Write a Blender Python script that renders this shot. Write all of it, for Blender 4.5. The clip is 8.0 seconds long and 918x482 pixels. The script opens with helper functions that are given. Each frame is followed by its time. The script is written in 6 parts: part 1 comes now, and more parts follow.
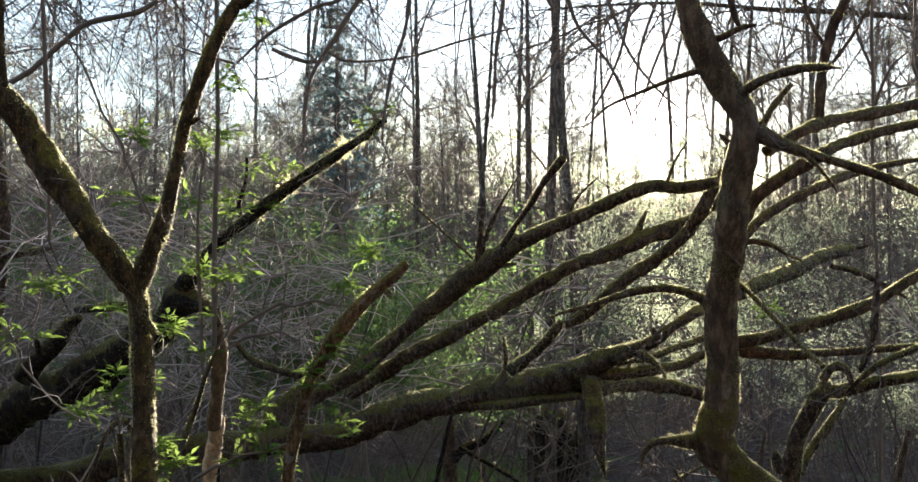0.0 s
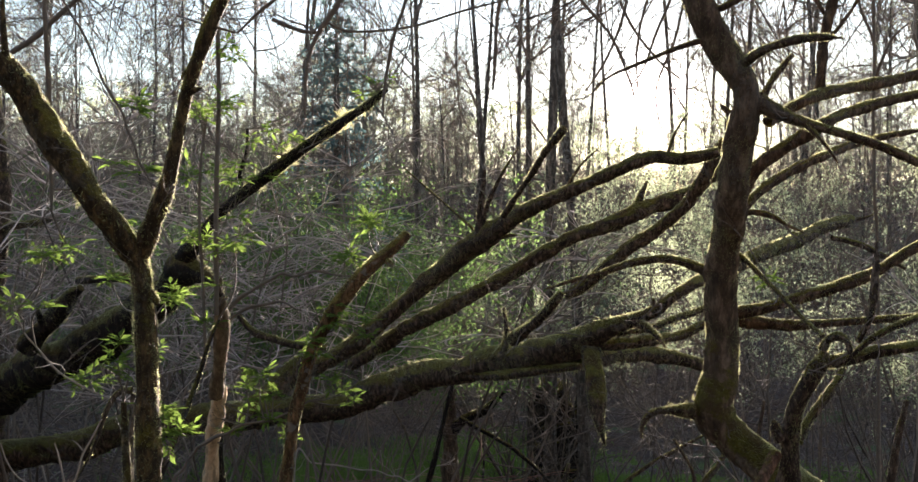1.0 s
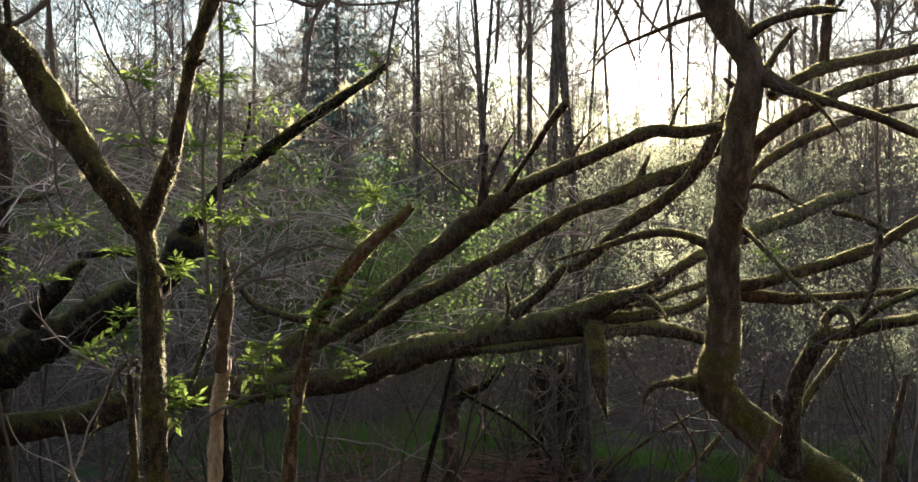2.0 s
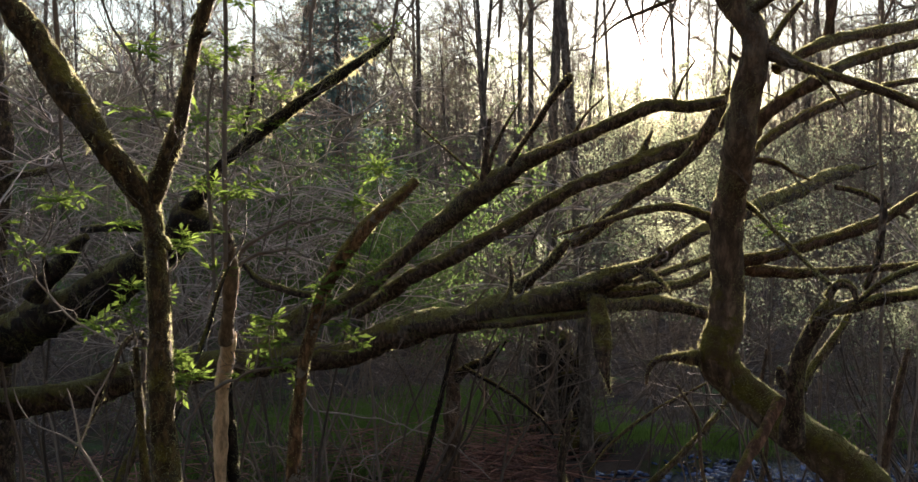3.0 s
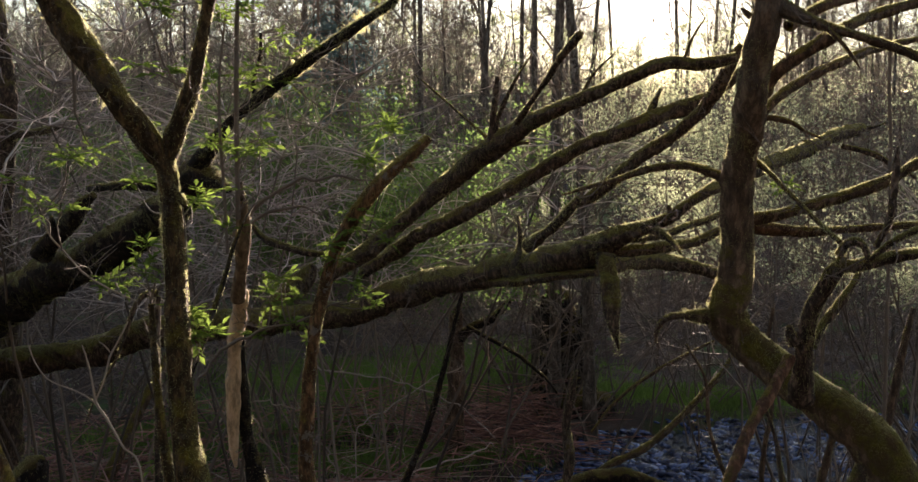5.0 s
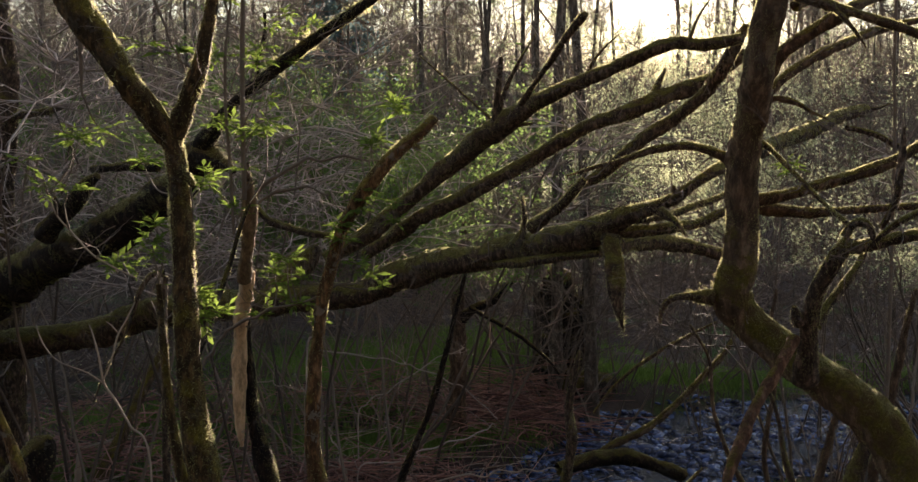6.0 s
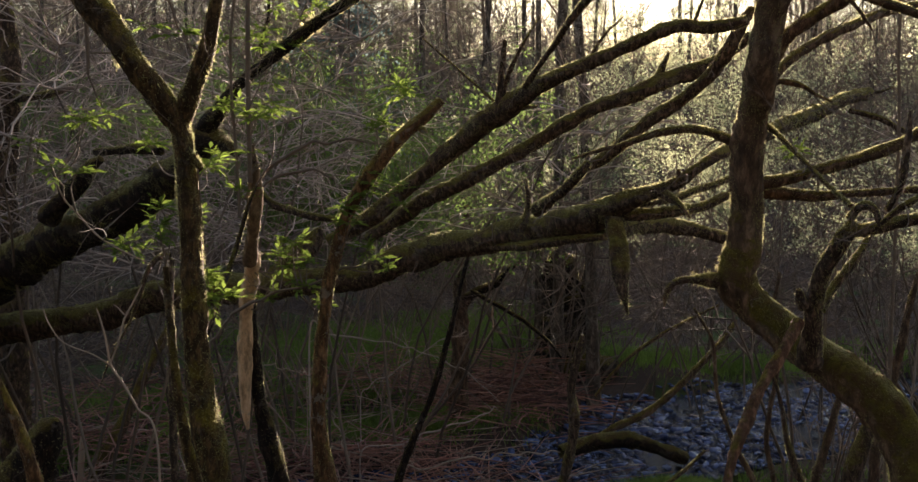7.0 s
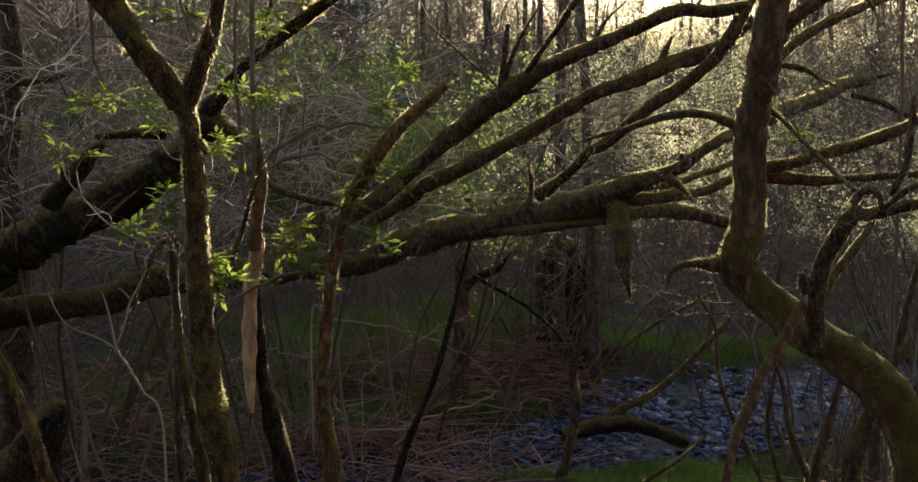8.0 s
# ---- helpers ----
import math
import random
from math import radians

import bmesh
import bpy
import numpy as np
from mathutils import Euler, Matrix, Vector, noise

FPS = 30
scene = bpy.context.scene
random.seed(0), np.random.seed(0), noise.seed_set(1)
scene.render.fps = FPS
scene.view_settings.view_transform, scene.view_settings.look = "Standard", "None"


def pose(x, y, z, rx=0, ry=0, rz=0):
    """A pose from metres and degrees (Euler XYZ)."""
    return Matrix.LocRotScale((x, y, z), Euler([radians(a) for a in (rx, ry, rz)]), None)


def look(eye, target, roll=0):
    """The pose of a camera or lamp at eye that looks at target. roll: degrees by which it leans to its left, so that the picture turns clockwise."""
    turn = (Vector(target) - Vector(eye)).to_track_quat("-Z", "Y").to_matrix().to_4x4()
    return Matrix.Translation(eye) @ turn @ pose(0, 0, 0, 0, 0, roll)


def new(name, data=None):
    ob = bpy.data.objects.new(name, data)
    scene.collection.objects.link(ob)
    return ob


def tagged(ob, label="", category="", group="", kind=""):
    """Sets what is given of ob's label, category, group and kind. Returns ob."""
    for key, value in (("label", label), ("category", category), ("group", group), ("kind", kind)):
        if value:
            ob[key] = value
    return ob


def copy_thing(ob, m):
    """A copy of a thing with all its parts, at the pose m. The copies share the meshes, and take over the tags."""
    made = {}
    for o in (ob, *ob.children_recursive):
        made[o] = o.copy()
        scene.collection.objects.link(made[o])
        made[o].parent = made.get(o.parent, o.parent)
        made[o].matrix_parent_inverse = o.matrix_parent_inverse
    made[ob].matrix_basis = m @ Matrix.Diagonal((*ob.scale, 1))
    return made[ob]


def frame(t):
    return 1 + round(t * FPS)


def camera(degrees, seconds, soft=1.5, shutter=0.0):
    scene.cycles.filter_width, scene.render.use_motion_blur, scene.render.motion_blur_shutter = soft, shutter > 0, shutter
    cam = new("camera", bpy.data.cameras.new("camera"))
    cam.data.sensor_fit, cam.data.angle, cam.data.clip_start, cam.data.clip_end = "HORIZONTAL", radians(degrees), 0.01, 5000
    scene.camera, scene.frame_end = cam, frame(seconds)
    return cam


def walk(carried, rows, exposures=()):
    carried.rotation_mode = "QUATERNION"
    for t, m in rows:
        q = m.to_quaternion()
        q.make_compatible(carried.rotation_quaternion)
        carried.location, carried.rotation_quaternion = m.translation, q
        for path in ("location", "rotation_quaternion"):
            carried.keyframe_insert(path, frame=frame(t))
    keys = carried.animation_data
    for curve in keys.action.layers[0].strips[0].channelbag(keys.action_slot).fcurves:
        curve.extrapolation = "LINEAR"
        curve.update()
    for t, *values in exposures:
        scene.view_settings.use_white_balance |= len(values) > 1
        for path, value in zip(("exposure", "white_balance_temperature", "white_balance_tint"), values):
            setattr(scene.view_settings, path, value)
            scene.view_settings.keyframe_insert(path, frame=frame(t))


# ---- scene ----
cam = camera(45.0, 8.0, soft=1.5)
PATH = [
    (0.0, pose(0.084, 0.013, 1.645, 92.00, 0.03, 0.02)),
    (0.5, pose(0.082, 0.006, 1.639, 91.31, 0.03, 0.01)),
    (1.0, pose(0.077, 0.001, 1.633, 90.58, 0.03, 0.00)),
    (1.5, pose(0.069, -0.002, 1.627, 89.96, 0.03, 0.00)),
    (3.0, pose(0.032, -0.003, 1.610, 88.08, 0.02, -0.03)),
    (3.5, pose(0.016, -0.002, 1.605, 87.58, 0.02, -0.04)),
    (4.0, pose(0.000, 0.000, 1.600, 87.09, 0.01, -0.05)),
    (4.5, pose(-0.017, 0.002, 1.596, 86.59, 0.01, -0.06)),
    (6.0, pose(-0.067, 0.006, 1.585, 85.13, -0.02, -0.08)),
    (6.5, pose(-0.082, 0.006, 1.583, 84.75, -0.03, -0.08)),
    (7.0, pose(-0.096, 0.005, 1.581, 84.29, -0.04, -0.08)),
    (7.5, pose(-0.108, 0.002, 1.579, 83.92, -0.05, -0.08)),
    (8.0, pose(-0.117, -0.003, 1.578, 83.51, -0.06, -0.08)),
]
walk(cam, PATH, exposures=[(0.0, 3.12, 6500.0, 21.0), (1.5, 3.03, 6850.0, 22.5), (4.0, 2.72, 7350.0, 25.0), (8.0, 2.70, 7850.0, 28.5)])

# ---- light: low sun ahead, clear sky ----
SUN_TURN, SUN_HIGH = radians(9.65), radians(7.9)
world = bpy.data.worlds.new("sky")
scene.world = world
world.use_nodes = True
wt = world.node_tree
sky = wt.nodes.new("ShaderNodeTexSky")
sky.sky_type = "NISHITA"
sky.sun_disc = False
sky.sun_elevation, sky.sun_rotation = SUN_HIGH, SUN_TURN
sky.air_density, sky.dust_density, sky.ozone_density = 1.0, 0.05, 1.0
# the bright hazy ring of sky round the low sun
SUN_WAY = Vector((math.sin(SUN_TURN) * math.cos(SUN_HIGH), math.cos(SUN_TURN) * math.cos(SUN_HIGH), math.sin(SUN_HIGH)))
way_node = wt.nodes.new("ShaderNodeTexCoord")
dot_node = wt.nodes.new("ShaderNodeVectorMath")
dot_node.operation = "DOT_PRODUCT"
dot_node.inputs[1].default_value = SUN_WAY
wt.links.new(way_node.outputs["Generated"], dot_node.inputs[0])
ring = None
for power, gain in ((6000.0, 90.0), (900.0, 3.0), (80.0, 0.1)):
    p_node, g_node = wt.nodes.new("ShaderNodeMath"), wt.nodes.new("ShaderNodeMath")
    p_node.operation, g_node.operation = "POWER", "MULTIPLY_ADD"
    p_node.use_clamp = True
    wt.links.new(dot_node.outputs["Value"], p_node.inputs[0])
    p_node.inputs[1].default_value = power
    wt.links.new(p_node.outputs[0], g_node.inputs[0])
    g_node.inputs[1].default_value, g_node.inputs[2].default_value = gain, 0.0
    if ring:
        wt.links.new(ring, g_node.inputs[2])
    ring = g_node.outputs[0]
glow_node = wt.nodes.new("ShaderNodeVectorMath")
glow_node.operation = "MULTIPLY_ADD"
glow_node.inputs[0].default_value = (1.0, 0.95, 0.86)
wt.links.new(ring, glow_node.inputs[1])
wt.links.new(sky.outputs[0], glow_node.inputs[2])
wt.links.new(glow_node.outputs[0], wt.nodes["Background"].inputs[0])
wt.nodes["Background"].inputs[1].default_value = 0.055
sun_data = bpy.data.lights.new("sun", "SUN")
sun_data.energy, sun_data.angle, sun_data.color = 5.0, radians(0.6), (1.0, 0.93, 0.82)
sun = new("sun", sun_data)
sun.matrix_world = look(SUN_WAY * 60, (0, 0, 0))


# ---- materials ----
class Nodes:
    """A small wrapper to write node materials in few lines."""

    def __init__(self, name):
        self.mat = bpy.data.materials.new(name)
        self.mat.use_nodes = True
        self.t = self.mat.node_tree
        self.t.nodes.clear()
        self.out = self.t.nodes.new("ShaderNodeOutputMaterial")

    def node(self, kind, inputs=None, operation=""):
        n = self.t.nodes.new(kind)
        if operation:
            n.operation = operation
        for key, value in (inputs or {}).items():
            if isinstance(value, bpy.types.NodeSocket):
                self.t.links.new(value, n.inputs[key])
            else:
                n.inputs[key].default_value = value
        return n

    def coords(self):
        return self.node("ShaderNodeTexCoord").outputs["Object"]

    def noise(self, scale, detail=4.0, rough=0.6, vector=None):
        n = self.node("ShaderNodeTexNoise", {"Scale": scale, "Detail": detail, "Roughness": rough})
        self.t.links.new(vector or self.coords(), n.inputs["Vector"])
        return n.outputs["Fac"]

    def ramp(self, value, stops):
        n = self.node("ShaderNodeValToRGB", {"Fac": value})
        for i, (p, c) in enumerate(stops):
            e = n.color_ramp.elements[i] if i < 2 else n.color_ramp.elements.new(p)
            e.position, e.color = p, (*c, 1.0)
        return n.outputs["Color"]

    def math(self, op, a, b=0.0):
        return self.node("ShaderNodeMath", {0: a, 1: b}, operation=op).outputs[0]

    def mix(self, fac, a, b):
        n = self.t.nodes.new("ShaderNodeMix")
        n.data_type = "RGBA"
        for key, value in ((0, fac), (6, a), (7, b)):
            if isinstance(value, bpy.types.NodeSocket):
                self.t.links.new(value, n.inputs[key])
            else:
                n.inputs[key].default_value = value if key == 0 else (*value, 1.0)
        return n.outputs[2]

    def bump(self, height, strength, distance):
        return self.node("ShaderNodeBump", {"Height": height, "Strength": strength, "Distance": distance}).outputs[0]

    def surface(self, shader):
        self.t.links.new(shader, self.out.inputs["Surface"])
        return self.mat

    def principled(self, color, rough, bump=None, **more):
        n = self.node("ShaderNodeBsdfPrincipled", {"Roughness": rough})
        if isinstance(color, bpy.types.NodeSocket):
            self.t.links.new(color, n.inputs["Base Color"])
        else:
            n.inputs["Base Color"].default_value = (*color, 1.0)
        if bump is not None:
            self.t.links.new(bump, n.inputs["Normal"])
        for key, value in more.items():
            n.inputs[key.replace("_", " ")].default_value = value
        return n.outputs[0]


def bark_material(name, dark, light, moss_amount, moss_color=(0.135, 0.110, 0.018), streak=1.0, foot=None, lichens=0.5):
    """Bark with ridges and lichen; moss grows over it in patches, most on the upper side."""
    m = Nodes(name)
    co = m.coords()
    stretched = m.node("ShaderNodeMapping", {"Vector": co, "Scale": (1.0, 1.0, 0.35)}).outputs[0]
    ridge = m.noise(34.0 * streak, 5.0, 0.7, stretched)
    grain = m.noise(120.0, 3.0, 0.6, co)
    patch = m.noise(6.0, 5.0, 0.65, co)
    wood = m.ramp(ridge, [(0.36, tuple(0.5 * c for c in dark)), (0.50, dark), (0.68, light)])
    lichen = m.math("GREATER_THAN", m.math("ADD", m.math("MULTIPLY", m.noise(22.0, 5.0, 0.75, co), 0.6), m.math("MULTIPLY", m.noise(2.6, 2.0, 0.5, co), 0.55)), 0.655)
    wood = m.mix(m.math("MULTIPLY", lichen, lichens), wood, (0.30, 0.29, 0.25))
    up = m.node("ShaderNodeSeparateXYZ", {"Vector": m.node("ShaderNodeNewGeometry").outputs["Normal"]}).outputs["Z"]
    cover = m.math("ADD", m.math("MULTIPLY", up, 0.55), patch)
    cover = m.math("ADD", cover, m.math("MULTIPLY", m.math("SUBTRACT", grain, 0.5), 0.35))
    if foot:
        high = m.node("ShaderNodeSeparateXYZ", {"Vector": m.node("ShaderNodeNewGeometry").outputs["Position"]}).outputs["Z"]
        extra = m.node("ShaderNodeMapRange", {"Value": high, "From Min": foot[0], "From Max": foot[1], "To Min": 0.3, "To Max": 0.0}).outputs[0]
        cover = m.math("ADD", cover, extra)
    fac = m.node("ShaderNodeMapRange", {"Value": cover, "From Min": 0.86 - 0.62 * moss_amount, "From Max": 1.0 - 0.62 * moss_amount}).outputs[0]
    clump = m.noise(45.0, 5.0, 0.7, co)
    moss = m.ramp(clump, [(0.34, tuple(0.55 * c for c in moss_color)), (0.52, moss_color), (0.72, tuple(1.5 * c for c in moss_color))])
    moss = m.mix(m.node("ShaderNodeMapRange", {"Value": m.noise(11.0, 4.0, 0.6, co), "From Min": 0.42, "From Max": 0.62}).outputs[0], moss, (0.075, 0.047, 0.018))
    color = m.mix(fac, wood, moss)
    height = m.math("ADD", m.math("ADD", ridge, clump), m.math("MULTIPLY", grain, 0.4))
    shader = m.principled(color, 0.9, m.bump(height, 1.0, 0.02), Specular_IOR_Level=0.25, Sheen_Roughness=0.2, Sheen_Tint=(0.8, 0.68, 0.24, 1.0))
    # moss is a fuzz that catches light along its edge
    m.t.links.new(m.math("MULTIPLY", m.math("ADD", fac, 0.05), 0.25), shader.node.inputs["Sheen Weight"])
    return m.surface(shader)


def leaf_material(name, color, through_color, share=0.55):
    """Thin leaf: part of the light is reflected, part comes through."""
    m = Nodes(name)
    vary = m.node("ShaderNodeNewGeometry").outputs["Random Per Island"]
    hue = m.ramp(vary, [(0.0, tuple(0.65 * c for c in color)), (1.0, tuple(1.3 * c for c in color))])
    glow = m.ramp(vary, [(0.0, tuple(0.65 * c for c in through_color)), (1.0, tuple(1.3 * c for c in through_color))])
    a = m.node("ShaderNodeBsdfDiffuse", {"Color": hue}).outputs[0]
    b = m.node("ShaderNodeBsdfTranslucent", {"Color": glow}).outputs[0]
    return m.surface(m.node("ShaderNodeMixShader", {0: share, 1: a, 2: b}).outputs[0])


def twig_material(name, dark, light, rough=0.88):
    m = Nodes(name)
    vary = m.node("ShaderNodeNewGeometry").outputs["Random Per Island"]
    mixed = m.math("ADD", m.math("MULTIPLY", vary, 0.6), m.math("MULTIPLY", m.noise(30.0), 0.4))
    return m.surface(m.principled(m.ramp(mixed, [(0.1, dark), (0.9, light)]), rough, Specular_IOR_Level=0.5))


BARK = bark_material("mossy_bark", (0.060, 0.042, 0.031), (0.25, 0.175, 0.125), 0.47, (0.135, 0.125, 0.028), lichens=0.25)
BARK_GOLD = bark_material("brown_golden_moss_bark", (0.060, 0.038, 0.017), (0.24, 0.15, 0.062), 0.5, (0.150, 0.122, 0.018), lichens=0.12)
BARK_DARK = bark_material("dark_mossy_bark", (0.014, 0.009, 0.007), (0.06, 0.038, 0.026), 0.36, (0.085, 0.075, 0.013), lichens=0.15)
BARK_SMOOTH = bark_material("smooth_brown_bark", (0.085, 0.055, 0.036), (0.23, 0.155, 0.10), 0.32, streak=0.6, lichens=0.2)
# bark colours lightened to take in glare over the bent tree's trunk
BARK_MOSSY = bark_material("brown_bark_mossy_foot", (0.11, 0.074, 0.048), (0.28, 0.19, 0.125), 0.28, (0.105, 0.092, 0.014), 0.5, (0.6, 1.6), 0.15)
# red bark, its colours raised for light on the snag and leaning sapling
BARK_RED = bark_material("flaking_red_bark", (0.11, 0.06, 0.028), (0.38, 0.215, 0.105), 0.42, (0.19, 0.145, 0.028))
BARK_FAR = bark_material("grey_bark", (0.09, 0.075, 0.06), (0.26, 0.225, 0.185), 0.14, streak=0.4)
BARK_TAN = bark_material("tan_stripped_bark", (0.19, 0.125, 0.07), (0.42, 0.29, 0.17), 0.0, streak=0.7, lichens=0.1)
BARE_WOOD = bark_material("peeled_wood", (0.70, 0.48, 0.28), (0.87, 0.67, 0.43), -0.3, streak=0.7)
MOSS = leaf_material("moss_fronds", (0.085, 0.085, 0.022), (0.54, 0.53, 0.27), 0.62)
TWIG = twig_material("twig_bark", (0.05, 0.037, 0.028), (0.22, 0.175, 0.135))
TWIG_FAR = twig_material("grey_twig_bark", (0.07, 0.053, 0.043), (0.29, 0.225, 0.18))
TWIG_GREY = twig_material("grey_thorn_bark", (0.15, 0.115, 0.095), (0.62, 0.52, 0.45))
BARK_STICK = bark_material("reddish_stick_bark", (0.12, 0.062, 0.037), (0.36, 0.20, 0.125), 0.1, streak=0.6, lichens=0.15)
TWIG_PALE = twig_material("pale_dead_twig", (0.17, 0.128, 0.095), (0.50, 0.40, 0.31))
TWIG_BROWN = twig_material("bramble_cane", (0.08, 0.032, 0.028), (0.52, 0.27, 0.21))
LEAF = leaf_material("elder_leaf", (0.11, 0.165, 0.045), (0.20, 0.30, 0.06), 0.5)
LEAF_SMALL = leaf_material("bud_leaf", (0.17, 0.20, 0.125), (0.37, 0.42, 0.26), 0.62)
LEAF_GREEN = leaf_material("shrub_leaf", (0.06, 0.105, 0.032), (0.17, 0.27, 0.08), 0.6)
# pale haze over the far spruce is mixed into its needle colours
NEEDLE = leaf_material("spruce_needle", (0.09, 0.14, 0.14), (0.20, 0.30, 0.29), 0.5)
GRASS = leaf_material("grass_blade", (0.11, 0.18, 0.05), (0.21, 0.33, 0.08), 0.5)


def ground_material():
    m = Nodes("forest_floor")
    co = m.coords()
    litter = m.ramp(m.noise(26.0, 6.0, 0.7, co), [(0.3, (0.022, 0.012, 0.009)), (0.75, (0.11, 0.058, 0.042))])
    green = m.ramp(m.noise(40.0, 5.0, 0.7, co), [(0.3, (0.02, 0.045, 0.008)), (0.75, (0.07, 0.13, 0.02))])
    drift = m.node("ShaderNodeMapRange", {"Value": m.noise(1.6, 6.0, 0.75, co), "From Min": 0.40, "From Max": 0.62}).outputs[0]
    litter = m.mix(drift, m.ramp(m.noise(9.0, 6.0, 0.75, co), [(0.35, (0.014, 0.009, 0.006)), (0.7, (0.07, 0.042, 0.028))]), litter)
    fac = m.node("ShaderNodeMapRange", {"Value": m.noise(0.45, 5.0, 0.6, co), "From Min": 0.55, "From Max": 0.64}).outputs[0]
    return m.surface(m.principled(m.mix(fac, litter, green), 0.95, m.bump(m.noise(30.0, 6.0, 0.7, co), 0.8, 0.06)))


def stone_material():
    m = Nodes("wet_stone")
    vary = m.node("ShaderNodeObjectInfo").outputs["Random"]
    isle = m.node("ShaderNodeNewGeometry").outputs["Random Per Island"]
    # blue sky reflection and its glints are put into the stones' base colours
    base = m.ramp(m.math("FRACT", m.math("ADD", vary, isle)), [(0.0, (0.004, 0.009, 0.028)), (0.55, (0.022, 0.046, 0.14)), (1.0, (0.13, 0.23, 0.52))])
    speck = m.noise(22.0, 5.0, 0.7)
    color = m.mix(m.math("MULTIPLY", speck, 0.5), base, (0.03, 0.035, 0.045))
    return m.surface(m.principled(color, 0.24, m.bump(speck, 0.6, 0.03), Specular_IOR_Level=0.8))


def water_material():
    m = Nodes("stream_water")
    ripple = m.noise(7.0, 4.0, 0.6)
    return m.surface(m.principled((0.010, 0.018, 0.032), 0.10, m.bump(ripple, 1.0, 0.08), Specular_IOR_Level=0.3))


FLOOR_MAT, STONE, WATER = ground_material(), stone_material(), water_material()


# ---- mesh helpers ----
class Acc:
    """Collects vertices and faces of one mesh."""

    def __init__(self):
        self.v, self.f, self.n = [], [], 0

    def add(self, verts, faces):
        verts, faces = np.asarray(verts, float), np.asarray(faces, int)
        if len(verts) == 0:
            return
        self.v.append(verts)
        self.f.append(faces + self.n)
        self.n += len(verts)

    def mesh(self, name, material, base=(0, 0, 0), smooth=True):
        data = bpy.data.meshes.new(name)
        verts = np.concatenate(self.v) - np.asarray(base, float)
        loops = np.concatenate([f.ravel() for f in self.f])
        totals = np.concatenate([np.full(len(f), f.shape[1]) for f in self.f])
        starts = np.concatenate([[0], np.cumsum(totals)[:-1]])
        data.vertices.add(len(verts))
        data.vertices.foreach_set("co", verts.ravel().astype(np.float32))
        data.loops.add(len(loops))
        data.loops.foreach_set("vertex_index", loops.astype(np.int32))
        data.polygons.add(len(totals))
        data.polygons.foreach_set("loop_start", starts.astype(np.int32))
        data.polygons.foreach_set("loop_total", totals.astype(np.int32))
        data.polygons.foreach_set("use_smooth", np.full(len(totals), smooth))
        data.update()
        data.validate()
        data.materials.append(material)
        return data


def thing(name, base, label, category, group="", kind=""):
    ob = new(name)
    ob.empty_display_size = 0.2
    ob.location = base
    return tagged(ob, label, category, group, kind)


def part(name, acc, material, parent, label="", smooth=True, kind=""):
    """Links collected geometry as one mesh under a thing, or under one of its parts."""
    base = (parent.parent or parent).location
    ob = new(name, acc.mesh(name, material, base, smooth))
    ob.parent = parent
    return tagged(ob, label, kind=kind)


def spline(points, step):
    """Catmull-Rom through rows of (x, y, z, radius), cut in even steps."""
    p = np.asarray(points, float)
    p = np.vstack([2 * p[0] - p[1], p, 2 * p[-1] - p[-2]])
    p[[0, -1], 3] = p[[1, -2], 3]
    rows = []
    for i in range(1, len(p) - 2):
        n = max(1, int(np.linalg.norm(p[i + 1, :3] - p[i, :3]) / step))
        u = (np.arange(n) / n)[:, None]
        a, b, c, d = p[i - 1], p[i], p[i + 1], p[i + 2]
        rows.append(0.5 * (2 * b + (c - a) * u + (2 * a - 5 * b + 4 * c - d) * u ** 2 + (3 * b - a - 3 * c + d) * u ** 3))
    rows.append(p[-2][None])
    return np.vstack(rows)


def frames_along(c):
    """Two side directions for each point of a line."""
    t = np.gradient(c, axis=0)
    t /= np.linalg.norm(t, axis=1)[:, None] + 1e-9
    ref = np.array([0.13, 0.97, 0.21])
    ref = np.where(np.abs(t @ ref)[:, None] > 0.93, np.array([0.9, 0.1, 0.4]), ref)
    a = np.cross(t, ref)
    a /= np.linalg.norm(a, axis=1)[:, None] + 1e-9
    return t, a, np.cross(t, a)


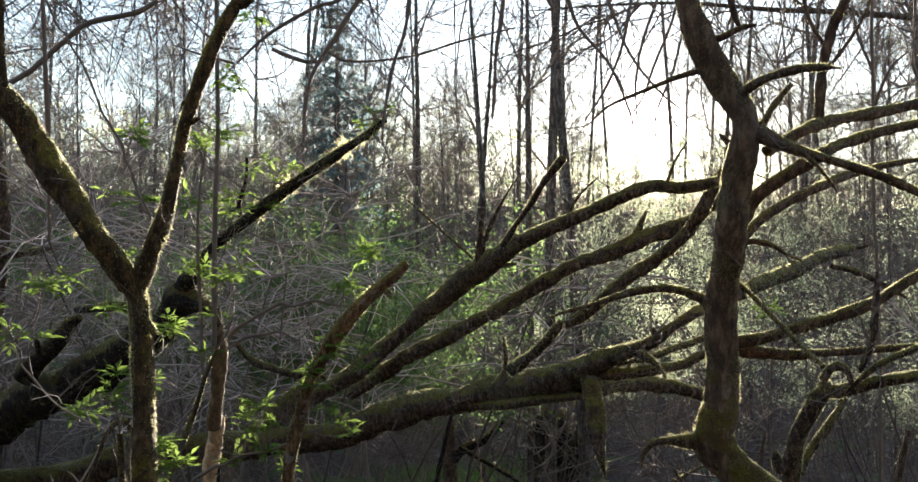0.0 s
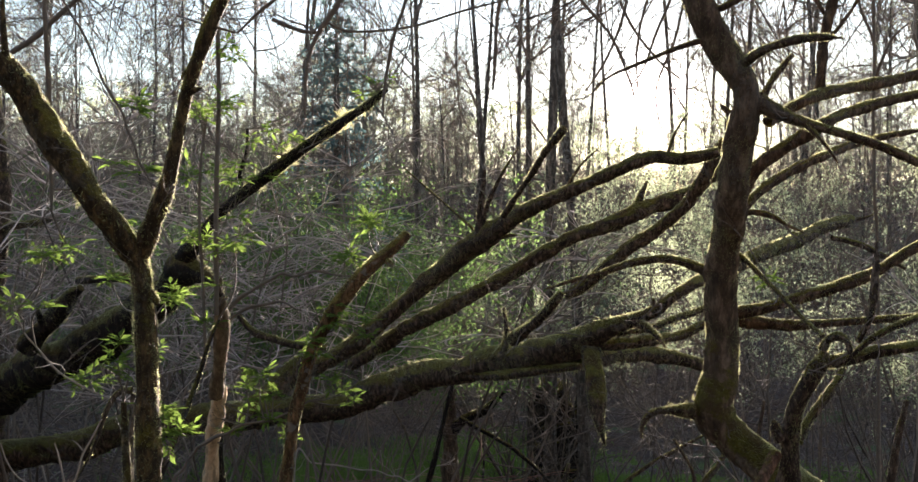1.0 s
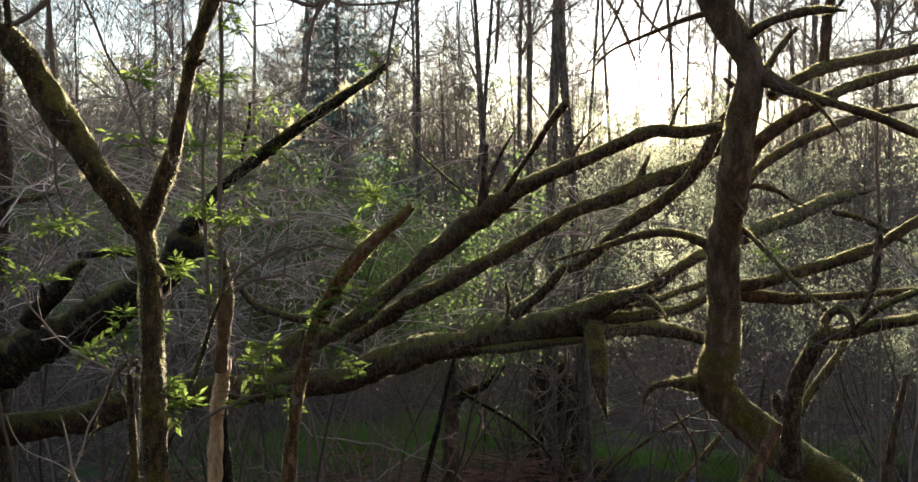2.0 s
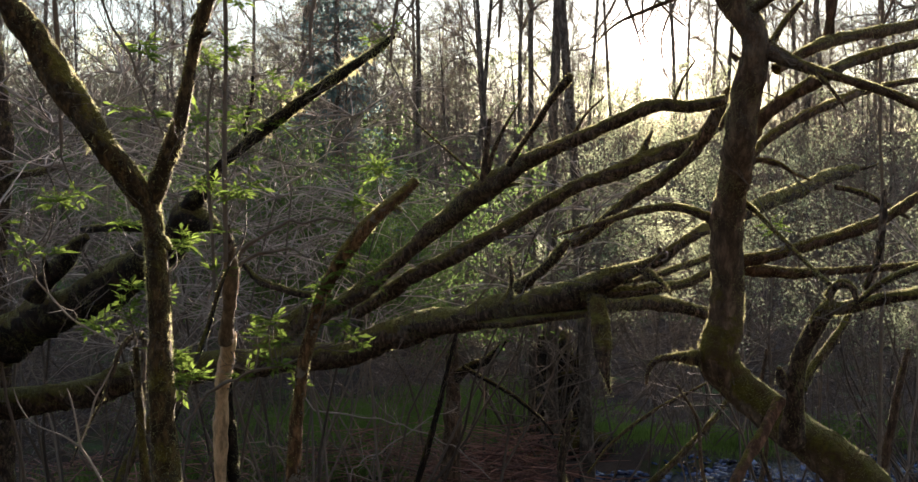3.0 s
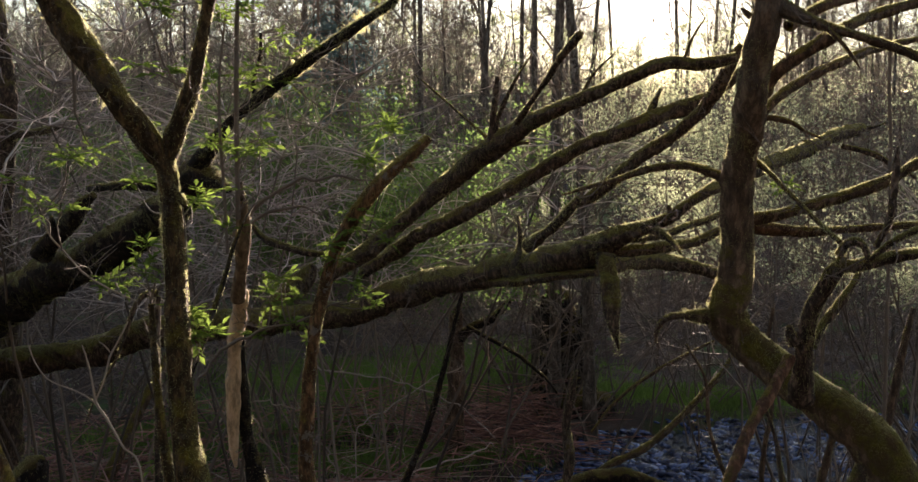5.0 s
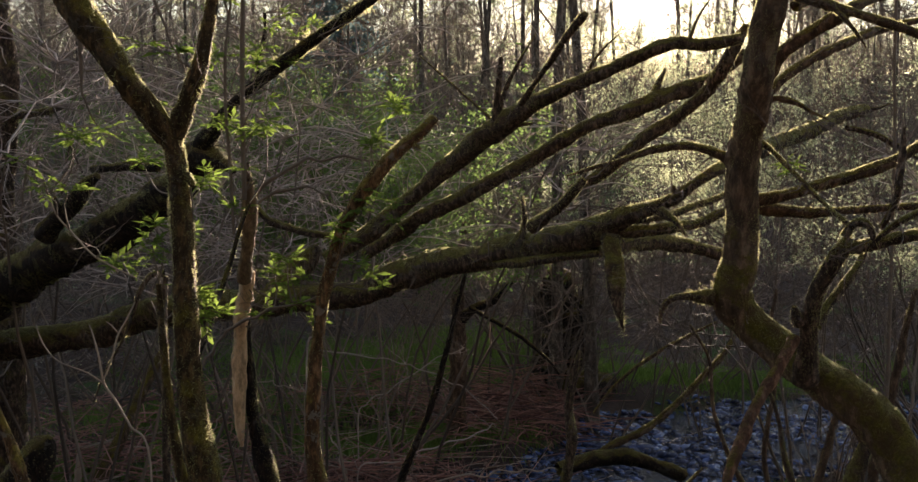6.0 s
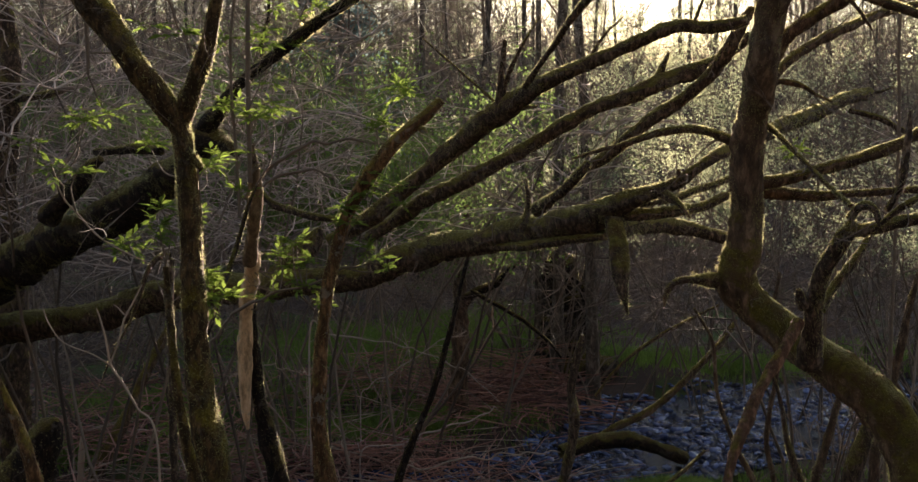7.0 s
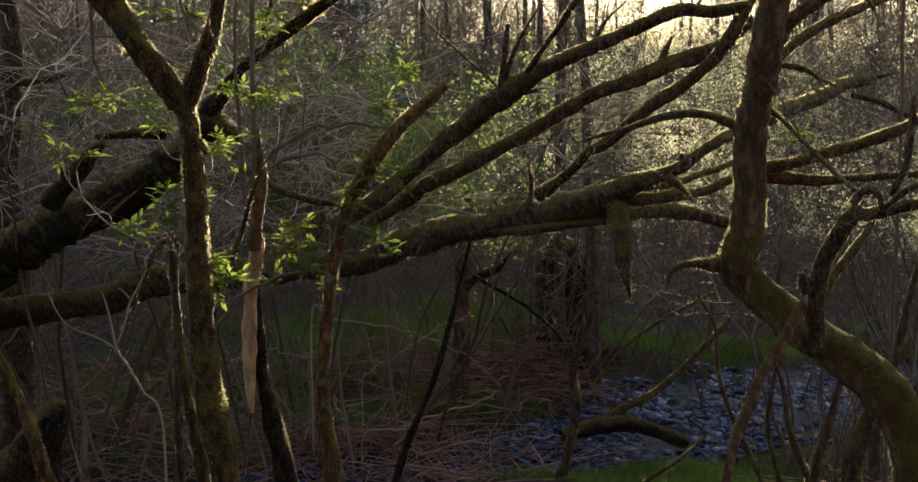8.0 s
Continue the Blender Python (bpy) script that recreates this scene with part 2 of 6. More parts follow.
def tube(acc, rows, sides=4, rough=0.0, seed=0, cap=True):
    """A round, slightly uneven stem along rows of (x, y, z, radius)."""
    rows = np.asarray(rows, float)
    c, r = rows[:, :3], rows[:, 3]
    t, a, b = frames_along(c)
    n = len(c)
    ang = np.arange(sides) * 2 * math.pi / sides
    rad = np.repeat(r[:, None], sides, 1)
    if rough:
        for i in range(n):
            for k in range(sides):
                q = Vector((c[i, 0] * 4 + math.cos(ang[k]) * 0.6 + seed, c[i, 1] * 4 + math.sin(ang[k]) * 0.6, c[i, 2] * 4))
                rad[i, k] *= 1 + rough * (0.7 * noise.noise(q) + 0.45 * noise.noise(q * 3.1) + 0.35 * noise.noise(q * 8.0) + 0.22 * noise.noise(q * 17.0))
    v = c[:, None, :] + rad[..., None] * (np.cos(ang)[None, :, None] * a[:, None, :] + np.sin(ang)[None, :, None] * b[:, None, :])
    v = v.reshape(-1, 3)
    i, k = np.meshgrid(np.arange(n - 1), np.arange(sides), indexing="ij")
    k2 = (k + 1) % sides
    quads = np.stack([i * sides + k, i * sides + k2, (i + 1) * sides + k2, (i + 1) * sides + k], -1).reshape(-1, 4)
    acc.add(v, quads)
    if cap:
        last = np.arange(sides) + (n - 1) * sides
        tip = c[-1] + t[-1] * r[-1] * 0.35
        ring = v[last]
        acc.add(np.vstack([ring, tip]), np.stack([np.arange(sides), (np.arange(sides) + 1) % sides, np.full(sides, sides)], -1))
    return c, rad.mean(1), t, a, b


def wander(rng, start, way, length, r0, r1, bend=0.25, droop=0.0, n=6):
    """A crooked line that starts at a place and runs roughly one way."""
    way = np.asarray(way, float) / (np.linalg.norm(way) + 1e-9)
    pts = [np.asarray(start, float)]
    for _ in range(n):
        way = way + rng.normal(0, bend, 3) * 0.6 + np.array([0, 0, -droop / n])
        way /= np.linalg.norm(way)
        pts.append(pts[-1] + way * length / n)
    return np.column_stack([np.array(pts), np.linspace(r0, r1, n + 1)])


def sprigs(acc, rng, rows, count, length, r, sides=3, depth=1, bend=0.3, up=0.3, sub=3):
    """Side twigs on a stem, with twigs of their own."""
    tips = []
    c = rows[:, :3]
    for _ in range(count):
        i = rng.integers(1, len(c))
        along = c[i] - c[i - 1]
        along = along / (np.linalg.norm(along) + 1e-9)
        way = along * 0.5 + rng.normal(0, 0.7, 3) + np.array([0, 0, up])
        size = length * rng.uniform(0.4, 1.2)
        radius = min(r, rows[i, 3]) * rng.uniform(0.6, 1.0)
        line = wander(rng, c[i], way, size, radius, radius * 0.3, bend, n=5)
        tube(acc, line, sides, cap=False)
        tips.append(line)
        if depth > 1:
            tips += sprigs(acc, rng, line, sub, length * 0.5, r * 0.6, 3, depth - 1, bend, up, sub)
    return tips


def fronds(acc, rng, c, r, t, a, b, share, density=45000.0, size=0.009):
    """Short moss fronds over a stem, longer and thicker on the upper side."""
    seg = np.linalg.norm(np.diff(c, axis=0), axis=1)
    area = seg * 2 * math.pi * r[1:]
    count = int(area.sum() * density * share)
    if count < 4:
        return
    i = rng.choice(len(seg), count, p=area / area.sum())
    u = rng.random(count)[:, None]
    ang = rng.random(count) * 2 * math.pi
    pos = c[i] * (1 - u) + c[i + 1] * u
    nrm = np.cos(ang)[:, None] * a[i] + np.sin(ang)[:, None] * b[i]
    patch = np.array([noise.noise(Vector(p * 4.0)) for p in pos])
    keep = rng.random(count) < np.clip(0.42 + 0.55 * nrm[:, 2] + 0.7 * patch + 0.35 * (share - 0.5), 0.05, 1)
    pos, nrm, i = pos[keep], nrm[keep], i[keep]
    pos = pos + nrm * (r[i][:, None] * 0.97)
    count = len(pos)
    way = nrm + rng.normal(0, 0.45, (count, 3)) + t[i] * rng.normal(0, 0.3, (count, 1))
    way[:, 2] -= np.where(nrm[:, 2] < -0.2, 1.2, 0.0)
    way /= np.linalg.norm(way, axis=1)[:, None]
    side = np.cross(way, rng.normal(0, 1, (count, 3)))
    side /= np.linalg.norm(side, axis=1)[:, None] + 1e-9
    length = size * rng.uniform(0.4, 1.25, count) * np.where(nrm[:, 2] < -0.3, 1.5, 1.0)
    wide = size * 0.15 * rng.uniform(0.7, 1.5, count)
    v = np.stack([pos - side * wide[:, None], pos + side * wide[:, None], pos + way * length[:, None]], 1).reshape(-1, 3)
    acc.add(v, np.arange(count * 3).reshape(-1, 3))


def strands(acc, rng, c, r, t, a, b, share):
    """Tufts of longer moss: hanging below a limb and standing in clumps on top of it."""
    length = np.linalg.norm(np.diff(c, axis=0), axis=1).sum()
    for _ in range(int(length * 16 * share)):
        i = rng.integers(1, len(c))
        below = rng.random() < 0.3
        ang = rng.random() * 2 * math.pi
        nrm = math.cos(ang) * a[i] + math.sin(ang) * b[i]
        if (nrm[2] > -0.3) == below:
            nrm = -nrm
        place = c[i] + nrm * r[i] * 0.95
        n = rng.integers(8, 26)
        pos = place + rng.normal(0, 0.012, (n, 3)) + t[i] * rng.normal(0, 0.02, (n, 1))
        way = (np.array([0, 0, -1.0]) if below else nrm) + rng.normal(0, 0.28 if below else 0.5, (n, 3))
        size = rng.uniform(0.5, 1.2, (n, 1)) * (rng.uniform(0.012, 0.035) if below else rng.uniform(0.015, 0.035))
        side = np.cross(way, rng.normal(0, 1, (n, 3)))
        side *= 0.0024 / (np.linalg.norm(side, axis=1)[:, None] + 1e-9)
        acc.add(np.stack([pos - side, pos + side, pos + way * size], 1).reshape(-1, 3), np.arange(n * 3).reshape(-1, 3))


def blade_leaves(acc, pos, way, nrm, length, wide):
    """Folded leaves: a midrib and two halves each."""
    pos, way, nrm = np.asarray(pos), np.asarray(way), np.asarray(nrm)
    way = way / (np.linalg.norm(way, axis=1)[:, None] + 1e-9)
    side = np.cross(way, nrm)
    side /= np.linalg.norm(side, axis=1)[:, None] + 1e-9
    lift = np.cross(side, way)
    L, Wd = np.asarray(length)[:, None], np.asarray(wide)[:, None]
    mid = pos + way * L * 0.45 - lift * L * 0.03
    tip = pos + way * L - lift * L * 0.12
    left, right = mid + side * Wd + lift * Wd * 0.35, mid - side * Wd + lift * Wd * 0.35
    v = np.stack([pos, right, tip, left, mid], 1).reshape(-1, 3)
    k = np.arange(len(pos))[:, None] * 5
    f = np.concatenate([k + np.array([0, 1, 4]), k + np.array([1, 2, 4]), k + np.array([2, 3, 4]), k + np.array([3, 0, 4])], 0)
    acc.add(v, f)


def simple_leaves(acc, rng, pos, size):
    """Small leaves of two triangles, turned every way."""
    pos = np.asarray(pos, float)
    n = len(pos)
    way = rng.normal(0, 1, (n, 3))
    way /= np.linalg.norm(way, axis=1)[:, None]
    side = np.cross(way, rng.normal(0, 1, (n, 3)))
    side /= np.linalg.norm(side, axis=1)[:, None] + 1e-9
    L = (size * rng.uniform(0.5, 1.3, n))[:, None]
    v = np.stack([pos, pos + way * L * 0.5 + side * L * 0.3, pos + way * L, pos + way * L * 0.5 - side * L * 0.3], 1).reshape(-1, 3)
    acc.add(v, np.arange(n * 4).reshape(-1, 4))


# ---- ground ----
def smooth_step(a, b, x):
    u = np.clip((np.asarray(x, float) - a) / (b - a), 0, 1)
    return u * u * (3 - 2 * u)


STREAM = [(-9.0, 11.2), (-4.0, 11.9), (-0.3, 12.7), (1.6, 13.9), (3.2, 15.6), (5.0, 16.6), (8.0, 17.2), (16.0, 18.0)]
STREAM_LEVEL = -2.73


def stream_far(x, y):
    """Distance to the stream's middle line, and its half width there."""
    x, y = np.asarray(x, float), np.asarray(y, float)
    best, half = np.full(np.broadcast(x, y).shape, 99.0), np.ones(np.broadcast(x, y).shape)
    for (x0, y0), (x1, y1) in zip(STREAM, STREAM[1:]):
        dx, dy = x1 - x0, y1 - y0
        u = np.clip(((x - x0) * dx + (y - y0) * dy) / (dx * dx + dy * dy), 0, 1)
        d = np.hypot(x - x0 - u * dx, y - y0 - u * dy)
        w = 0.55 + 1.0 * smooth_step(0.0, 4.0, x0 + u * dx)
        half = np.where(d < best, w, half)
        best = np.minimum(best, d)
    return best, half


def ground_height(x, y):
    x, y = np.asarray(x, float), np.asarray(y, float)
    z = -0.05 - 2.55 * np.clip((y - 3.6) / 8.4, 0, 1)
    z = z + 9.5 * smooth_step(27, 82, y) + 1.2 * smooth_step(3, 12, -x) * smooth_step(16, 30, y)
    z = z + 0.10 * np.sin(x * 0.9 + 1.3 * np.sin(y * 0.6)) + 0.06 * np.sin(x * 2.3 + y * 1.7)
    # unseen steep bank behind the camera, added to shut out sky light
    z = z + 21.0 * smooth_step(3.0, 28.0, -y)
    z = z + smooth_step(40, 70, y) * 0.35 * np.sin(x * 0.21 + 0.6)
    d, w = stream_far(x, y)
    return z - 0.42 * (1 - smooth_step(w * 0.75, w + 0.7, d))


def build_ground():
    near = np.linspace(-14, 14, 141)
    side_x = np.arange(17, 62, 3.0)
    xs = np.concatenate([[-3000, -900, -300, -120], -side_x[::-1], near, side_x, [120, 300, 900, 3000]])
    ys = np.concatenate([[-3000, -600, -120, -60, -40, -30, -24, -19, -15, -12, -9, -7, -5, -3.5], np.linspace(-2, 32, 171), [36, 42, 50, 60, 72, 90, 130, 300, 900, 3000]])
    gx, gy = np.meshgrid(xs, ys, indexing="xy")
    gz = ground_height(np.clip(gx, -60, 60), np.clip(gy, -60, 90))
    acc = Acc()
    w = len(xs)
    i, k = np.meshgrid(np.arange(len(ys) - 1), np.arange(w - 1), indexing="ij")
    acc.add(np.stack([gx, gy, gz], -1).reshape(-1, 3), np.stack([i * w + k, i * w + k + 1, (i + 1) * w + k + 1, (i + 1) * w + k], -1).reshape(-1, 4))
    ob = new("ground", acc.mesh("ground", FLOOR_MAT))
    return tagged(ob, "brown leaf-littered forest floor with patches of grass", "ground", kind="structure")


build_ground()

# stream: a sheet of shallow water in its bed
acc = Acc()
line = spline([(x, y, STREAM_LEVEL, 1.0) for x, y in STREAM], 0.3)
t_, a_, b_ = frames_along(line[:, :3])
side = np.column_stack([-t_[:, 1], t_[:, 0], np.zeros(len(t_))])
_, half = stream_far(line[:, 0], line[:, 1])
grid = np.stack([line[:, :3] + side * (half + 0.4)[:, None] * s for s in (-1, -0.33, 0.33, 1)], 1)
grid[..., 2] = STREAM_LEVEL
i, k = np.meshgrid(np.arange(len(line) - 1), np.arange(3), indexing="ij")
acc.add(grid.reshape(-1, 3), np.stack([i * 4 + k, i * 4 + k + 1, (i + 1) * 4 + k + 1, (i + 1) * 4 + k], -1).reshape(-1, 4))
stream = tagged(new("stream", acc.mesh("stream", WATER)), "shallow dark woodland stream over stones coloured like the reflected sky", "stream", kind="structure")


# ---- trees of the foreground ----
GROWN = {}


def limb(tree, name, moss, points, material=None, step=None, sides=None):
    """One trunk, limb or branch of a tree: uneven bark with moss on it."""
    pts = [(x, y, z, r - min(0.008 * moss, 0.2 * r)) for x, y, z, r in points]
    big = max(p[3] for p in pts)
    store = GROWN.setdefault(tree.name, {"limbs": [], "moss": Acc(), "mat": material or BARK, "rng": np.random.default_rng(len(GROWN) + 11)})
    rng = store["rng"]
    rows = spline(pts, step or max(0.016, min(0.04, big * 0.35)))
    rows[1:-1, :3] += rng.normal(0, 0.007, (len(rows) - 2, 3)) * rows[1:-1, 3:4]
    if big > 0.015:
        # knots, kinks and moss cushions
        for row in rows[1:-1]:
            q = Vector(row[:3]) * 0.11 / big + Vector((1.7, 0.3, 4.1)) * (len(store["limbs"]) + 1)
            row[:3] += np.array(noise.noise_vector(q)) * row[3] * 0.22
            row[3] *= 1 + 0.17 * noise.noise(q * 2.3) + 0.10 * noise.noise(q * 5.1)
    acc = Acc()
    made = tube(acc, rows, sides or (20 if big > 0.05 else 9 if big > 0.02 else 6), 0.34 if big > 0.02 else 0.15, seed=len(store["limbs"]) * 3.7)
    mat = BARE_WOOD if name == "bare_wood" else (material or store["mat"])
    holder = tree
    if name in ("stub", "branch", "vine") and store["limbs"]:
        holder = nearest_limb(store, pts[0])
    made_ob = part(name, acc, mat, holder, "pale peeled wood" if name == "bare_wood" else "")
    if moss > 0.02:
        fronds(store["moss"], rng, *made, moss)
    if moss > 0.75 and big > 0.035:
        strands(store["moss"], rng, *made, moss)
    store["limbs"].append((rows, made_ob if holder == tree else holder))


def nearest_limb(store, place):
    """The trunk or limb on which a twig or stub grows."""
    p = np.array(place[:3])
    return min(store["limbs"], key=lambda item: np.linalg.norm(item[0][:, :3] - p, axis=1).min())[1]


def rooted(points, flare=1.35):
    """Adds a foot below the ground to a stem's first point."""
    x, y, z, r = points[0]
    z0 = float(ground_height(x, y))
    if z > z0 - 0.1:
        return [(x, y, z0 - 0.15, r * flare), *points]
    return points


def finish(tree, twigs=0, length=0.4, r=0.005, depth=2, up=0.3, material=None):
    """Links a tree's moss and its thin twigs."""
    store = GROWN[tree.name]
    rng = store["rng"]
    weight = np.array([len(rows) * rows[:, 3].max() ** 0.5 for rows, _ in store["limbs"]])
    for _ in range(twigs):
        rows, holder = store["limbs"][rng.choice(len(weight), p=weight / weight.sum())]
        acc = Acc()
        sprigs(acc, rng, rows, 1, length, r, 4, depth, 0.3, up)
        part("twig", acc, material or TWIG, holder)
    if store["moss"].n:
        part("moss", store["moss"], MOSS, tree, "yellow-green moss", smooth=False, kind="stuff")



def sprig_leaves(tree, places, size=0.06):
    """Fresh elder sprigs: a short shoot from the nearest limb with a tuft of compound leaves."""
    store = GROWN[tree.name]
    rng = store["rng"]
    all_rows = np.vstack([rows for rows, _ in store["limbs"]])
    for place in places:
        p = np.array(place)
        near = all_rows[np.argmin(np.linalg.norm(all_rows[:, :3] - p - np.array([0, 0, -0.12]), axis=1)), :3]
        mid = (near + p) / 2 + rng.normal(0, 0.02, 3) + np.array([0, 0, -0.02])
        shoot = Acc()
        tube(shoot, spline([(*near, 0.0045), (*mid, 0.0035), (*p, 0.002)], 0.04), 5)
        shoot = part("shoot", shoot, TWIG, tree)
        acc = Acc()
        pos, way, nrm, length = [], [], [], []
        for _ in range(rng.integers(6, 12)):
            out_way = rng.normal(0, 1, 3) * np.array([1, 1, 0.45]) + np.array([0, 0, 0.35])
            out_way /= np.linalg.norm(out_way)
            stalk = size * rng.uniform(0.5, 1.2)
            bend = np.array([0, 0, -0.25])
            flat = np.cross(out_way, [0.1, 0.05, 1.0])
            flat /= np.linalg.norm(flat) + 1e-9
            s = size * rng.uniform(0.55, 1.1)
            for u, spread in ((0.55, 1), (0.55, -1), (0.85, 1), (0.85, -1), (1.1, 0)):
                pos.append(p + out_way * stalk * u + bend * stalk * u * u * 0.5)
                way.append(out_way * 0.8 + flat * spread * 0.9 + bend * 0.6 + rng.normal(0, 0.12, 3))
                nrm.append(np.array([0, 0, 1.0]) + rng.normal(0, 0.35, 3))
                length.append(s * (0.8 if spread else 1.0) * rng.uniform(0.8, 1.15))
            tube(acc, np.column_stack([[p, p + out_way * stalk * 0.6, p + out_way * stalk * 1.1 + bend * stalk * 0.6], [0.0016, 0.0012, 0.0008]]), 3, cap=False)
        length = np.array(length)
        blade_leaves(acc, pos, way, nrm, length, length * 0.2)
        part("leaf_sprig", acc, LEAF, shoot, "fresh green leaves", smooth=False)


young_tree = thing("forked_tree", (-1.02, 4.30, float(ground_height(-1.02, 4.30))), "young forked tree with moss over dark bark, standing on the bank", "tree")
limb(young_tree, "trunk", 0.75, rooted([(-1.039, 4.300, 0.101, 0.0727), (-1.046, 4.300, 0.173, 0.0703), (-1.058, 4.300, 0.293, 0.0700), (-1.083, 4.300, 0.413, 0.0628), (-1.103, 4.300, 0.532, 0.0603), (-1.116, 4.300, 0.650, 0.0578), (-1.125, 4.300, 0.767, 0.0554), (-1.129, 4.300, 0.884, 0.0552), (-1.132, 4.300, 1.115, 0.0526), (-1.145, 4.300, 1.321, 0.0477), (-1.153, 4.300, 1.457, 0.0453), (-1.163, 4.300, 1.569, 0.0497), (-1.184, 4.300, 1.632, 0.0586)]), BARK_GOLD)
limb(young_tree, "limb", 0.8, [(-1.186, 4.300, 1.618, 0.0454), (-1.213, 4.280, 1.679, 0.0542), (-1.264, 4.250, 1.760, 0.0538), (-1.310, 4.220, 1.830, 0.0534), (-1.369, 4.200, 1.939, 0.0575), (-1.443, 4.200, 2.049, 0.0630), (-1.502, 4.200, 2.141, 0.0644), (-1.567, 4.180, 2.245, 0.0619), (-1.609, 4.150, 2.309, 0.0571), (-1.636, 4.120, 2.348, 0.0415), (-1.650, 4.100, 2.373, 0.0174)], BARK_GOLD)
limb(young_tree, "limb", 0.45, [(-1.165, 4.300, 1.618, 0.0432), (-1.136, 4.280, 1.675, 0.0452), (-1.099, 4.260, 1.753, 0.0416), (-1.064, 4.250, 1.831, 0.0403), (-1.041, 4.250, 1.894, 0.0370), (-1.027, 4.250, 1.954, 0.0314), (-1.006, 4.250, 2.054, 0.0302), (-0.985, 4.250, 2.166, 0.0291), (-0.959, 4.220, 2.250, 0.0277), (-0.873, 4.200, 2.475, 0.0315), (-0.822, 4.200, 2.598, 0.0311), (-0.763, 4.200, 2.693, 0.0312), (-0.708, 4.200, 2.778, 0.0312), (-0.653, 4.200, 2.914, 0.0267)], BARK_GOLD)
limb(young_tree, "limb", 0.2, [(-1.611, 4.120, 2.360, 0.0174), (-1.621, 4.120, 2.492, 0.0120), (-1.626, 4.120, 2.646, 0.0109), (-1.635, 4.120, 2.822, 0.0099)], BARK_GOLD)
limb(young_tree, "stub", 0.3, [(-0.747, 4.200, 2.693, 0.0253), (-0.713, 4.170, 2.699, 0.0200), (-0.691, 4.150, 2.698, 0.0107)], BARK_GOLD)
limb(young_tree, "stub", 0.7, [(-1.120, 4.300, 1.476, 0.0218), (-1.090, 4.270, 1.447, 0.0189), (-1.076, 4.250, 1.432, 0.0097)], BARK_GOLD)
limb(young_tree, "stub", 0.1, [(-0.965, 4.250, 2.243, 0.0144), (-0.922, 4.200, 2.249, 0.0113), (-0.895, 4.180, 2.255, 0.0051)], BARK_GOLD)
limb(young_tree, "stub", 0.1, [(-0.950, 4.220, 2.333, 0.0121), (-0.967, 4.200, 2.312, 0.0081), (-0.970, 4.180, 2.295, 0.0038)], BARK_GOLD)
limb(young_tree, "stem", 0.4, rooted([(-1.179, 4.500, -0.016, 0.0361), (-1.187, 4.500, 0.136, 0.0335), (-1.224, 4.500, 0.312, 0.0287), (-1.262, 4.520, 0.531, 0.0245), (-1.285, 4.550, 0.723, 0.0202), (-1.308, 4.600, 0.888, 0.0172), (-1.314, 4.600, 1.012, 0.0147)]), BARK_GOLD)
limb(young_tree, "vine", 0.05, [(-1.608, 4.450, 2.917, 0.0106), (-1.595, 4.450, 2.726, 0.0106), (-1.585, 4.450, 2.512, 0.0106), (-1.575, 4.460, 2.301, 0.0118), (-1.574, 4.480, 2.066, 0.0107), (-1.577, 4.500, 1.925, 0.0107), (-1.578, 4.500, 1.801, 0.0059)], TWIG)
limb(young_tree, "vine", 0.0, [(-1.614, 4.400, 2.856, 0.0052), (-1.593, 4.394, 2.808, 0.0056), (-1.558, 4.387, 2.752, 0.0053), (-1.532, 4.380, 2.701, 0.0055), (-1.509, 4.374, 2.652, 0.0052), (-1.472, 4.367, 2.611, 0.0039), (-1.446, 4.360, 2.561, 0.0051), (-1.410, 4.357, 2.510, 0.0054), (-1.371, 4.353, 2.430, 0.0059), (-1.344, 4.350, 2.366, 0.0054), (-1.322, 4.353, 2.304, 0.0054), (-1.286, 4.357, 2.246, 0.0058), (-1.246, 4.360, 2.179, 0.0055), (-1.232, 4.366, 2.121, 0.0053), (-1.207, 4.373, 2.062, 0.0044), (-1.186, 4.380, 1.985, 0.0046), (-1.168, 4.386, 1.959, 0.0034), (-1.151, 4.393, 1.921, 0.0032), (-1.140, 4.400, 1.889, 0.0031)], TWIG)
limb(young_tree, "branch", 0.0, [(-1.073, 4.500, 2.599, 0.0034), (-0.930, 4.300, 2.525, 0.0044), (-0.783, 4.250, 2.478, 0.0054)], TWIG)
limb(young_tree, "branch", 0.0, [(-1.799, 4.700, 1.380, 0.0035), (-1.766, 4.700, 1.294, 0.0042), (-1.703, 4.700, 1.221, 0.0047), (-1.628, 4.700, 1.135, 0.0046), (-1.541, 4.700, 1.078, 0.0043), (-1.405, 4.700, 1.012, 0.0033)], TWIG_PALE)
limb(young_tree, "stem", 0.2, [(-1.174, 4.500, 0.634, 0.0155), (-1.125, 4.550, 0.771, 0.0147), (-1.096, 4.700, 0.920, 0.0141), (-1.053, 4.800, 1.085, 0.0133), (-1.018, 4.850, 1.234, 0.0110), (-0.986, 4.900, 1.335, 0.0072)], BARK_DARK)
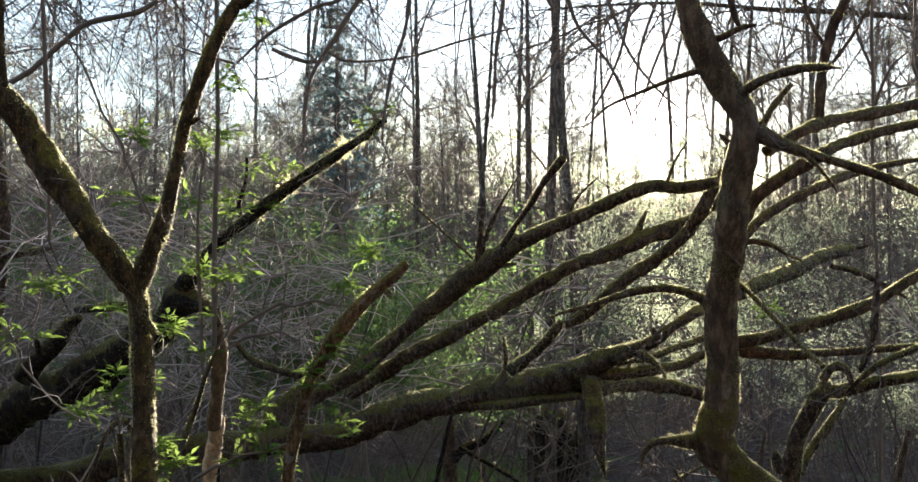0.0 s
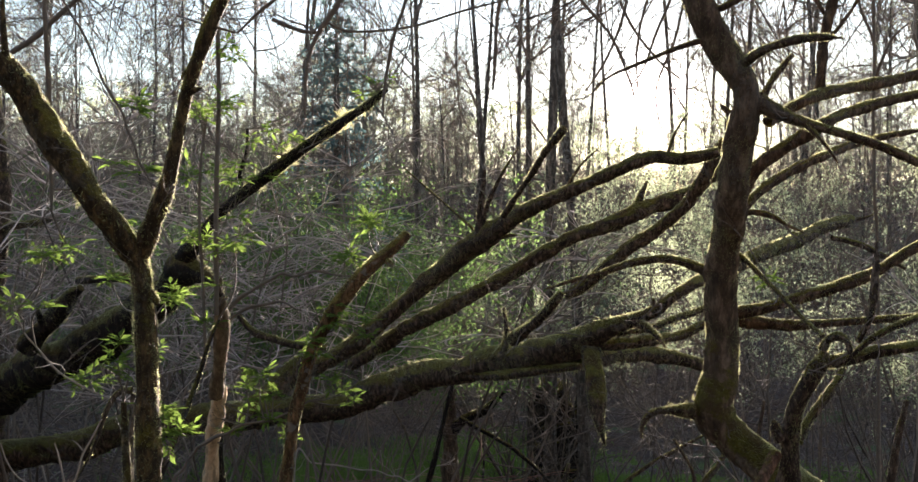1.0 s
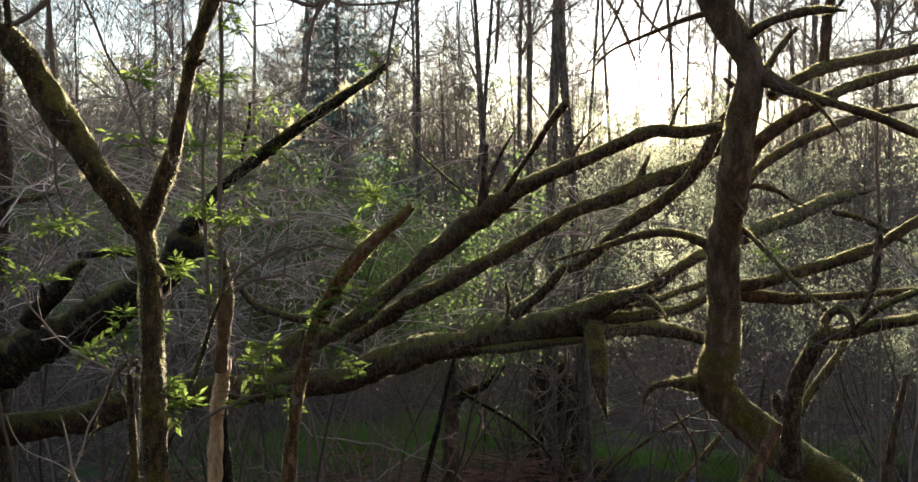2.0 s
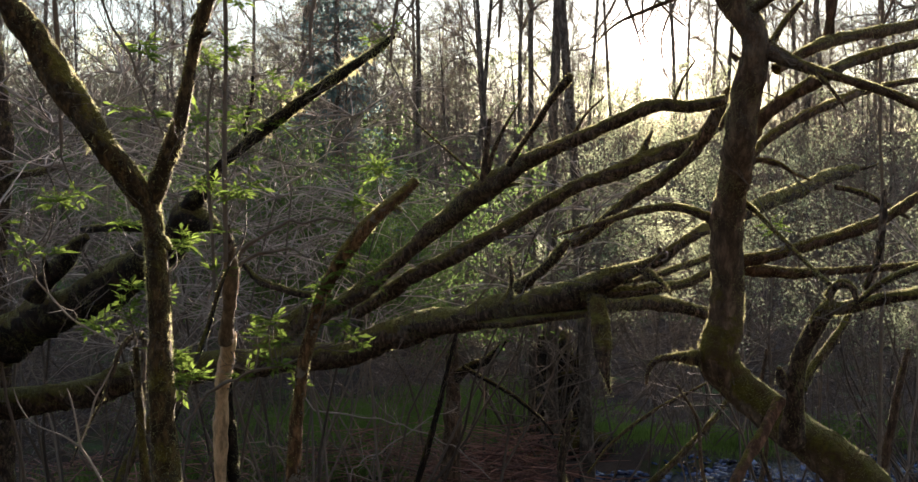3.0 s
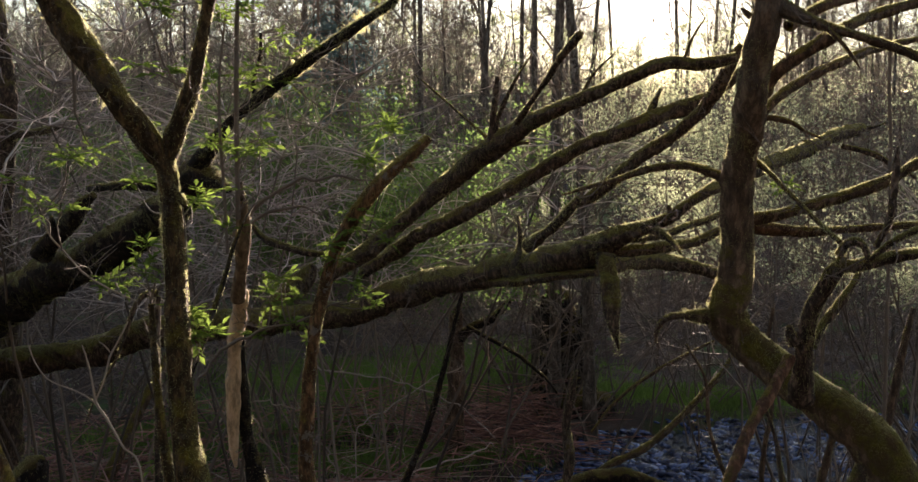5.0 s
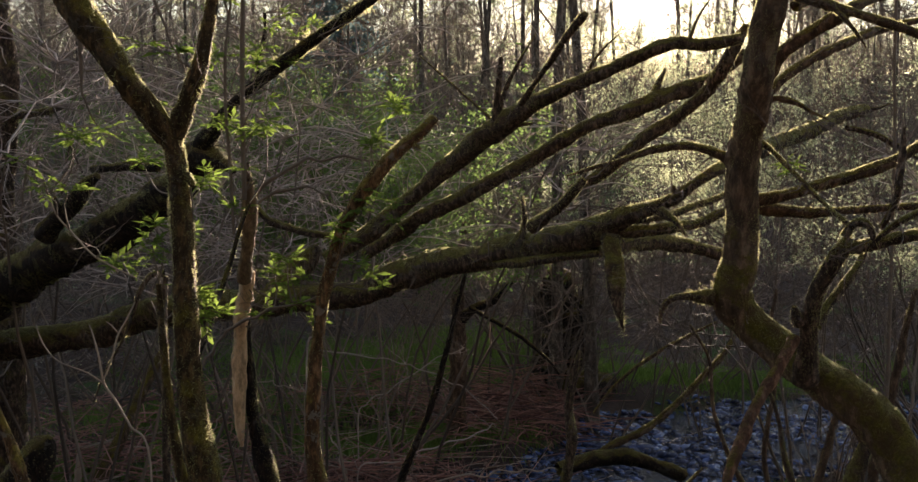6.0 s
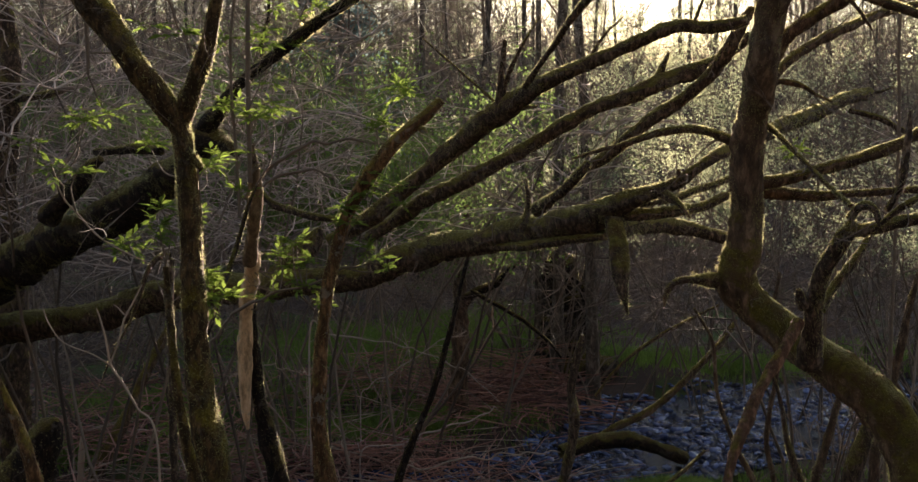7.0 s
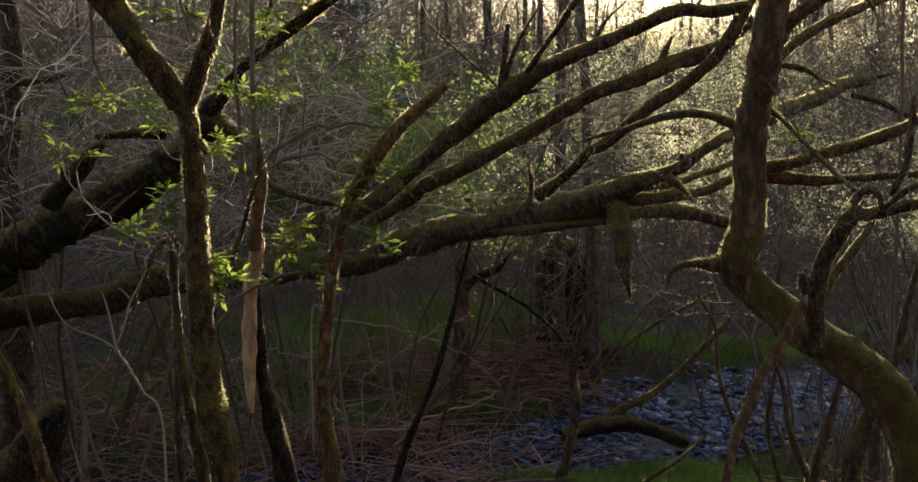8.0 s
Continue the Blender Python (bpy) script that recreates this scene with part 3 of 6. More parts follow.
sprig_leaves(young_tree, [(-1.25, 4.50, 2.22), (-1.25, 4.55, 2.25), (-1.63, 4.60, 1.62), (-1.54, 4.60, 1.65), (-1.37, 4.60, 1.52), (-1.67, 4.60, 1.40), (-1.78, 4.60, 1.41), (-1.12, 4.50, 1.44), (-1.09, 4.50, 1.46), (-1.13, 4.45, 1.23), (-1.30, 4.50, 1.26), (-1.31, 4.50, 1.14), (-1.12, 4.40, 1.01), (-1.10, 4.40, 0.90), (-0.87, 4.70, 1.66), (-1.20, 4.50, 1.96), (-1.38, 4.70, 2.01), (-1.51, 4.80, 1.07), (-1.31, 4.50, 1.19), (-1.10, 4.45, 0.98), (-1.09, 4.45, 0.92), (-1.65, 4.60, 1.62), (-1.87, 4.60, 1.52), (-1.28, 4.50, 1.76), (-1.46, 5.20, 0.17), (-1.05, 4.50, 0.90), (-1.56, 4.80, 1.07)])
finish(young_tree, 20, 0.4, 0.004)

arched_sapling = thing("arched_sapling", (-1.55, 5.0, float(ground_height(-1.55, 5.0))), "thin mossy dead sapling bent into an arch", "sapling")
limb(arched_sapling, "stem", 0.3, [(-1.397, 5.000, 1.010, 0.0204), (-1.455, 5.000, 1.002, 0.0164), (-1.504, 5.000, 0.936, 0.0142), (-1.546, 5.000, 0.823, 0.0124), (-1.593, 5.000, 0.703, 0.0084), (-1.676, 5.000, 0.555, 0.0060), (-1.732, 5.000, 0.420, 0.0049)], BARK)
limb(arched_sapling, "stem", 0.4, rooted([(-1.403, 5.000, 0.148, 0.0222), (-1.405, 5.000, 0.528, 0.0196), (-1.400, 5.000, 0.796, 0.0173), (-1.389, 5.000, 0.997, 0.0159)]), BARK)
finish(arched_sapling, 6, 0.25, 0.003)
pale_twig = thing("dead_twig", (-1.32, 4.9, float(ground_height(-1.32, 4.9))), "pale forked dead twig standing in the bank", "twig")
limb(pale_twig, "stem", 0.0, rooted([(-1.451, 4.900, 0.159, 0.0058), (-1.538, 4.900, 0.335, 0.0057), (-1.605, 4.900, 0.457, 0.0065), (-1.650, 4.900, 0.530, 0.0065), (-1.672, 4.900, 0.658, 0.0049), (-1.695, 4.900, 0.751, 0.0041), (-1.709, 4.900, 0.791, 0.0024)]), TWIG_PALE)
limb(pale_twig, "branch", 0.0, [(-1.645, 4.900, 0.524, 0.0049), (-1.728, 4.900, 0.578, 0.0041), (-1.857, 4.900, 0.632, 0.0033), (-1.919, 4.900, 0.712, 0.0033), (-1.947, 4.900, 0.791, 0.0024)], TWIG_PALE)
limb(pale_twig, "branch", 0.0, [(-1.655, 4.900, 0.538, 0.0041), (-1.615, 4.900, 0.631, 0.0041), (-1.585, 4.900, 0.738, 0.0049), (-1.549, 4.900, 0.804, 0.0041), (-1.501, 4.900, 0.896, 0.0032)], TWIG_PALE)
limb(pale_twig, "branch", 0.0, [(-1.584, 4.900, 0.759, 0.0041), (-1.610, 4.900, 0.791, 0.0032), (-1.633, 4.900, 0.807, 0.0016)], TWIG_PALE)
finish(pale_twig)

snag = thing("dead_snag", (-0.72, 5.55, float(ground_height(-0.72, 5.55))), "slim broken-off dead trunk with flaking reddish bark", "dead tree")
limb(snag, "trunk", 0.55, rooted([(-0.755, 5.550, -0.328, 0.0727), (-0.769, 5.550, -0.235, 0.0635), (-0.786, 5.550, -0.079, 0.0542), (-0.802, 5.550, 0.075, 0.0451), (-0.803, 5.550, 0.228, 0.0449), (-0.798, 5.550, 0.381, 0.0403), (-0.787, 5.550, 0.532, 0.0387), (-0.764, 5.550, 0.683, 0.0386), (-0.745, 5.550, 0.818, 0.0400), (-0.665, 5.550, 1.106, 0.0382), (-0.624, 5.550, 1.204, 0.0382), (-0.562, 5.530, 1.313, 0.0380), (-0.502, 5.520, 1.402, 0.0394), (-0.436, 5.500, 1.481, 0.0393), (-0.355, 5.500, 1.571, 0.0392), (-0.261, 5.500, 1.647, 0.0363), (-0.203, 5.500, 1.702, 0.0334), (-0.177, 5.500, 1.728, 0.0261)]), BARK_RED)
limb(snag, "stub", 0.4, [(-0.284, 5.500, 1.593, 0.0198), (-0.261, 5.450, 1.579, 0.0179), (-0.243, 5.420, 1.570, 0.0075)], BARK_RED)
limb(snag, "branch", 0.0, [(-0.679, 5.600, 0.884, 0.0052), (-0.732, 5.600, 0.851, 0.0050), (-0.787, 5.600, 0.821, 0.0069), (-0.860, 5.600, 0.792, 0.0065), (-0.904, 5.600, 0.781, 0.0068), (-0.981, 5.600, 0.770, 0.0068), (-1.041, 5.600, 0.753, 0.0081), (-1.098, 5.615, 0.714, 0.0072), (-1.152, 5.633, 0.701, 0.0097), (-1.222, 5.650, 0.657, 0.0091), (-1.256, 5.665, 0.640, 0.0084), (-1.283, 5.683, 0.601, 0.0086), (-1.318, 5.700, 0.564, 0.0073), (-1.342, 5.700, 0.516, 0.0088), (-1.381, 5.700, 0.484, 0.0088), (-1.386, 5.700, 0.448, 0.0108)], TWIG)
sprig_leaves(snag, [(-0.39, 5.60, 1.79), (-0.33, 5.60, 1.76), (-0.45, 5.60, 1.60), (-0.50, 5.60, 1.62), (-0.56, 5.50, 1.37), (-0.56, 5.50, 1.28), (-0.36, 5.50, 1.29), (-0.38, 5.50, 1.22), (-0.51, 5.50, 1.32), (-0.68, 5.50, 1.18), (-0.64, 5.50, 1.12), (-0.49, 5.40, 0.95), (-0.45, 5.40, 0.90), (-0.54, 5.45, 1.00), (-0.50, 5.60, 1.59), (-0.38, 5.60, 1.77), (-0.66, 5.50, 1.19), (-0.91, 5.60, 1.00), (-1.01, 5.70, 0.93), (-0.86, 5.60, 0.91), (-0.81, 5.60, 0.70), (-0.93, 5.60, 1.02)])
finish(snag, 14, 0.4, 0.004)

peeled_sapling = thing("peeled_sapling", (-1.03, 5.90, float(ground_height(-1.03, 5.90))), "sapling with pale peeled wood and a dark mossy foot", "sapling")
limb(peeled_sapling, "trunk", 0.5, rooted([(-1.030, 5.900, -0.746, 0.1068), (-1.046, 5.900, -0.512, 0.0838), (-1.073, 5.900, -0.280, 0.0642), (-1.121, 5.900, -0.082, 0.0528), (-1.168, 5.900, 0.114, 0.0430), (-1.185, 5.910, 0.290, 0.0382), (-1.198, 5.910, 0.435, 0.0349), (-1.208, 5.900, 0.597, 0.0316), (-1.194, 5.840, 0.765, 0.0311), (-1.162, 5.750, 0.932, 0.0306), (-1.128, 5.630, 1.096, 0.0269)]), BARK_DARK)
limb(peeled_sapling, "bare_wood", 0.0, [(-1.229, 5.870, -0.028, 0.0095), (-1.235, 5.860, 0.056, 0.0222), (-1.239, 5.860, 0.185, 0.0316), (-1.236, 5.860, 0.314, 0.0394), (-1.237, 5.860, 0.442, 0.0409), (-1.226, 5.850, 0.539, 0.0407), (-1.209, 5.820, 0.670, 0.0420), (-1.177, 5.780, 0.801, 0.0431), (-1.153, 5.720, 0.886, 0.0396), (-1.142, 5.700, 0.950, 0.0303)], BARK_DARK)
limb(peeled_sapling, "stem", 0.15, [(-1.164, 5.660, 0.900, 0.0407), (-1.146, 5.620, 0.977, 0.0388), (-1.126, 5.570, 1.071, 0.0355), (-1.102, 5.500, 1.194, 0.0335), (-1.092, 5.470, 1.283, 0.0347), (-1.090, 5.450, 1.356, 0.0345), (-1.095, 5.450, 1.413, 0.0258)], BARK_TAN)
limb(peeled_sapling, "trunk", 0.5, [(-1.103, 5.550, 1.256, 0.0396), (-1.098, 5.500, 1.346, 0.0349), (-1.093, 5.450, 1.435, 0.0216), (-1.095, 5.450, 1.507, 0.0086)], BARK)
limb(peeled_sapling, "shoot", 0.0, [(-1.108, 5.420, 1.326, 0.0128), (-1.105, 5.400, 1.469, 0.0128), (-1.107, 5.400, 1.725, 0.0128), (-1.104, 5.400, 2.010, 0.0128), (-1.095, 5.400, 2.353, 0.0114), (-1.101, 5.400, 2.727, 0.0115), (-1.106, 5.400, 3.016, 0.0115), (-1.108, 5.400, 3.277, 0.0101)], TWIG)
limb(peeled_sapling, "shoot", 0.0, [(-1.159, 5.400, 1.158, 0.0085), (-1.170, 5.400, 1.469, 0.0085), (-1.187, 5.400, 1.753, 0.0085), (-1.184, 5.400, 2.038, 0.0071), (-1.152, 5.400, 2.296, 0.0057)], TWIG)
limb(peeled_sapling, "branch", 0.0, [(-1.176, 5.600, 1.234, 0.0097), (-1.144, 5.600, 1.272, 0.0120), (-1.127, 5.600, 1.298, 0.0117), (-1.084, 5.600, 1.341, 0.0127), (-1.063, 5.600, 1.377, 0.0101), (-1.015, 5.600, 1.416, 0.0109), (-0.976, 5.600, 1.435, 0.0088), (-0.939, 5.600, 1.462, 0.0089), (-0.868, 5.600, 1.500, 0.0097), (-0.817, 5.600, 1.528, 0.0080), (-0.758, 5.600, 1.512, 0.0076), (-0.695, 5.600, 1.528, 0.0073), (-0.639, 5.600, 1.539, 0.0076), (-0.574, 5.600, 1.524, 0.0063), (-0.510, 5.600, 1.514, 0.0045), (-0.442, 5.600, 1.517, 0.0046)], TWIG)
limb(peeled_sapling, "branch", 0.0, [(-1.155, 5.600, 1.234, 0.0083), (-1.095, 5.600, 1.269, 0.0078), (-1.061, 5.600, 1.311, 0.0073), (-0.989, 5.600, 1.354, 0.0097), (-0.958, 5.600, 1.362, 0.0084), (-0.899, 5.600, 1.371, 0.0085), (-0.825, 5.600, 1.385, 0.0072), (-0.795, 5.600, 1.376, 0.0053), (-0.750, 5.600, 1.348, 0.0054), (-0.716, 5.600, 1.339, 0.0049)], TWIG)
sprig_leaves(peeled_sapling, [(-1.06, 5.40, 2.64), (-1.03, 5.40, 2.58), (-0.95, 5.50, 2.95), (-1.21, 5.50, 2.35), (-1.06, 5.40, 2.37), (-1.21, 5.40, 2.34), (-1.03, 5.50, 2.07), (-1.11, 5.45, 2.03), (-1.24, 5.50, 2.03), (-1.03, 5.40, 1.98), (-1.15, 5.40, 1.67), (-1.22, 5.40, 1.71), (-1.07, 5.40, 1.64), (-1.00, 5.50, 1.71), (-1.29, 5.40, 1.41), (-1.09, 5.40, 1.47), (-1.15, 5.40, 1.27), (-1.10, 5.40, 2.33), (-1.18, 5.40, 2.28), (-0.99, 5.40, 1.81), (-1.23, 5.45, 1.69), (-1.06, 5.40, 1.66), (-1.24, 5.40, 2.00), (-0.99, 5.70, 0.88), (-0.93, 5.70, 0.80), (-1.08, 5.70, 0.71), (-0.84, 5.60, 0.79)])
finish(peeled_sapling, 26, 0.5, 0.004)

leaning_trunk = thing("leaning_tree", (-5.86, 10.20, float(ground_height(-5.86, 10.20))), "thick dark mossy trunk leaning up out of the bank", "fallen tree")
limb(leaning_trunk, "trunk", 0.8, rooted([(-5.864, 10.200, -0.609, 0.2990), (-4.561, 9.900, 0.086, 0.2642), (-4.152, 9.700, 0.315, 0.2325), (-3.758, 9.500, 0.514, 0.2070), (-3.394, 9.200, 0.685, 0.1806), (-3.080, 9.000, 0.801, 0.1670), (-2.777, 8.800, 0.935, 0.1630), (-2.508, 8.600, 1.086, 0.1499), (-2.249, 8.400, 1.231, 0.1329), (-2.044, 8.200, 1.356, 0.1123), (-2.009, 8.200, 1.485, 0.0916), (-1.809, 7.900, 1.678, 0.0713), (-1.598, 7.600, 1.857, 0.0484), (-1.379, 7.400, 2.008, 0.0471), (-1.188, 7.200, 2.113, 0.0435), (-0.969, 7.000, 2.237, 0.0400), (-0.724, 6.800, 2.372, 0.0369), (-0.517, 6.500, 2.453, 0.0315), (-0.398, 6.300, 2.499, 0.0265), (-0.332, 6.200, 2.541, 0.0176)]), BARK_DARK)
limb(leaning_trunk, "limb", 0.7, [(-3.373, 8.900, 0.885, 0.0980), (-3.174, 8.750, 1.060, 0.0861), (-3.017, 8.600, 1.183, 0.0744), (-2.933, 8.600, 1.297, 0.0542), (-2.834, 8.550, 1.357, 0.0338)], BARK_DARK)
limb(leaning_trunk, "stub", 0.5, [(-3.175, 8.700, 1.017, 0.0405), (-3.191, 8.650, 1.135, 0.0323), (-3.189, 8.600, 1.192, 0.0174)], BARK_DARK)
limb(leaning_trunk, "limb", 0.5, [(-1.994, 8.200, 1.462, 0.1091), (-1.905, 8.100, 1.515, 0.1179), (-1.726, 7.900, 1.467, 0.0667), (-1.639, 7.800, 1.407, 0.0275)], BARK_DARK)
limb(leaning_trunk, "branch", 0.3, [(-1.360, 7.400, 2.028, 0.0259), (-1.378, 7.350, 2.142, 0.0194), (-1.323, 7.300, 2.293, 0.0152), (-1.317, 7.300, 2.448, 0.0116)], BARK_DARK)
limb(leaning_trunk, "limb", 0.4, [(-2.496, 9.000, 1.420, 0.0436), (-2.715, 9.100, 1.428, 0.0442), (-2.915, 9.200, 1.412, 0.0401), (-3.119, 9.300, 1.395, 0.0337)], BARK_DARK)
sprig_leaves(leaning_trunk, [(-1.27, 7.20, 2.36), (-1.15, 7.10, 2.41), (-1.08, 7.00, 2.27), (-0.95, 6.90, 2.33), (-0.40, 6.30, 2.57), (-0.47, 6.40, 2.54), (-0.36, 6.20, 2.59), (-1.23, 7.20, 2.13), (-1.10, 7.10, 2.11)])
finish(leaning_trunk, 90, 0.85, 0.006)

fallen_tree = thing("fallen_tree", (-7.45, 11.00, float(ground_height(-7.45, 11.00))), "long fallen tree with mossy trunk and limbs still rising", "fallen tree")
limb(fallen_tree, "trunk", 0.85, rooted([(-7.448, 11.000, -1.350, 0.2714), (-6.426, 10.800, -0.712, 0.2357), (-4.952, 10.600, -0.410, 0.1704), (-4.468, 10.400, -0.316, 0.1448), (-4.168, 10.350, -0.261, 0.1496), (-3.872, 10.300, -0.224, 0.1433), (-3.561, 10.200, -0.162, 0.1419), (-3.255, 10.100, -0.085, 0.1566), (-2.953, 10.000, 0.040, 0.1442), (-2.660, 9.900, 0.098, 0.1427), (-2.204, 9.750, 0.163, 0.1353), (-1.702, 9.550, 0.244, 0.1324), (-1.225, 9.400, 0.316, 0.1253), (-0.871, 9.300, 0.360, 0.1184), (-0.610, 9.100, 0.503, 0.1255), (-0.364, 9.000, 0.592, 0.1432), (-0.121, 8.700, 0.691, 0.1199), (0.108, 8.500, 0.725, 0.1081), (0.326, 8.300, 0.812, 0.1232), (0.534, 8.100, 0.857, 0.1202), (0.722, 7.800, 0.935, 0.1198), (0.905, 7.600, 1.012, 0.1087), (1.046, 7.450, 1.103, 0.0828), (1.195, 7.400, 1.162, 0.0627), (1.323, 7.350, 1.215, 0.0506), (1.411, 7.300, 1.272, 0.0425)]), BARK)
limb(fallen_tree, "limb", 0.45, [(1.346, 7.300, 1.226, 0.0477), (1.461, 7.300, 1.315, 0.0398), (1.617, 7.400, 1.409, 0.0431), (1.869, 7.800, 1.481, 0.0522), (2.208, 8.300, 1.557, 0.0596), (2.584, 9.000, 1.639, 0.0643), (3.135, 10.000, 1.749, 0.0692), (3.737, 11.000, 1.892, 0.0723), (4.173, 11.600, 1.975, 0.0648)], BARK)
limb(fallen_tree, "limb", 0.8, [(0.961, 7.400, 0.985, 0.0784), (0.972, 7.300, 0.850, 0.0658), (0.978, 7.250, 0.720, 0.0615), (0.976, 7.200, 0.592, 0.0497), (0.999, 7.200, 0.477, 0.0306), (1.026, 7.200, 0.373, 0.0096)], BARK)
limb(fallen_tree, "limb", 0.7, [(0.438, 7.600, 1.030, 0.0504), (0.504, 7.400, 1.103, 0.0429), (0.595, 7.100, 1.210, 0.0382), (0.664, 6.850, 1.321, 0.0353), (0.709, 6.800, 1.388, 0.0236)], BARK)
limb(fallen_tree, "stub", 0.9, [(0.361, 8.100, 0.863, 0.0607), (0.412, 8.100, 0.971, 0.0306), (0.420, 8.100, 1.100, 0.0197), (0.403, 8.100, 1.228, 0.0127)], BARK)
limb(fallen_tree, "limb", 0.75, [(1.008, 7.500, 1.005, 0.0475), (1.264, 7.600, 1.013, 0.0498), (1.484, 7.700, 1.030, 0.0462), (1.668, 7.800, 1.064, 0.0431), (1.836, 7.900, 1.125, 0.0347), (2.006, 8.000, 1.191, 0.0280)], BARK)
limb(fallen_tree, "limb", 0.6, [(0.897, 7.900, 0.848, 0.0760), (1.207, 8.300, 0.854, 0.0684), (1.560, 8.800, 0.823, 0.0644), (1.787, 9.000, 0.782, 0.0647), (2.049, 9.100, 0.715, 0.0567), (2.317, 9.200, 0.666, 0.0443)], BARK)
limb(fallen_tree, "stub", 0.8, [(1.270, 7.300, 1.160, 0.0389), (1.329, 7.200, 1.117, 0.0274), (1.377, 7.150, 1.063, 0.0174), (1.408, 7.150, 1.014, 0.0096)], BARK)
limb(fallen_tree, "stub", 0.7, [(1.327, 7.300, 1.215, 0.0211), (1.361, 7.280, 1.277, 0.0205), (1.347, 7.250, 1.325, 0.0151)], BARK)
limb(fallen_tree, "limb", 0.8, [(0.153, 8.400, 0.702, 0.0410), (0.404, 8.100, 0.734, 0.0434), (0.678, 7.800, 0.807, 0.0378), (0.902, 7.600, 0.848, 0.0295)], BARK)
limb(fallen_tree, "limb", 0.7, [(-1.609, 9.600, 0.267, 0.1479), (-1.454, 9.600, 0.497, 0.1027), (-1.351, 9.600, 0.625, 0.0761), (-1.289, 9.600, 0.727, 0.0360)], BARK)
limb(fallen_tree, "stub", 0.6, [(1.147, 7.500, 1.097, 0.0362), (1.420, 7.800, 1.106, 0.0333), (1.732, 8.100, 1.173, 0.0316), (1.993, 8.300, 1.241, 0.0266)], BARK)
limb(fallen_tree, "branch", 0.1, [(4.155, 11.600, 1.969, 0.0294), (4.307, 11.600, 1.987, 0.0149), (4.428, 11.600, 2.029, 0.0087)], BARK)
limb(fallen_tree, "branch", 0.1, [(3.837, 11.200, 1.779, 0.0279), (4.104, 11.200, 1.720, 0.0353), (4.313, 11.200, 1.620, 0.0277), (4.583, 11.200, 1.461, 0.0198)], BARK)
limb(fallen_tree, "limb", 0.6, [(-1.829, 9.600, 1.084, 0.0305), (-1.694, 9.600, 0.942, 0.0352), (-1.493, 9.550, 0.874, 0.0381), (-1.285, 9.500, 0.838, 0.0343), (-1.059, 9.500, 0.812, 0.0276)], BARK)
limb(fallen_tree, "limb", 0.6, [(-1.224, 9.750, 0.580, 0.0775), (-1.063, 9.700, 0.689, 0.0771), (-0.878, 9.650, 0.811, 0.0767), (-0.644, 9.600, 0.993, 0.0813), (-0.385, 9.500, 1.211, 0.0804), (-0.092, 9.400, 1.474, 0.0844), (0.115, 9.200, 1.642, 0.0923), (0.303, 9.000, 1.769, 0.0950), (0.482, 8.800, 1.895, 0.0743), (0.646, 8.500, 1.971, 0.0605), (0.807, 8.300, 2.041, 0.0569), (0.964, 8.150, 2.110, 0.0559), (1.158, 8.000, 2.193, 0.0527), (1.310, 7.900, 2.265, 0.0520), (1.467, 7.850, 2.310, 0.0517), (1.622, 7.800, 2.293, 0.0452), (1.775, 7.750, 2.305, 0.0408), (1.885, 7.700, 2.329, 0.0365)], BARK)
limb(fallen_tree, "limb", 0.6, [(-0.904, 10.200, 0.598, 0.0595), (-0.613, 9.900, 0.806, 0.0682), (-0.390, 9.600, 0.973, 0.0711), (-0.132, 9.400, 1.096, 0.0696), (0.115, 9.250, 1.236, 0.0685), (0.358, 9.200, 1.379, 0.0657), (0.601, 9.200, 1.515, 0.0656), (0.839, 9.150, 1.661, 0.0604), (1.074, 9.100, 1.785, 0.0600), (1.314, 9.100, 1.862, 0.0648), (1.554, 9.100, 1.967, 0.0720), (1.794, 9.100, 2.044, 0.0648), (1.964, 9.000, 2.119, 0.0593), (2.082, 8.800, 2.228, 0.0510), (2.173, 8.700, 2.313, 0.0413)], BARK)
limb(fallen_tree, "limb", 0.6, [(0.915, 8.700, 1.281, 0.0368), (1.047, 8.650, 1.365, 0.0503), (1.231, 8.500, 1.536, 0.0539), (1.394, 8.400, 1.678, 0.0532), (1.540, 8.350, 1.779, 0.0529), (1.673, 8.250, 1.895, 0.0501), (1.792, 8.200, 2.027, 0.0519), (1.876, 8.100, 2.179, 0.0555), (1.924, 8.000, 2.319, 0.0506), (1.999, 8.000, 2.445, 0.0379)], BARK)
limb(fallen_tree, "branch", 0.3, [(0.427, 8.600, 1.921, 0.0293), (0.498, 8.300, 2.040, 0.0244), (0.591, 8.100, 2.178, 0.0258), (0.670, 7.800, 2.319, 0.0280), (0.742, 7.700, 2.418, 0.0324), (0.795, 7.600, 2.482, 0.0281)], BARK)
limb(fallen_tree, "branch", 0.3, [(0.235, 9.000, 1.710, 0.0551), (0.247, 8.950, 1.897, 0.0341), (0.264, 8.900, 2.105, 0.0248), (0.282, 8.900, 2.291, 0.0186)], BARK)
limb(fallen_tree, "branch", 0.3, [(0.249, 9.000, 1.804, 0.0308), (0.325, 8.900, 2.059, 0.0211), (0.436, 8.800, 2.283, 0.0142), (0.551, 8.800, 2.466, 0.0078)], BARK)
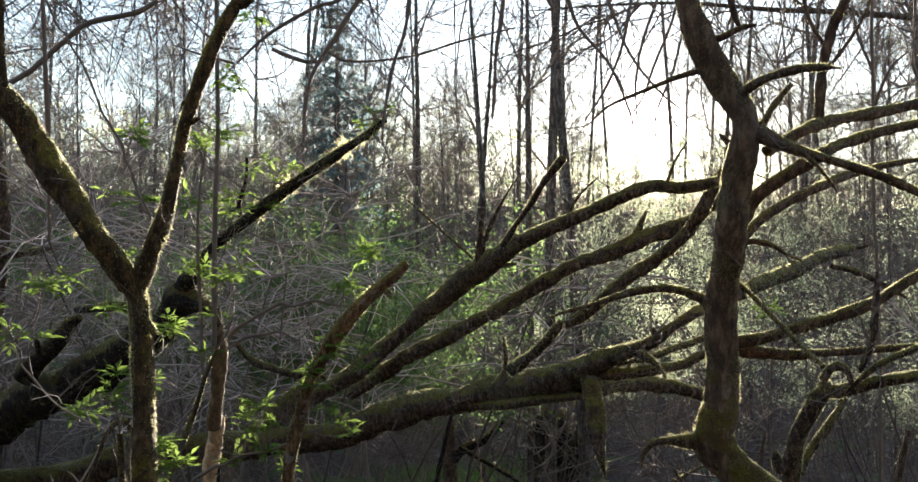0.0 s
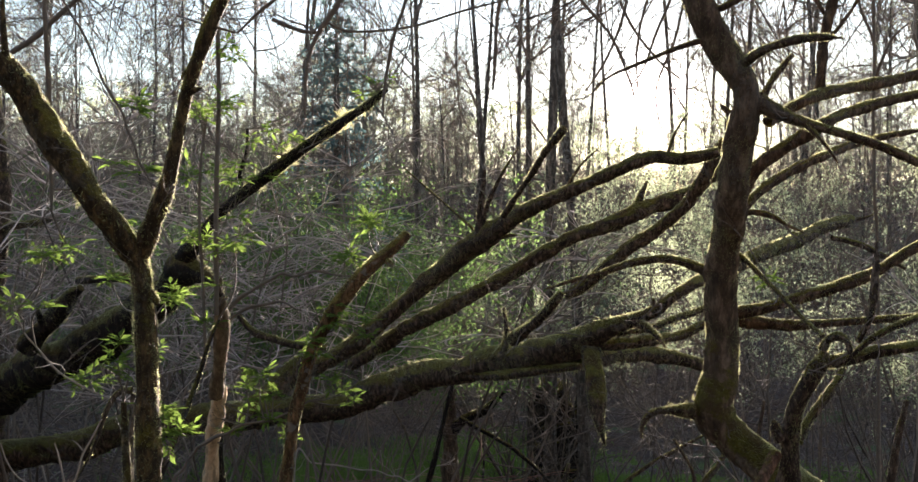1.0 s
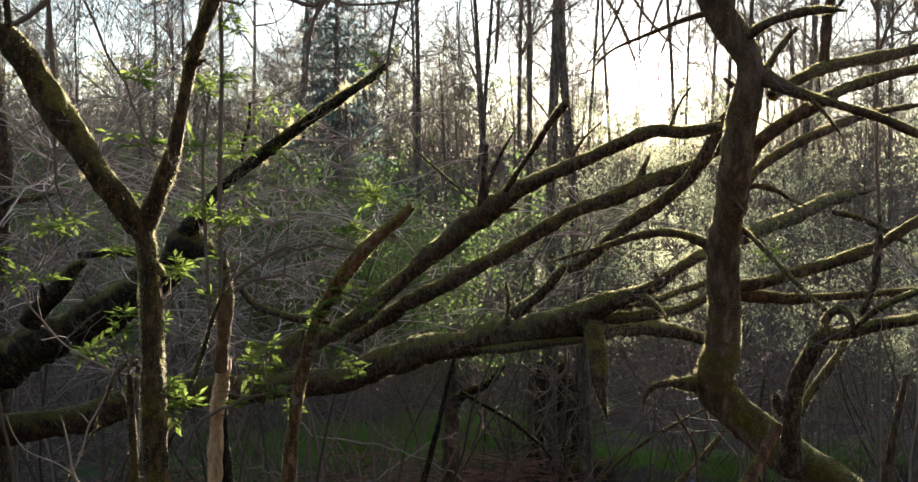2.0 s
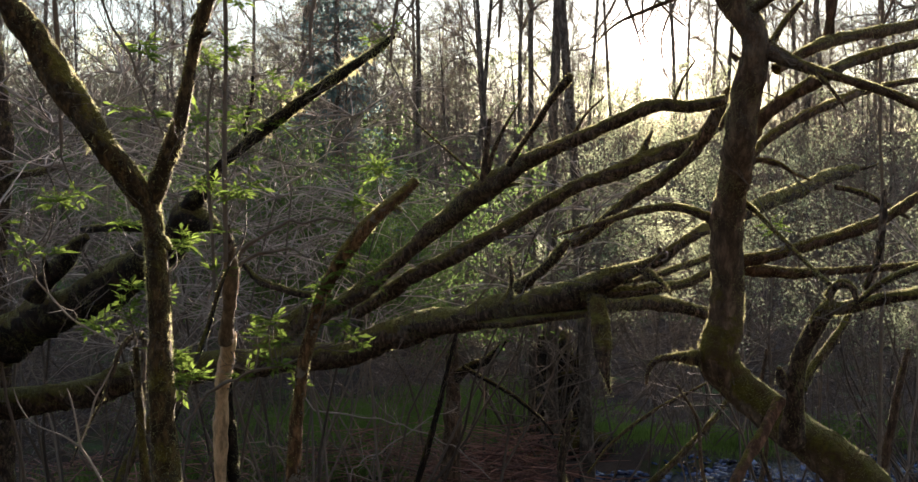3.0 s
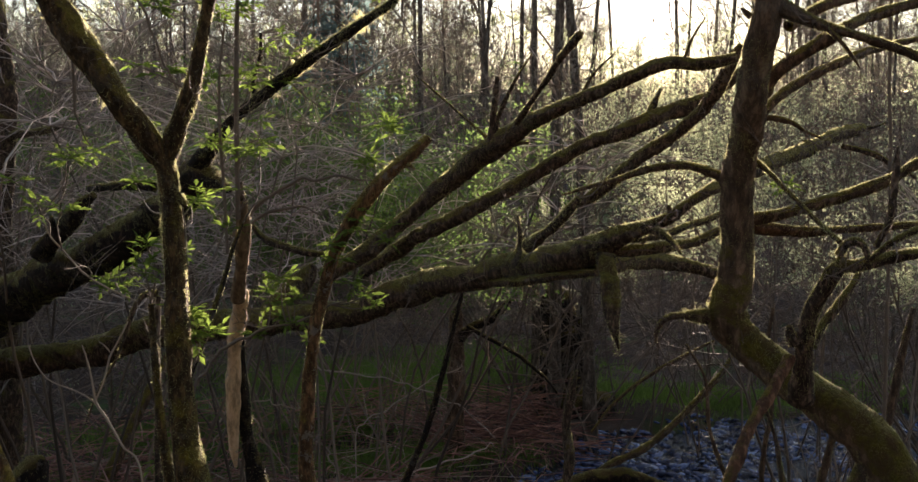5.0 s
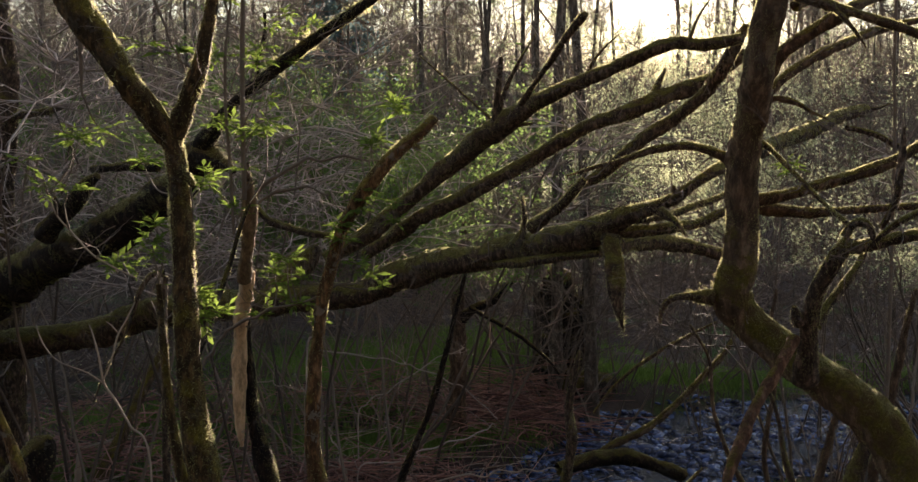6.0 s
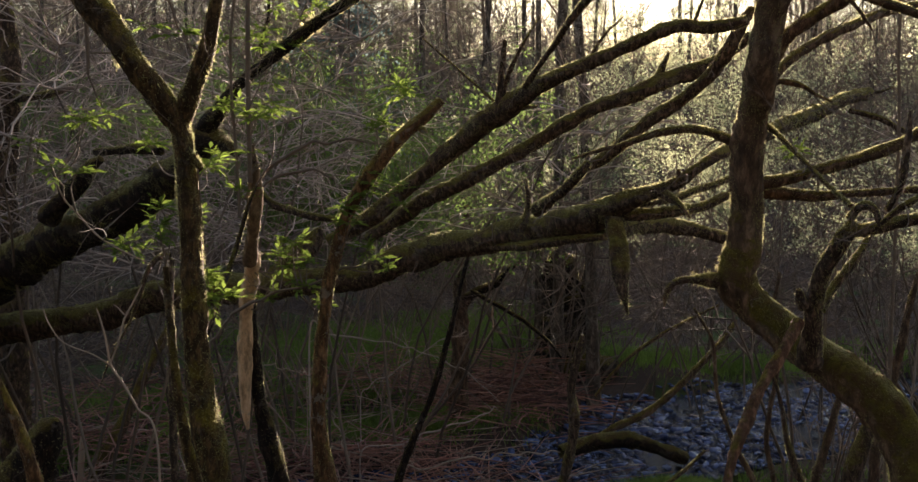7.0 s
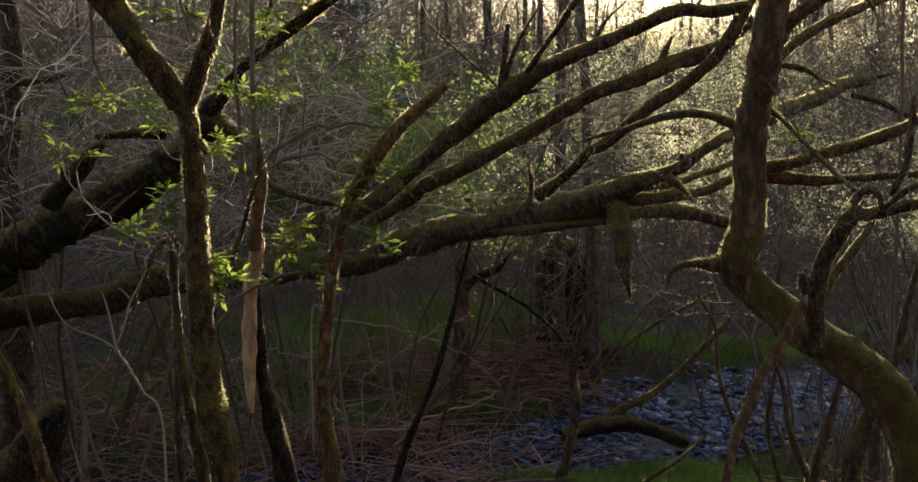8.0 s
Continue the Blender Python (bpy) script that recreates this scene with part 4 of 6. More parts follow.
limb(fallen_tree, "branch", 0.4, [(-0.126, 9.400, 1.368, 0.0427), (-0.051, 9.400, 1.566, 0.0290), (0.023, 9.400, 1.690, 0.0149)], BARK)
limb(fallen_tree, "branch", 0.4, [(0.282, 9.000, 1.724, 0.0336), (0.396, 8.900, 1.755, 0.0254), (0.530, 8.800, 1.767, 0.0115)], BARK)
limb(fallen_tree, "stub", 0.6, [(1.529, 9.100, 1.998, 0.0491), (1.576, 9.100, 2.117, 0.0322), (1.614, 9.050, 2.208, 0.0170)], BARK)
limb(fallen_tree, "branch", 0.2, [(0.213, 9.100, 1.807, 0.0158), (0.022, 9.200, 1.978, 0.0127), (-0.198, 9.300, 2.176, 0.0111), (-0.397, 9.400, 2.354, 0.0075)], BARK)
limb(fallen_tree, "branch", 0.2, [(0.890, 8.300, 2.114, 0.0171), (0.964, 8.200, 2.258, 0.0119), (1.100, 8.100, 2.397, 0.0060)], BARK)
limb(fallen_tree, "branch", 0.2, [(1.550, 7.800, 2.339, 0.0153), (1.609, 7.800, 2.489, 0.0110), (1.689, 7.800, 2.611, 0.0069)], BARK)
finish(fallen_tree, 215, 0.6, 0.006)

bent_tree = thing("bent_tree", (2.90, 6.30, float(ground_height(2.90, 6.30))), "bent tree with smooth mossy trunk and long side limbs", "tree")
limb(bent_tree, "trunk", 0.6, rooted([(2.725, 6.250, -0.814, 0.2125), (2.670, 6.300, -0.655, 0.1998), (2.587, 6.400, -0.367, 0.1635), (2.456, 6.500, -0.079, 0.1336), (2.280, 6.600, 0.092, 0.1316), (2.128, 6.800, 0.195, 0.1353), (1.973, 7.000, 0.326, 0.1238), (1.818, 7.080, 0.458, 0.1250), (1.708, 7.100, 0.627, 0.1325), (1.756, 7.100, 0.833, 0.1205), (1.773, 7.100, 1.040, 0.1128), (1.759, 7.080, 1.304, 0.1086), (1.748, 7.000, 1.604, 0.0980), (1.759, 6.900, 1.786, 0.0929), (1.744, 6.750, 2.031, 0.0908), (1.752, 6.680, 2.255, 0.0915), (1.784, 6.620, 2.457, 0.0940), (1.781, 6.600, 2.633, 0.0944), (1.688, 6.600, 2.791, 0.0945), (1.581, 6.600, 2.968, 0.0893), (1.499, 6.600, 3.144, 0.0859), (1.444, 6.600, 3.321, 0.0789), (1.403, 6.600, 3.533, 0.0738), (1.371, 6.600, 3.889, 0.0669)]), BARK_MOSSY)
limb(bent_tree, "limb", 0.5, [(1.643, 7.100, 1.510, 0.0376), (1.516, 7.120, 1.570, 0.0332), (1.377, 7.180, 1.592, 0.0314), (1.191, 7.200, 1.562, 0.0271), (1.002, 7.200, 1.498, 0.0218), (0.812, 7.200, 1.448, 0.0164), (0.641, 7.200, 1.395, 0.0073)], BARK_SMOOTH)
limb(bent_tree, "limb", 0.85, [(1.569, 7.050, 0.620, 0.0584), (1.409, 7.000, 0.638, 0.0326), (1.297, 7.000, 0.623, 0.0264), (1.238, 7.000, 0.559, 0.0202), (1.224, 7.000, 0.465, 0.0092)], BARK_SMOOTH)
limb(bent_tree, "stub", 0.2, [(1.704, 6.650, 2.466, 0.0227), (1.669, 6.650, 2.498, 0.0173), (1.648, 6.650, 2.519, 0.0075)], BARK_SMOOTH)
limb(bent_tree, "limb", 0.6, [(1.756, 6.500, 2.749, 0.0354), (1.805, 6.300, 2.775, 0.0307), (1.880, 6.100, 2.785, 0.0300), (1.963, 6.000, 2.792, 0.0289), (2.041, 5.900, 2.779, 0.0201), (2.108, 5.850, 2.763, 0.0062)], BARK_SMOOTH)
limb(bent_tree, "limb", 0.1, [(1.592, 6.600, 3.069, 0.0246), (1.673, 6.500, 3.096, 0.0199), (1.759, 6.500, 3.131, 0.0165), (1.839, 6.500, 3.148, 0.0084)], BARK_SMOOTH)
limb(bent_tree, "limb", 0.1, [(1.666, 6.500, 3.507, 0.0201), (1.685, 6.500, 3.298, 0.0199), (1.712, 6.500, 3.193, 0.0191), (1.739, 6.500, 3.130, 0.0127)], BARK_SMOOTH)
limb(bent_tree, "limb", 0.6, [(1.867, 6.600, 2.520, 0.0666), (1.975, 6.550, 2.454, 0.0522), (2.063, 6.500, 2.403, 0.0417), (2.184, 6.450, 2.356, 0.0345), (2.371, 6.500, 2.310, 0.0331), (2.577, 6.500, 2.241, 0.0325), (2.775, 6.500, 2.155, 0.0289), (3.020, 6.500, 2.045, 0.0259)], BARK_SMOOTH)
limb(bent_tree, "branch", 0.5, [(2.099, 6.450, 2.373, 0.0178), (2.167, 6.400, 2.283, 0.0138), (2.227, 6.400, 2.208, 0.0122), (2.267, 6.400, 2.147, 0.0043)], BARK_SMOOTH)
limb(bent_tree, "limb", 0.5, [(1.860, 7.000, 2.039, 0.0627), (1.940, 6.950, 2.161, 0.0498), (2.129, 6.900, 2.303, 0.0476), (2.298, 6.800, 2.413, 0.0407), (2.512, 7.000, 2.506, 0.0400), (2.773, 7.100, 2.587, 0.0368), (3.071, 7.200, 2.661, 0.0308), (3.347, 7.200, 2.723, 0.0274)], BARK_SMOOTH)
limb(bent_tree, "limb", 0.5, [(1.974, 6.800, 2.424, 0.0411), (2.131, 6.900, 2.523, 0.0401), (2.257, 6.950, 2.589, 0.0423), (2.507, 7.200, 2.680, 0.0443), (2.810, 7.400, 2.752, 0.0462), (3.126, 7.600, 2.827, 0.0435), (3.530, 7.600, 2.920, 0.0361)], BARK_SMOOTH)
limb(bent_tree, "limb", 0.3, [(1.846, 7.100, 1.827, 0.0405), (1.986, 7.200, 1.981, 0.0337), (2.256, 7.400, 2.147, 0.0356), (2.557, 7.600, 2.282, 0.0353), (2.788, 7.800, 2.369, 0.0341), (3.112, 8.000, 2.460, 0.0280), (3.483, 8.200, 2.533, 0.0208), (3.842, 8.300, 2.596, 0.0174)], BARK_SMOOTH)
limb(bent_tree, "limb", 0.4, [(1.913, 6.700, 2.579, 0.0272), (1.999, 6.750, 2.694, 0.0243), (2.068, 6.800, 2.774, 0.0220), (2.130, 6.800, 2.847, 0.0177)], BARK_SMOOTH)
limb(bent_tree, "limb", 0.7, [(1.844, 7.150, 1.237, 0.0530), (2.017, 7.120, 1.272, 0.0452), (2.199, 7.100, 1.322, 0.0432), (2.387, 7.100, 1.371, 0.0451), (2.536, 7.100, 1.424, 0.0488), (2.723, 7.100, 1.491, 0.0450), (2.872, 7.100, 1.585, 0.0413), (3.095, 7.100, 1.716, 0.0375)], BARK_SMOOTH)
limb(bent_tree, "limb", 0.7, [(1.894, 7.300, 1.187, 0.0464), (2.170, 7.250, 1.159, 0.0422), (2.384, 7.200, 1.166, 0.0343), (2.574, 7.200, 1.177, 0.0305), (2.765, 7.200, 1.192, 0.0305), (3.146, 7.200, 1.222, 0.0267)], BARK_SMOOTH)
limb(bent_tree, "branch", 0.5, [(1.834, 7.050, 1.630, 0.0274), (1.882, 6.950, 1.574, 0.0201), (1.951, 6.800, 1.467, 0.0176), (2.017, 6.600, 1.349, 0.0171), (2.076, 6.400, 1.238, 0.0159), (2.111, 6.200, 1.160, 0.0180)], BARK_SMOOTH)
limb(bent_tree, "limb", 0.1, [(1.556, 6.600, 2.906, 0.0183), (1.372, 6.650, 2.852, 0.0149), (1.169, 6.700, 2.775, 0.0131), (0.997, 6.750, 2.704, 0.0090), (0.870, 6.800, 2.589, 0.0040)], BARK_SMOOTH)
limb(bent_tree, "branch", 0.1, [(2.448, 7.100, 3.128, 0.0147), (2.348, 7.100, 3.299, 0.0139), (2.294, 7.100, 3.489, 0.0110), (2.266, 7.100, 3.679, 0.0075)], BARK_SMOOTH)
limb(bent_tree, "branch", 0.1, [(2.420, 7.100, 2.957, 0.0133), (2.554, 7.100, 3.128, 0.0122), (2.669, 7.100, 3.299, 0.0100), (2.747, 7.100, 3.489, 0.0070)], BARK_SMOOTH)
limb(bent_tree, "limb", 0.2, [(2.407, 7.150, 2.643, 0.0366), (2.407, 7.100, 2.806, 0.0363), (2.429, 7.100, 3.033, 0.0359), (2.478, 7.050, 3.268, 0.0324), (2.545, 7.000, 3.425, 0.0296), (2.675, 7.000, 3.726, 0.0249)], BARK_SMOOTH)
limb(bent_tree, "branch", 0.0, [(1.782, 7.000, 1.777, 0.0183), (1.891, 7.000, 1.879, 0.0191), (1.983, 7.000, 1.879, 0.0194), (2.061, 6.950, 1.848, 0.0150), (2.119, 6.900, 1.799, 0.0097), (2.206, 6.850, 1.755, 0.0066)], BARK_SMOOTH)
limb(bent_tree, "limb", 0.5, [(2.012, 6.550, 0.196, 0.0916), (2.000, 6.480, 0.377, 0.0626), (1.992, 6.420, 0.545, 0.0567), (1.994, 6.360, 0.709, 0.0560), (2.026, 6.300, 0.836, 0.0554), (2.061, 6.220, 0.952, 0.0529), (2.110, 6.200, 1.030, 0.0461), (2.125, 6.200, 1.079, 0.0263)], BARK)
limb(bent_tree, "limb", 0.7, [(2.078, 6.200, 1.007, 0.0428), (2.216, 6.200, 1.027, 0.0411), (2.346, 6.200, 1.060, 0.0411), (2.470, 6.200, 1.080, 0.0411), (2.705, 6.200, 1.126, 0.0394)], BARK)
limb(bent_tree, "limb", 0.6, [(2.106, 6.200, 1.084, 0.0285), (2.137, 6.180, 1.149, 0.0221), (2.178, 6.150, 1.170, 0.0299), (2.214, 6.120, 1.146, 0.0207), (2.234, 6.100, 1.070, 0.0182)], BARK)
limb(bent_tree, "limb", 0.6, [(2.228, 6.100, 1.057, 0.0144), (2.285, 6.050, 1.129, 0.0215), (2.376, 6.000, 1.200, 0.0248), (2.580, 6.000, 1.292, 0.0240)], BARK)
limb(bent_tree, "limb", 0.4, [(2.060, 6.500, 0.521, 0.0371), (2.137, 6.550, 0.636, 0.0341), (2.256, 6.600, 0.770, 0.0316), (2.359, 6.650, 0.888, 0.0279), (2.428, 6.700, 0.990, 0.0161)], BARK)
limb(bent_tree, "limb", 0.1, [(2.252, 6.050, 1.145, 0.0178), (2.301, 6.000, 1.276, 0.0220), (2.326, 6.000, 1.435, 0.0229), (2.335, 6.000, 1.577, 0.0190), (2.342, 6.000, 1.688, 0.0095)], BARK)
limb(bent_tree, "stub", 0.3, [(1.926, 6.400, 0.555, 0.0365), (1.895, 6.380, 0.617, 0.0314), (1.878, 6.350, 0.665, 0.0166)], BARK)
limb(bent_tree, "branch", 0.3, [(2.097, 6.200, 1.035, 0.0176), (2.015, 6.150, 1.007, 0.0111), (1.978, 6.100, 0.947, 0.0077)], BARK)
sprig_leaves(bent_tree, [(1.98, 6.90, 1.48), (2.02, 6.90, 1.45)])
finish(bent_tree, 64, 0.5, 0.006)

bare_stick = thing("bare_stick", (1.29, 5.85, float(ground_height(1.29, 5.85))), "long reddish dead stick leaning against the mossy tree", "stick")
limb(bare_stick, "stem", 0.05, rooted([(1.344, 5.850, -0.463, 0.0256), (1.375, 5.900, -0.348, 0.0257), (1.433, 5.980, -0.206, 0.0292), (1.513, 6.080, -0.067, 0.0329), (1.614, 6.180, 0.094, 0.0350), (1.722, 6.280, 0.225, 0.0372), (1.826, 6.360, 0.364, 0.0376), (1.909, 6.420, 0.468, 0.0361)]), BARK_STICK)
finish(bare_stick, 0, 0.2, 0.004)

leaning_sapling = thing("leaning_sapling", (-1.97, 4.90, float(ground_height(-1.97, 4.90))), "thin leaning sapling with reddish bark, orange light in its colour", "sapling")
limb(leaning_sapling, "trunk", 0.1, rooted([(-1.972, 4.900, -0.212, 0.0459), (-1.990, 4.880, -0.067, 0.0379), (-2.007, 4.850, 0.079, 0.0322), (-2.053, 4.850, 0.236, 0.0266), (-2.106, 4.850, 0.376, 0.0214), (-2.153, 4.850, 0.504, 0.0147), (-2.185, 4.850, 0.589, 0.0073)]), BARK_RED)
finish(leaning_sapling, 2, 0.3, 0.004)

edge_tree = thing("edge_tree", (-4.86, 11.70, float(ground_height(-4.86, 11.70))), "mossy tree trunk with one short mossy limb", "tree")
limb(edge_tree, "trunk", 0.4, rooted([(-4.857, 11.700, 0.848, 0.1238), (-4.813, 11.700, 1.405, 0.1049), (-4.742, 11.600, 1.894, 0.1038), (-4.721, 11.600, 2.259, 0.0975), (-4.745, 11.600, 2.742, 0.0912), (-4.814, 11.600, 3.404, 0.0848), (-4.905, 11.600, 4.594, 0.0783)]), BARK)
limb(edge_tree, "limb", 0.8, [(-4.742, 11.600, 1.894, 0.0549), (-4.438, 11.400, 1.919, 0.0480), (-4.190, 11.300, 1.946, 0.0416), (-4.011, 11.300, 1.993, 0.0178)], BARK)
finish(edge_tree, 14, 0.6, 0.006)

thin_sapling = thing("thin_sapling", (-0.88, 10.90, float(ground_height(-0.88, 10.90))), "thin dark leaning sapling above the brush", "sapling")
limb(thin_sapling, "trunk", 0.15, rooted([(-0.876, 10.900, -2.593, 0.0475), (-0.728, 11.000, -2.072, 0.0445), (-0.606, 11.000, -1.703, 0.0409), (-0.473, 11.000, -1.367, 0.0375), (-0.335, 11.000, -1.033, 0.0354), (-0.216, 11.000, -0.611, 0.0332), (-0.109, 11.000, -0.193, 0.0277), (-0.027, 11.000, 0.162, 0.0221), (0.061, 11.000, 0.516, 0.0170)]), BARK_DARK)
finish(thin_sapling, 10, 0.5, 0.005)

mossy_sapling = thing("mossy_sapling", (0.85, 11.20, float(ground_height(0.85, 11.20))), "short mossy dead sapling beside the stream", "sapling")
limb(mossy_sapling, "trunk", 0.5, rooted([(0.853, 11.200, -2.838, 0.0668), (0.958, 11.200, -2.229, 0.0606), (1.058, 11.200, -1.828, 0.0577), (1.108, 11.200, -1.454, 0.0557), (1.080, 11.200, -1.083, 0.0528), (1.125, 11.200, -0.775, 0.0410), (1.182, 11.200, -0.500, 0.0216)]), BARK)
finish(mossy_sapling, 6, 0.3, 0.005)

stream_branch = thing("driftwood_branch", (1.53, 13.60, float(ground_height(1.53, 13.60))), "mossy branch lying out over the stream", "branch")
limb(stream_branch, "trunk", 0.6, [(1.529, 13.600, -2.368, 0.0419), (1.872, 13.700, -2.169, 0.0503), (2.257, 13.800, -2.021, 0.0526), (2.644, 13.900, -1.764, 0.0488), (2.996, 14.000, -1.442, 0.0457), (3.350, 14.100, -1.095, 0.0412), (3.520, 14.200, -0.867, 0.0241)], BARK_SMOOTH)
limb(stream_branch, "branch", 0.3, [(1.657, 13.800, -1.776, 0.0229), (1.964, 13.900, -1.419, 0.0235), (2.350, 14.000, -1.135, 0.0269), (2.795, 14.000, -0.869, 0.0254), (3.239, 14.000, -0.642, 0.0167)], BARK_SMOOTH)
finish(stream_branch, 9, 0.5, 0.005)

stream_log = thing("stream_log", (1.16, 13.20, float(ground_height(1.16, 13.20))), "dark wet log lying in the stream", "log")
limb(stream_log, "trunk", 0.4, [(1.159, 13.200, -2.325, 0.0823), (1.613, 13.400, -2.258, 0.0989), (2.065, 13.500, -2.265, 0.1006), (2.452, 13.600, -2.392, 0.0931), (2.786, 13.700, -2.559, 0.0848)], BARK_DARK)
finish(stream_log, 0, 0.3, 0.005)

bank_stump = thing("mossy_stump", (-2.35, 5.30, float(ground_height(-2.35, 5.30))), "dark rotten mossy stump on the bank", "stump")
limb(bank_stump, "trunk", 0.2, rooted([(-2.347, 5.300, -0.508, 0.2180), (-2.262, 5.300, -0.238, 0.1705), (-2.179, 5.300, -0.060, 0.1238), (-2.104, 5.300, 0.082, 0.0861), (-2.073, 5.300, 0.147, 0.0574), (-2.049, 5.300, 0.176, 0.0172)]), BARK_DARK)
finish(bank_stump, 3, 0.2, 0.004)

bare_sapling = thing("bare_sapling", (3.55, 9.20, float(ground_height(3.55, 9.20))), "thin upright bare sapling", "sapling")
limb(bare_sapling, "trunk", 0.2, rooted([(3.552, 9.200, 1.445, 0.0170), (3.527, 9.200, 2.124, 0.0170), (3.520, 9.200, 2.758, 0.0170), (3.531, 9.200, 3.248, 0.0146), (3.528, 9.200, 3.789, 0.0147), (3.539, 9.200, 4.282, 0.0122)]), TWIG)
limb(bare_sapling, "branch", 0.1, [(3.524, 9.200, 3.052, 0.0146), (3.635, 9.100, 3.376, 0.0121), (3.782, 9.100, 3.522, 0.0072)], TWIG)
limb(bare_sapling, "branch", 0.1, [(3.528, 9.200, 3.395, 0.0146), (3.409, 9.200, 3.690, 0.0122), (3.364, 9.200, 3.986, 0.0073)], TWIG)
finish(bare_sapling, 24, 0.5, 0.005)

dark_trunk = thing("dead_tree", (-0.10, 15.50, float(ground_height(-0.10, 15.50))), "dark broken tree trunk standing in the brush", "dead tree")
limb(dark_trunk, "trunk", 0.3, rooted([(-0.100, 15.500, -2.978, 0.1749), (-0.075, 15.500, -2.388, 0.1397), (-0.058, 15.500, -1.717, 0.1244), (-0.050, 15.500, -1.049, 0.1142), (-0.066, 15.500, -0.551, 0.0991), (-0.017, 15.500, -0.054, 0.0836), (0.049, 15.500, 0.523, 0.0637)]), BARK_SMOOTH)
limb(dark_trunk, "limb", 0.3, [(-0.050, 15.500, -0.883, 0.0769), (0.131, 15.400, -0.702, 0.0733), (0.455, 15.300, -0.523, 0.0576), (0.694, 15.200, -0.265, 0.0389)], BARK_DARK)
limb(dark_trunk, "branch", 0.1, [(0.080, 14.000, -0.455, 0.0285), (0.490, 14.000, -0.681, 0.0312), (0.789, 14.000, -0.869, 0.0289), (1.089, 14.000, -1.132, 0.0206), (1.239, 14.000, -1.321, 0.0170)], BARK_DARK)
finish(dark_trunk, 10, 0.7, 0.008)

dark_stump = thing("tree_stump", (1.91, 18.50, float(ground_height(1.91, 18.50))), "wide dark tree stump with upright shoots", "stump")
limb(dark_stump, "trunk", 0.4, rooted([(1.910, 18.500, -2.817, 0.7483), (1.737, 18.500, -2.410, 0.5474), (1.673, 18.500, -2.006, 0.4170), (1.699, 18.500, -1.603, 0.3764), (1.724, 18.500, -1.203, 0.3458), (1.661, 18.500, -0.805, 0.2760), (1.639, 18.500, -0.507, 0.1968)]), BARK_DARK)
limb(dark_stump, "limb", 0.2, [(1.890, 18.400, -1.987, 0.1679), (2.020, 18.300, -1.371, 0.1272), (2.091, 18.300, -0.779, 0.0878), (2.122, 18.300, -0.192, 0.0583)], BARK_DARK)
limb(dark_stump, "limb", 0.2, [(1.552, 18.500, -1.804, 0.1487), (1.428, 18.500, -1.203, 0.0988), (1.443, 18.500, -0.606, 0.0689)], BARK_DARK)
finish(dark_stump, 26, 1.0, 0.009)

bank_stick = thing("mossy_stick", (1.49, 10.60, float(ground_height(1.49, 10.60))), "mossy stick rising out of the stream bank", "stick")
limb(bank_stick, "trunk", 0.6, [(1.493, 10.600, -2.182, 0.0244), (1.779, 10.600, -1.991, 0.0264), (2.064, 10.600, -1.795, 0.0247), (2.334, 10.600, -1.541, 0.0174)], BARK)
finish(bank_stick, 2, 0.2, 0.004)

stream_sapling = thing("thin_sapling", (2.71, 9.40, float(ground_height(2.71, 9.40))), "thin bare sapling beside the stream", "sapling")
limb(stream_sapling, "trunk", 0.1, rooted([(2.711, 9.400, -1.648, 0.0257), (2.641, 9.400, -1.384, 0.0256), (2.591, 9.400, -1.121, 0.0229), (2.612, 9.400, -0.809, 0.0229), (2.661, 9.400, -0.446, 0.0202), (2.606, 9.400, -0.037, 0.0176), (2.658, 9.400, 0.370, 0.0150)]), BARK_SMOOTH)
finish(stream_sapling, 8, 0.4, 0.005)

bank_sapling = thing("mossy_sapling", (2.85, 9.00, float(ground_height(2.85, 9.00))), "mossy leaning sapling at the edge of the stream", "sapling")
limb(bank_sapling, "trunk", 0.5, rooted([(2.851, 9.000, -1.510, 0.0393), (2.744, 9.000, -1.258, 0.0343), (2.652, 9.000, -1.006, 0.0293), (2.582, 9.000, -0.657, 0.0243), (2.484, 9.000, -0.360, 0.0170)]), BARK)
finish(bank_sapling, 5, 0.4, 0.005)

root_sapling = thing("mossy_sapling", (2.75, 8.60, float(ground_height(2.75, 8.60))), "short mossy stem under the bent tree", "sapling")
limb(root_sapling, "trunk", 0.4, rooted([(2.747, 8.600, -1.228, 0.0422), (2.813, 8.600, -0.987, 0.0374), (2.878, 8.600, -0.748, 0.0326), (2.941, 8.600, -0.463, 0.0278)]), BARK_SMOOTH)
finish(root_sapling, 5, 0.4, 0.005)

mossy_post = thing("stout_sapling", (2.82, 8.00, float(ground_height(2.82, 8.00))), "stout mossy stem under the bent tree", "sapling")
limb(mossy_post, "trunk", 0.6, rooted([(2.820, 8.000, -0.987, 0.0741), (2.877, 8.000, -0.786, 0.0608), (2.947, 8.000, -0.586, 0.0520), (2.991, 8.000, -0.408, 0.0346)]), BARK)
finish(mossy_post, 3, 0.4, 0.005)

